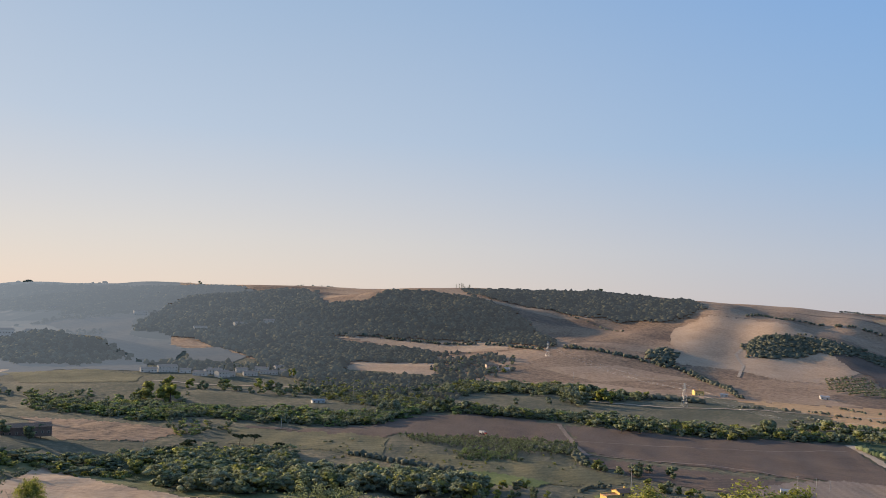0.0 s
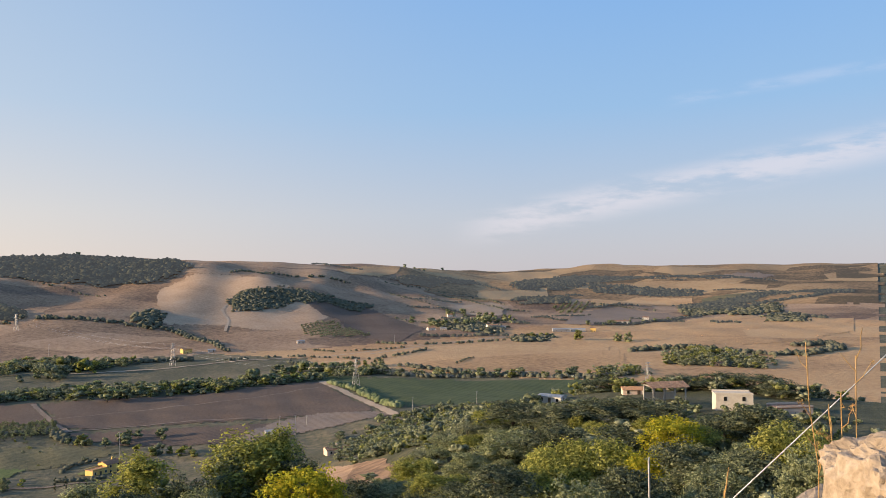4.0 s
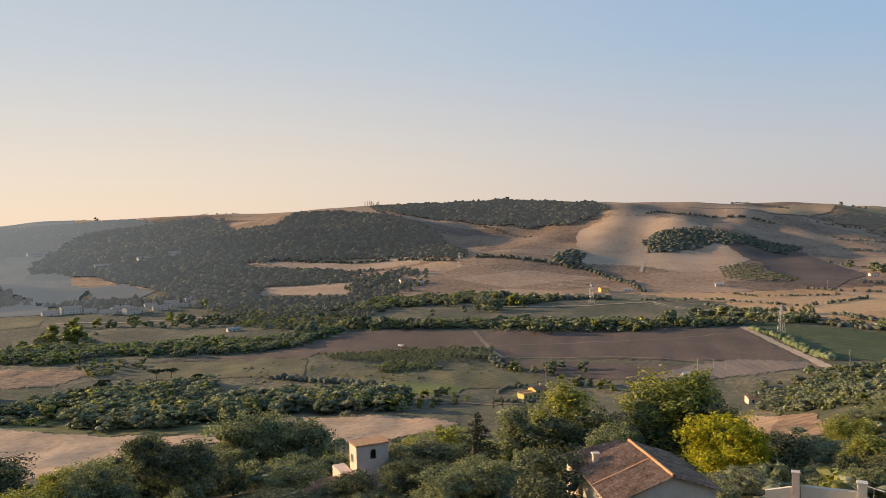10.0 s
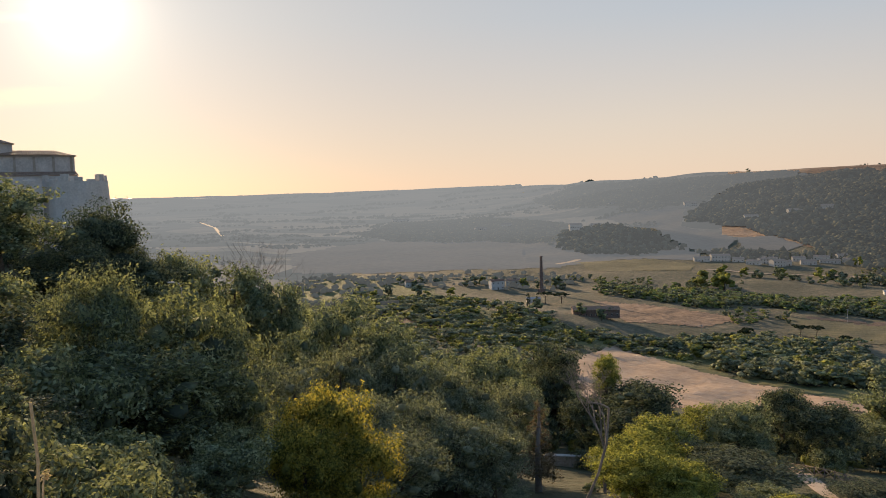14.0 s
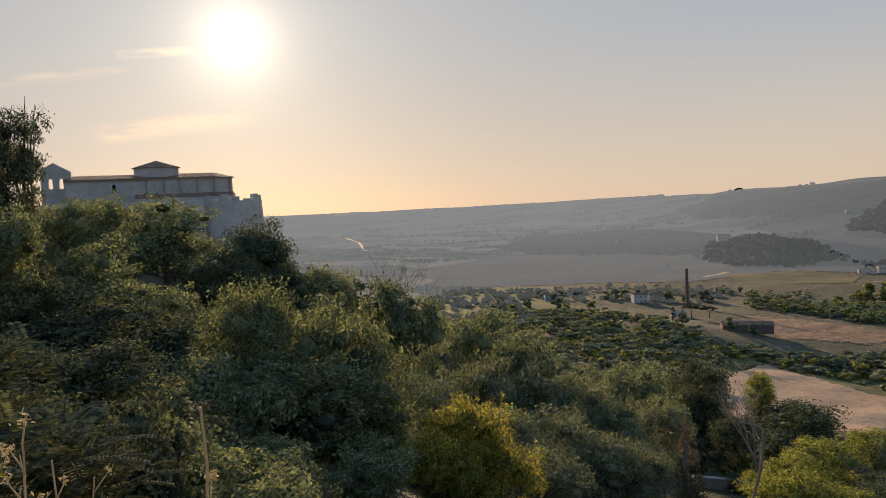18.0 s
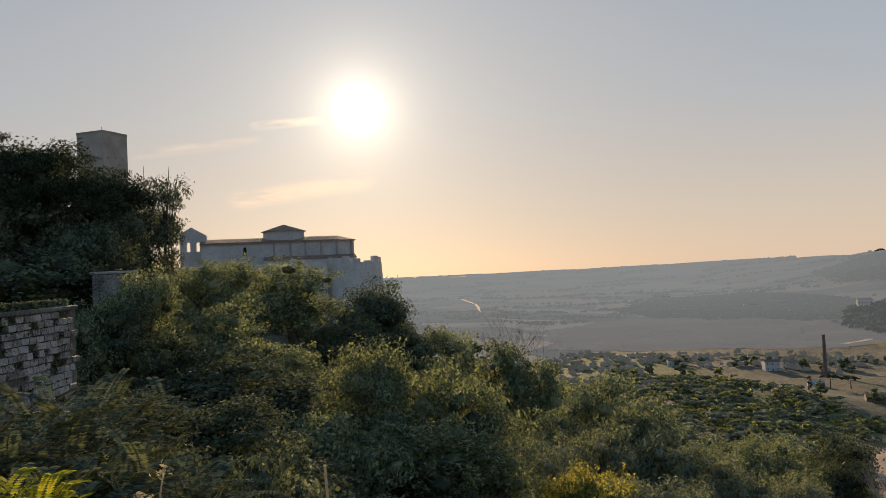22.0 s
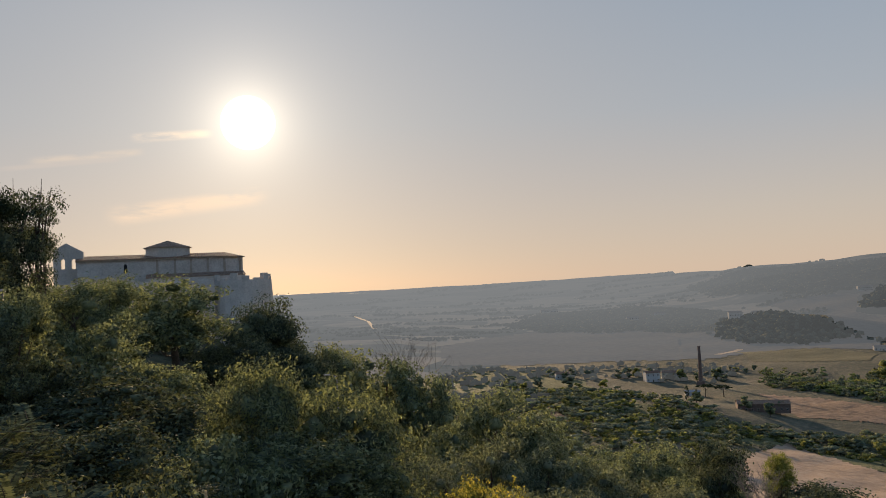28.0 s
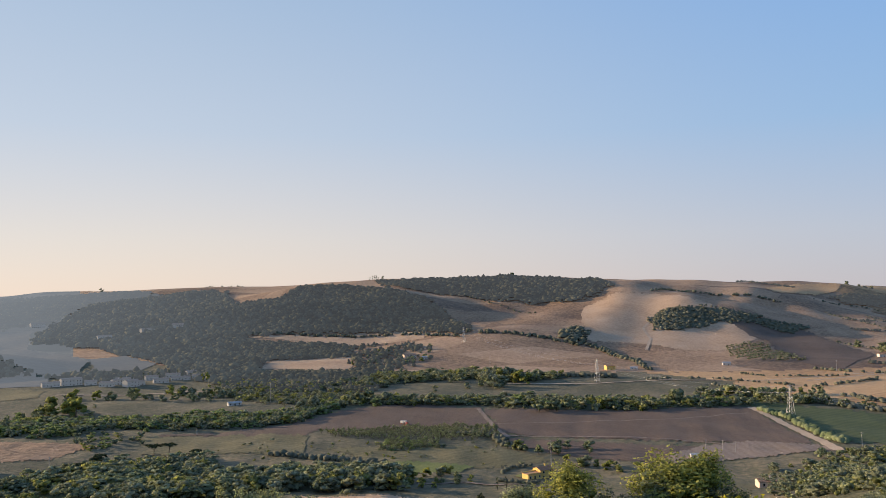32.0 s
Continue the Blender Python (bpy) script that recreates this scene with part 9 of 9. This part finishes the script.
garden_wall = new("garden_wall")
garden_wall.matrix_basis = Matrix.Translation(ground(29.0, 84, -0.2)) @ Matrix.Rotation(radians(29), 4, "Z")
tagged(garden_wall, "low pale stone wall at a terrace in the trees", "wall")
part("wall_body", box(7.5, 0.5, 1.6, 0, 0, 0, 0.05), LIMESTONE, garden_wall)
part("wall_coping", box(7.7, 0.65, 0.12, 0, 0, 1.6, 0.02), CONCRETE, garden_wall)


def bent_trunk():
    root = new("bent_dead_tree")
    r = 44.0
    foot = ground(29.2, r, -0.4)
    root.matrix_basis = Matrix.Translation(foot)
    tagged(root, "pale bent dead trunk rising out of the bushes", "dead tree")
    at = lambda a, e: spot(a, r, r * math.tan(radians(e))) - foot
    v, f = tube([Vector(), at(28.85, -22.98), at(28.33, -22.15), at(27.67, -20.72), at(27.10, -18.77), at(26.96, -17.18), at(26.91, -16.26)], [0.1, 0.085, 0.08, 0.075, 0.07, 0.065, 0.06], 8)
    mesh_object("trunk", v, f, BARK_GREY, root, True)
    v, f = tube([at(26.91, -16.26), at(27.50, -15.99), at(28.48, -15.91)], [0.055, 0.05, 0.03], 6)
    mesh_object("branch", v, f, BARK_GREY, root, True)


bent_trunk()


def bare_tree(az, r, top_el, wide, seed):
    """A nearly leafless tree with fine forking twigs."""
    rng = random.Random(seed)
    root = new("bare_tree")
    foot = ground(az, r, -0.3)
    root.matrix_basis = Matrix.Translation(foot)
    tagged(root, "half-dead tree with bare forked twigs against the haze", "dead tree")
    tall = r * math.tan(radians(top_el)) - foot.z
    twigs = []

    def grow(p, d, length, thick, depth):
        q = p + d * length
        twigs.append(tube([p, (p + q) / 2 + Vector((rng.uniform(-1, 1), rng.uniform(-1, 1), 0)) * length * 0.06, q], [thick, thick * 0.8, thick * 0.6], 5 if depth < 2 else 3))
        if depth < 5:
            for _ in range(3 if depth else 4):
                e = (d + Vector((rng.uniform(-1, 1), rng.uniform(-1, 1), rng.uniform(-0.2, 0.6))) * 0.75).normalized()
                grow(q, e, length * rng.uniform(0.55, 0.75), thick * 0.55, depth + 1)

    grow(Vector(), Vector((0, 0, 1)), tall * 0.36, 0.16, 0)
    v, f = join(twigs)
    s = tall / v[:, 2].max()
    mesh_object("limb", v * s, f, BARK_GREY, root, True)


bare_tree(53.6, 128, -3.3, 8, 3)
bare_tree(52.2, 132, -3.9, 8, 5)
bare_tree(27.2, 64, -12.9, 4, 8)
plant("warm", 27.0, 66, 4.2, 3.2, "thin yellow-leaved tree above the bent trunk")

for az, r in ((-60.2, 1340), (-62.3, 1336), (-55.0, 1300), (-58.0, 1450)):
    root = new("straw_bale")
    root.matrix_basis = Matrix.Translation(ground(az, r, 1.0)) @ Matrix.Rotation(radians(30), 4, "Z")
    tagged(root, "round golden straw bale on the stubble", "bale", "bales on the stubble")
    bm = bmesh.new()
    bmesh.ops.create_cone(bm, cap_ends=True, segments=20, radius1=1.2, radius2=1.2, depth=1.8, matrix=Matrix.Rotation(radians(90), 4, "X"))
    part("straw", bm, STUBBLE_GOLD, root)
    bm = bmesh.new()
    bmesh.ops.create_cone(bm, cap_ends=False, segments=20, radius1=1.23, radius2=1.23, depth=0.15, matrix=Matrix.Rotation(radians(90), 4, "X"))
    part("binding", bm, STRAW, root)

tractor = new("tractor")
tractor.matrix_basis = Matrix.Translation(ground(-3.5, 665, 0.3)) @ Matrix.Rotation(radians(25), 4, "Z") @ Matrix.Scale(1.3, 4)
tagged(tractor, "small tractor with a trailer standing on the ploughed field", "tractor")
part("bonnet", box(1.0, 2.0, 0.9, 0, -1.2, 0.9, 0.1), PAINT_RED, tractor)
part("cab", box(1.5, 1.5, 1.7, 0, 0.5, 1.0, 0.12), STEEL, tractor)
part("trailer", box(2.2, 4.0, 1.2, 0, 4.0, 0.8, 0.05), SHEET, tractor)
for x in (-0.9, 0.9):
    for y, r in ((0.6, 0.8), (-1.7, 0.5), (4.6, 0.5)):
        bm = bmesh.new()
        bmesh.ops.create_cone(bm, cap_ends=True, segments=18, radius1=r, radius2=r, depth=0.4, matrix=Matrix.Translation((x, y, r)) @ Matrix.Rotation(radians(90), 4, "Y"))
        wheel = part("wheel", bm, RUBBER, tractor)
        bm = bmesh.new()
        bmesh.ops.create_cone(bm, cap_ends=True, segments=14, radius1=r * 0.5, radius2=r * 0.5, depth=0.44, matrix=Matrix.Translation((x, y, r)) @ Matrix.Rotation(radians(90), 4, "Y"))
        part("rim", bm, PAINT_RED, wheel)


def street_lamp(az, r, top):
    """A curved steel lamp post with a pale head, rising out of the trees."""
    root = new("street_lamp")
    foot = ground(az, r, -0.2)
    root.matrix_basis = Matrix.Translation(foot) @ Matrix.Rotation(radians(az), 4, "Z")
    tagged(root, "grey street lamp with a curved arm above the trees", "lamp")
    h = r * math.tan(radians(top)) - foot.z
    v, f = tube([(0, 0, 0), (0, 0, h * 0.5), (0, 0, h - 0.7), (-0.15, 0, h - 0.2), (-0.5, 0, h)], [0.09, 0.07, 0.055, 0.05, 0.045], 8)
    mesh_object("pole", v, f, STEEL, root, True)
    part("lamp_head", box(0.7, 0.26, 0.14, -0.85, 0, h - 0.06, 0.04), WHITEWASH, root, "pale flat lamp head")


street_lamp(57.7, 75, -6.4)

# the small car parked below the house
car = new("parked_car")
car.matrix_basis = Matrix.Translation(ground(-2.4, 104, 0.05)) @ Matrix.Rotation(radians(12), 4, "Z")
tagged(car, "small pale grey car parked under the trees below the house", "car")
part("body", box(1.65, 3.7, 0.62, 0, 0, 0.3, 0.14), SHEET, car)
shell = box(1.45, 2.0, 0.58, 0, 0.2, 0.9)
for q in shell.verts:
    if q.co.z > 1.2:
        q.co.x, q.co.y = q.co.x * 0.82, 0.2 + (q.co.y - 0.2) * 0.7
bmesh.ops.bevel(shell, geom=shell.edges[:], offset=0.08, segments=2, affect="EDGES")
part("cabin", shell, SHEET, car)
part("windscreen", box(1.2, 0.04, 0.42, 0, -0.66, 0.96, 0, 0, Matrix.Rotation(radians(-32), 4, "X")), OPENING, car, "dark windscreen")
part("rear_window", box(1.2, 0.04, 0.4, 0, 1.06, 0.96, 0, 0, Matrix.Rotation(radians(32), 4, "X")), OPENING, car, "dark rear window")
for x in (-0.76, 0.76):
    for y in (-1.15, 1.2):
        bm = bmesh.new()
        bmesh.ops.create_cone(bm, cap_ends=True, segments=18, radius1=0.3, radius2=0.3, depth=0.2, matrix=Matrix.Translation((x, y, 0.3)) @ Matrix.Rotation(radians(90), 4, "Y"))
        tyre = part("wheel", bm, RUBBER, car)
        bm = bmesh.new()
        bmesh.ops.create_cone(bm, cap_ends=True, segments=14, radius1=0.18, radius2=0.18, depth=0.23, matrix=Matrix.Translation((x, y, 0.3)) @ Matrix.Rotation(radians(90), 4, "Y"))
        part("rim", bm, STEEL, tyre)

lawn = field("lawn", [(-11.9, 458), (-12.5, 456), (-12.9, 466), (-12.4, 478), (-11.6, 474), (-11.3, 464)], LUSH, "bright green watered lawn beside the yellow house", 0.45, "lawn")
# the sea beyond the plain
sea_a, sea_r = np.radians(np.arange(55.0, 97.0, 0.5)), np.linspace(4350, 4900, 6)
sa, sr = np.meshgrid(sea_a, sea_r)
sx, sy = -sr * np.sin(sa), sr * np.cos(sa)
i, j = np.meshgrid(np.arange(5), np.arange(len(sea_a) - 1), indexing="ij")
k = len(sea_a)
faces = np.stack([i * k + j, i * k + j + 1, (i + 1) * k + j + 1, (i + 1) * k + j], -1).reshape(-1, 4)
sea = mesh_object("water", np.stack([sx, sy, height(sx, sy) + 1.2], -1).reshape(-1, 3), faces, WATER, None, True)
tagged(sea, "strip of sea glinting under the low sun", "sea", kind="structure")
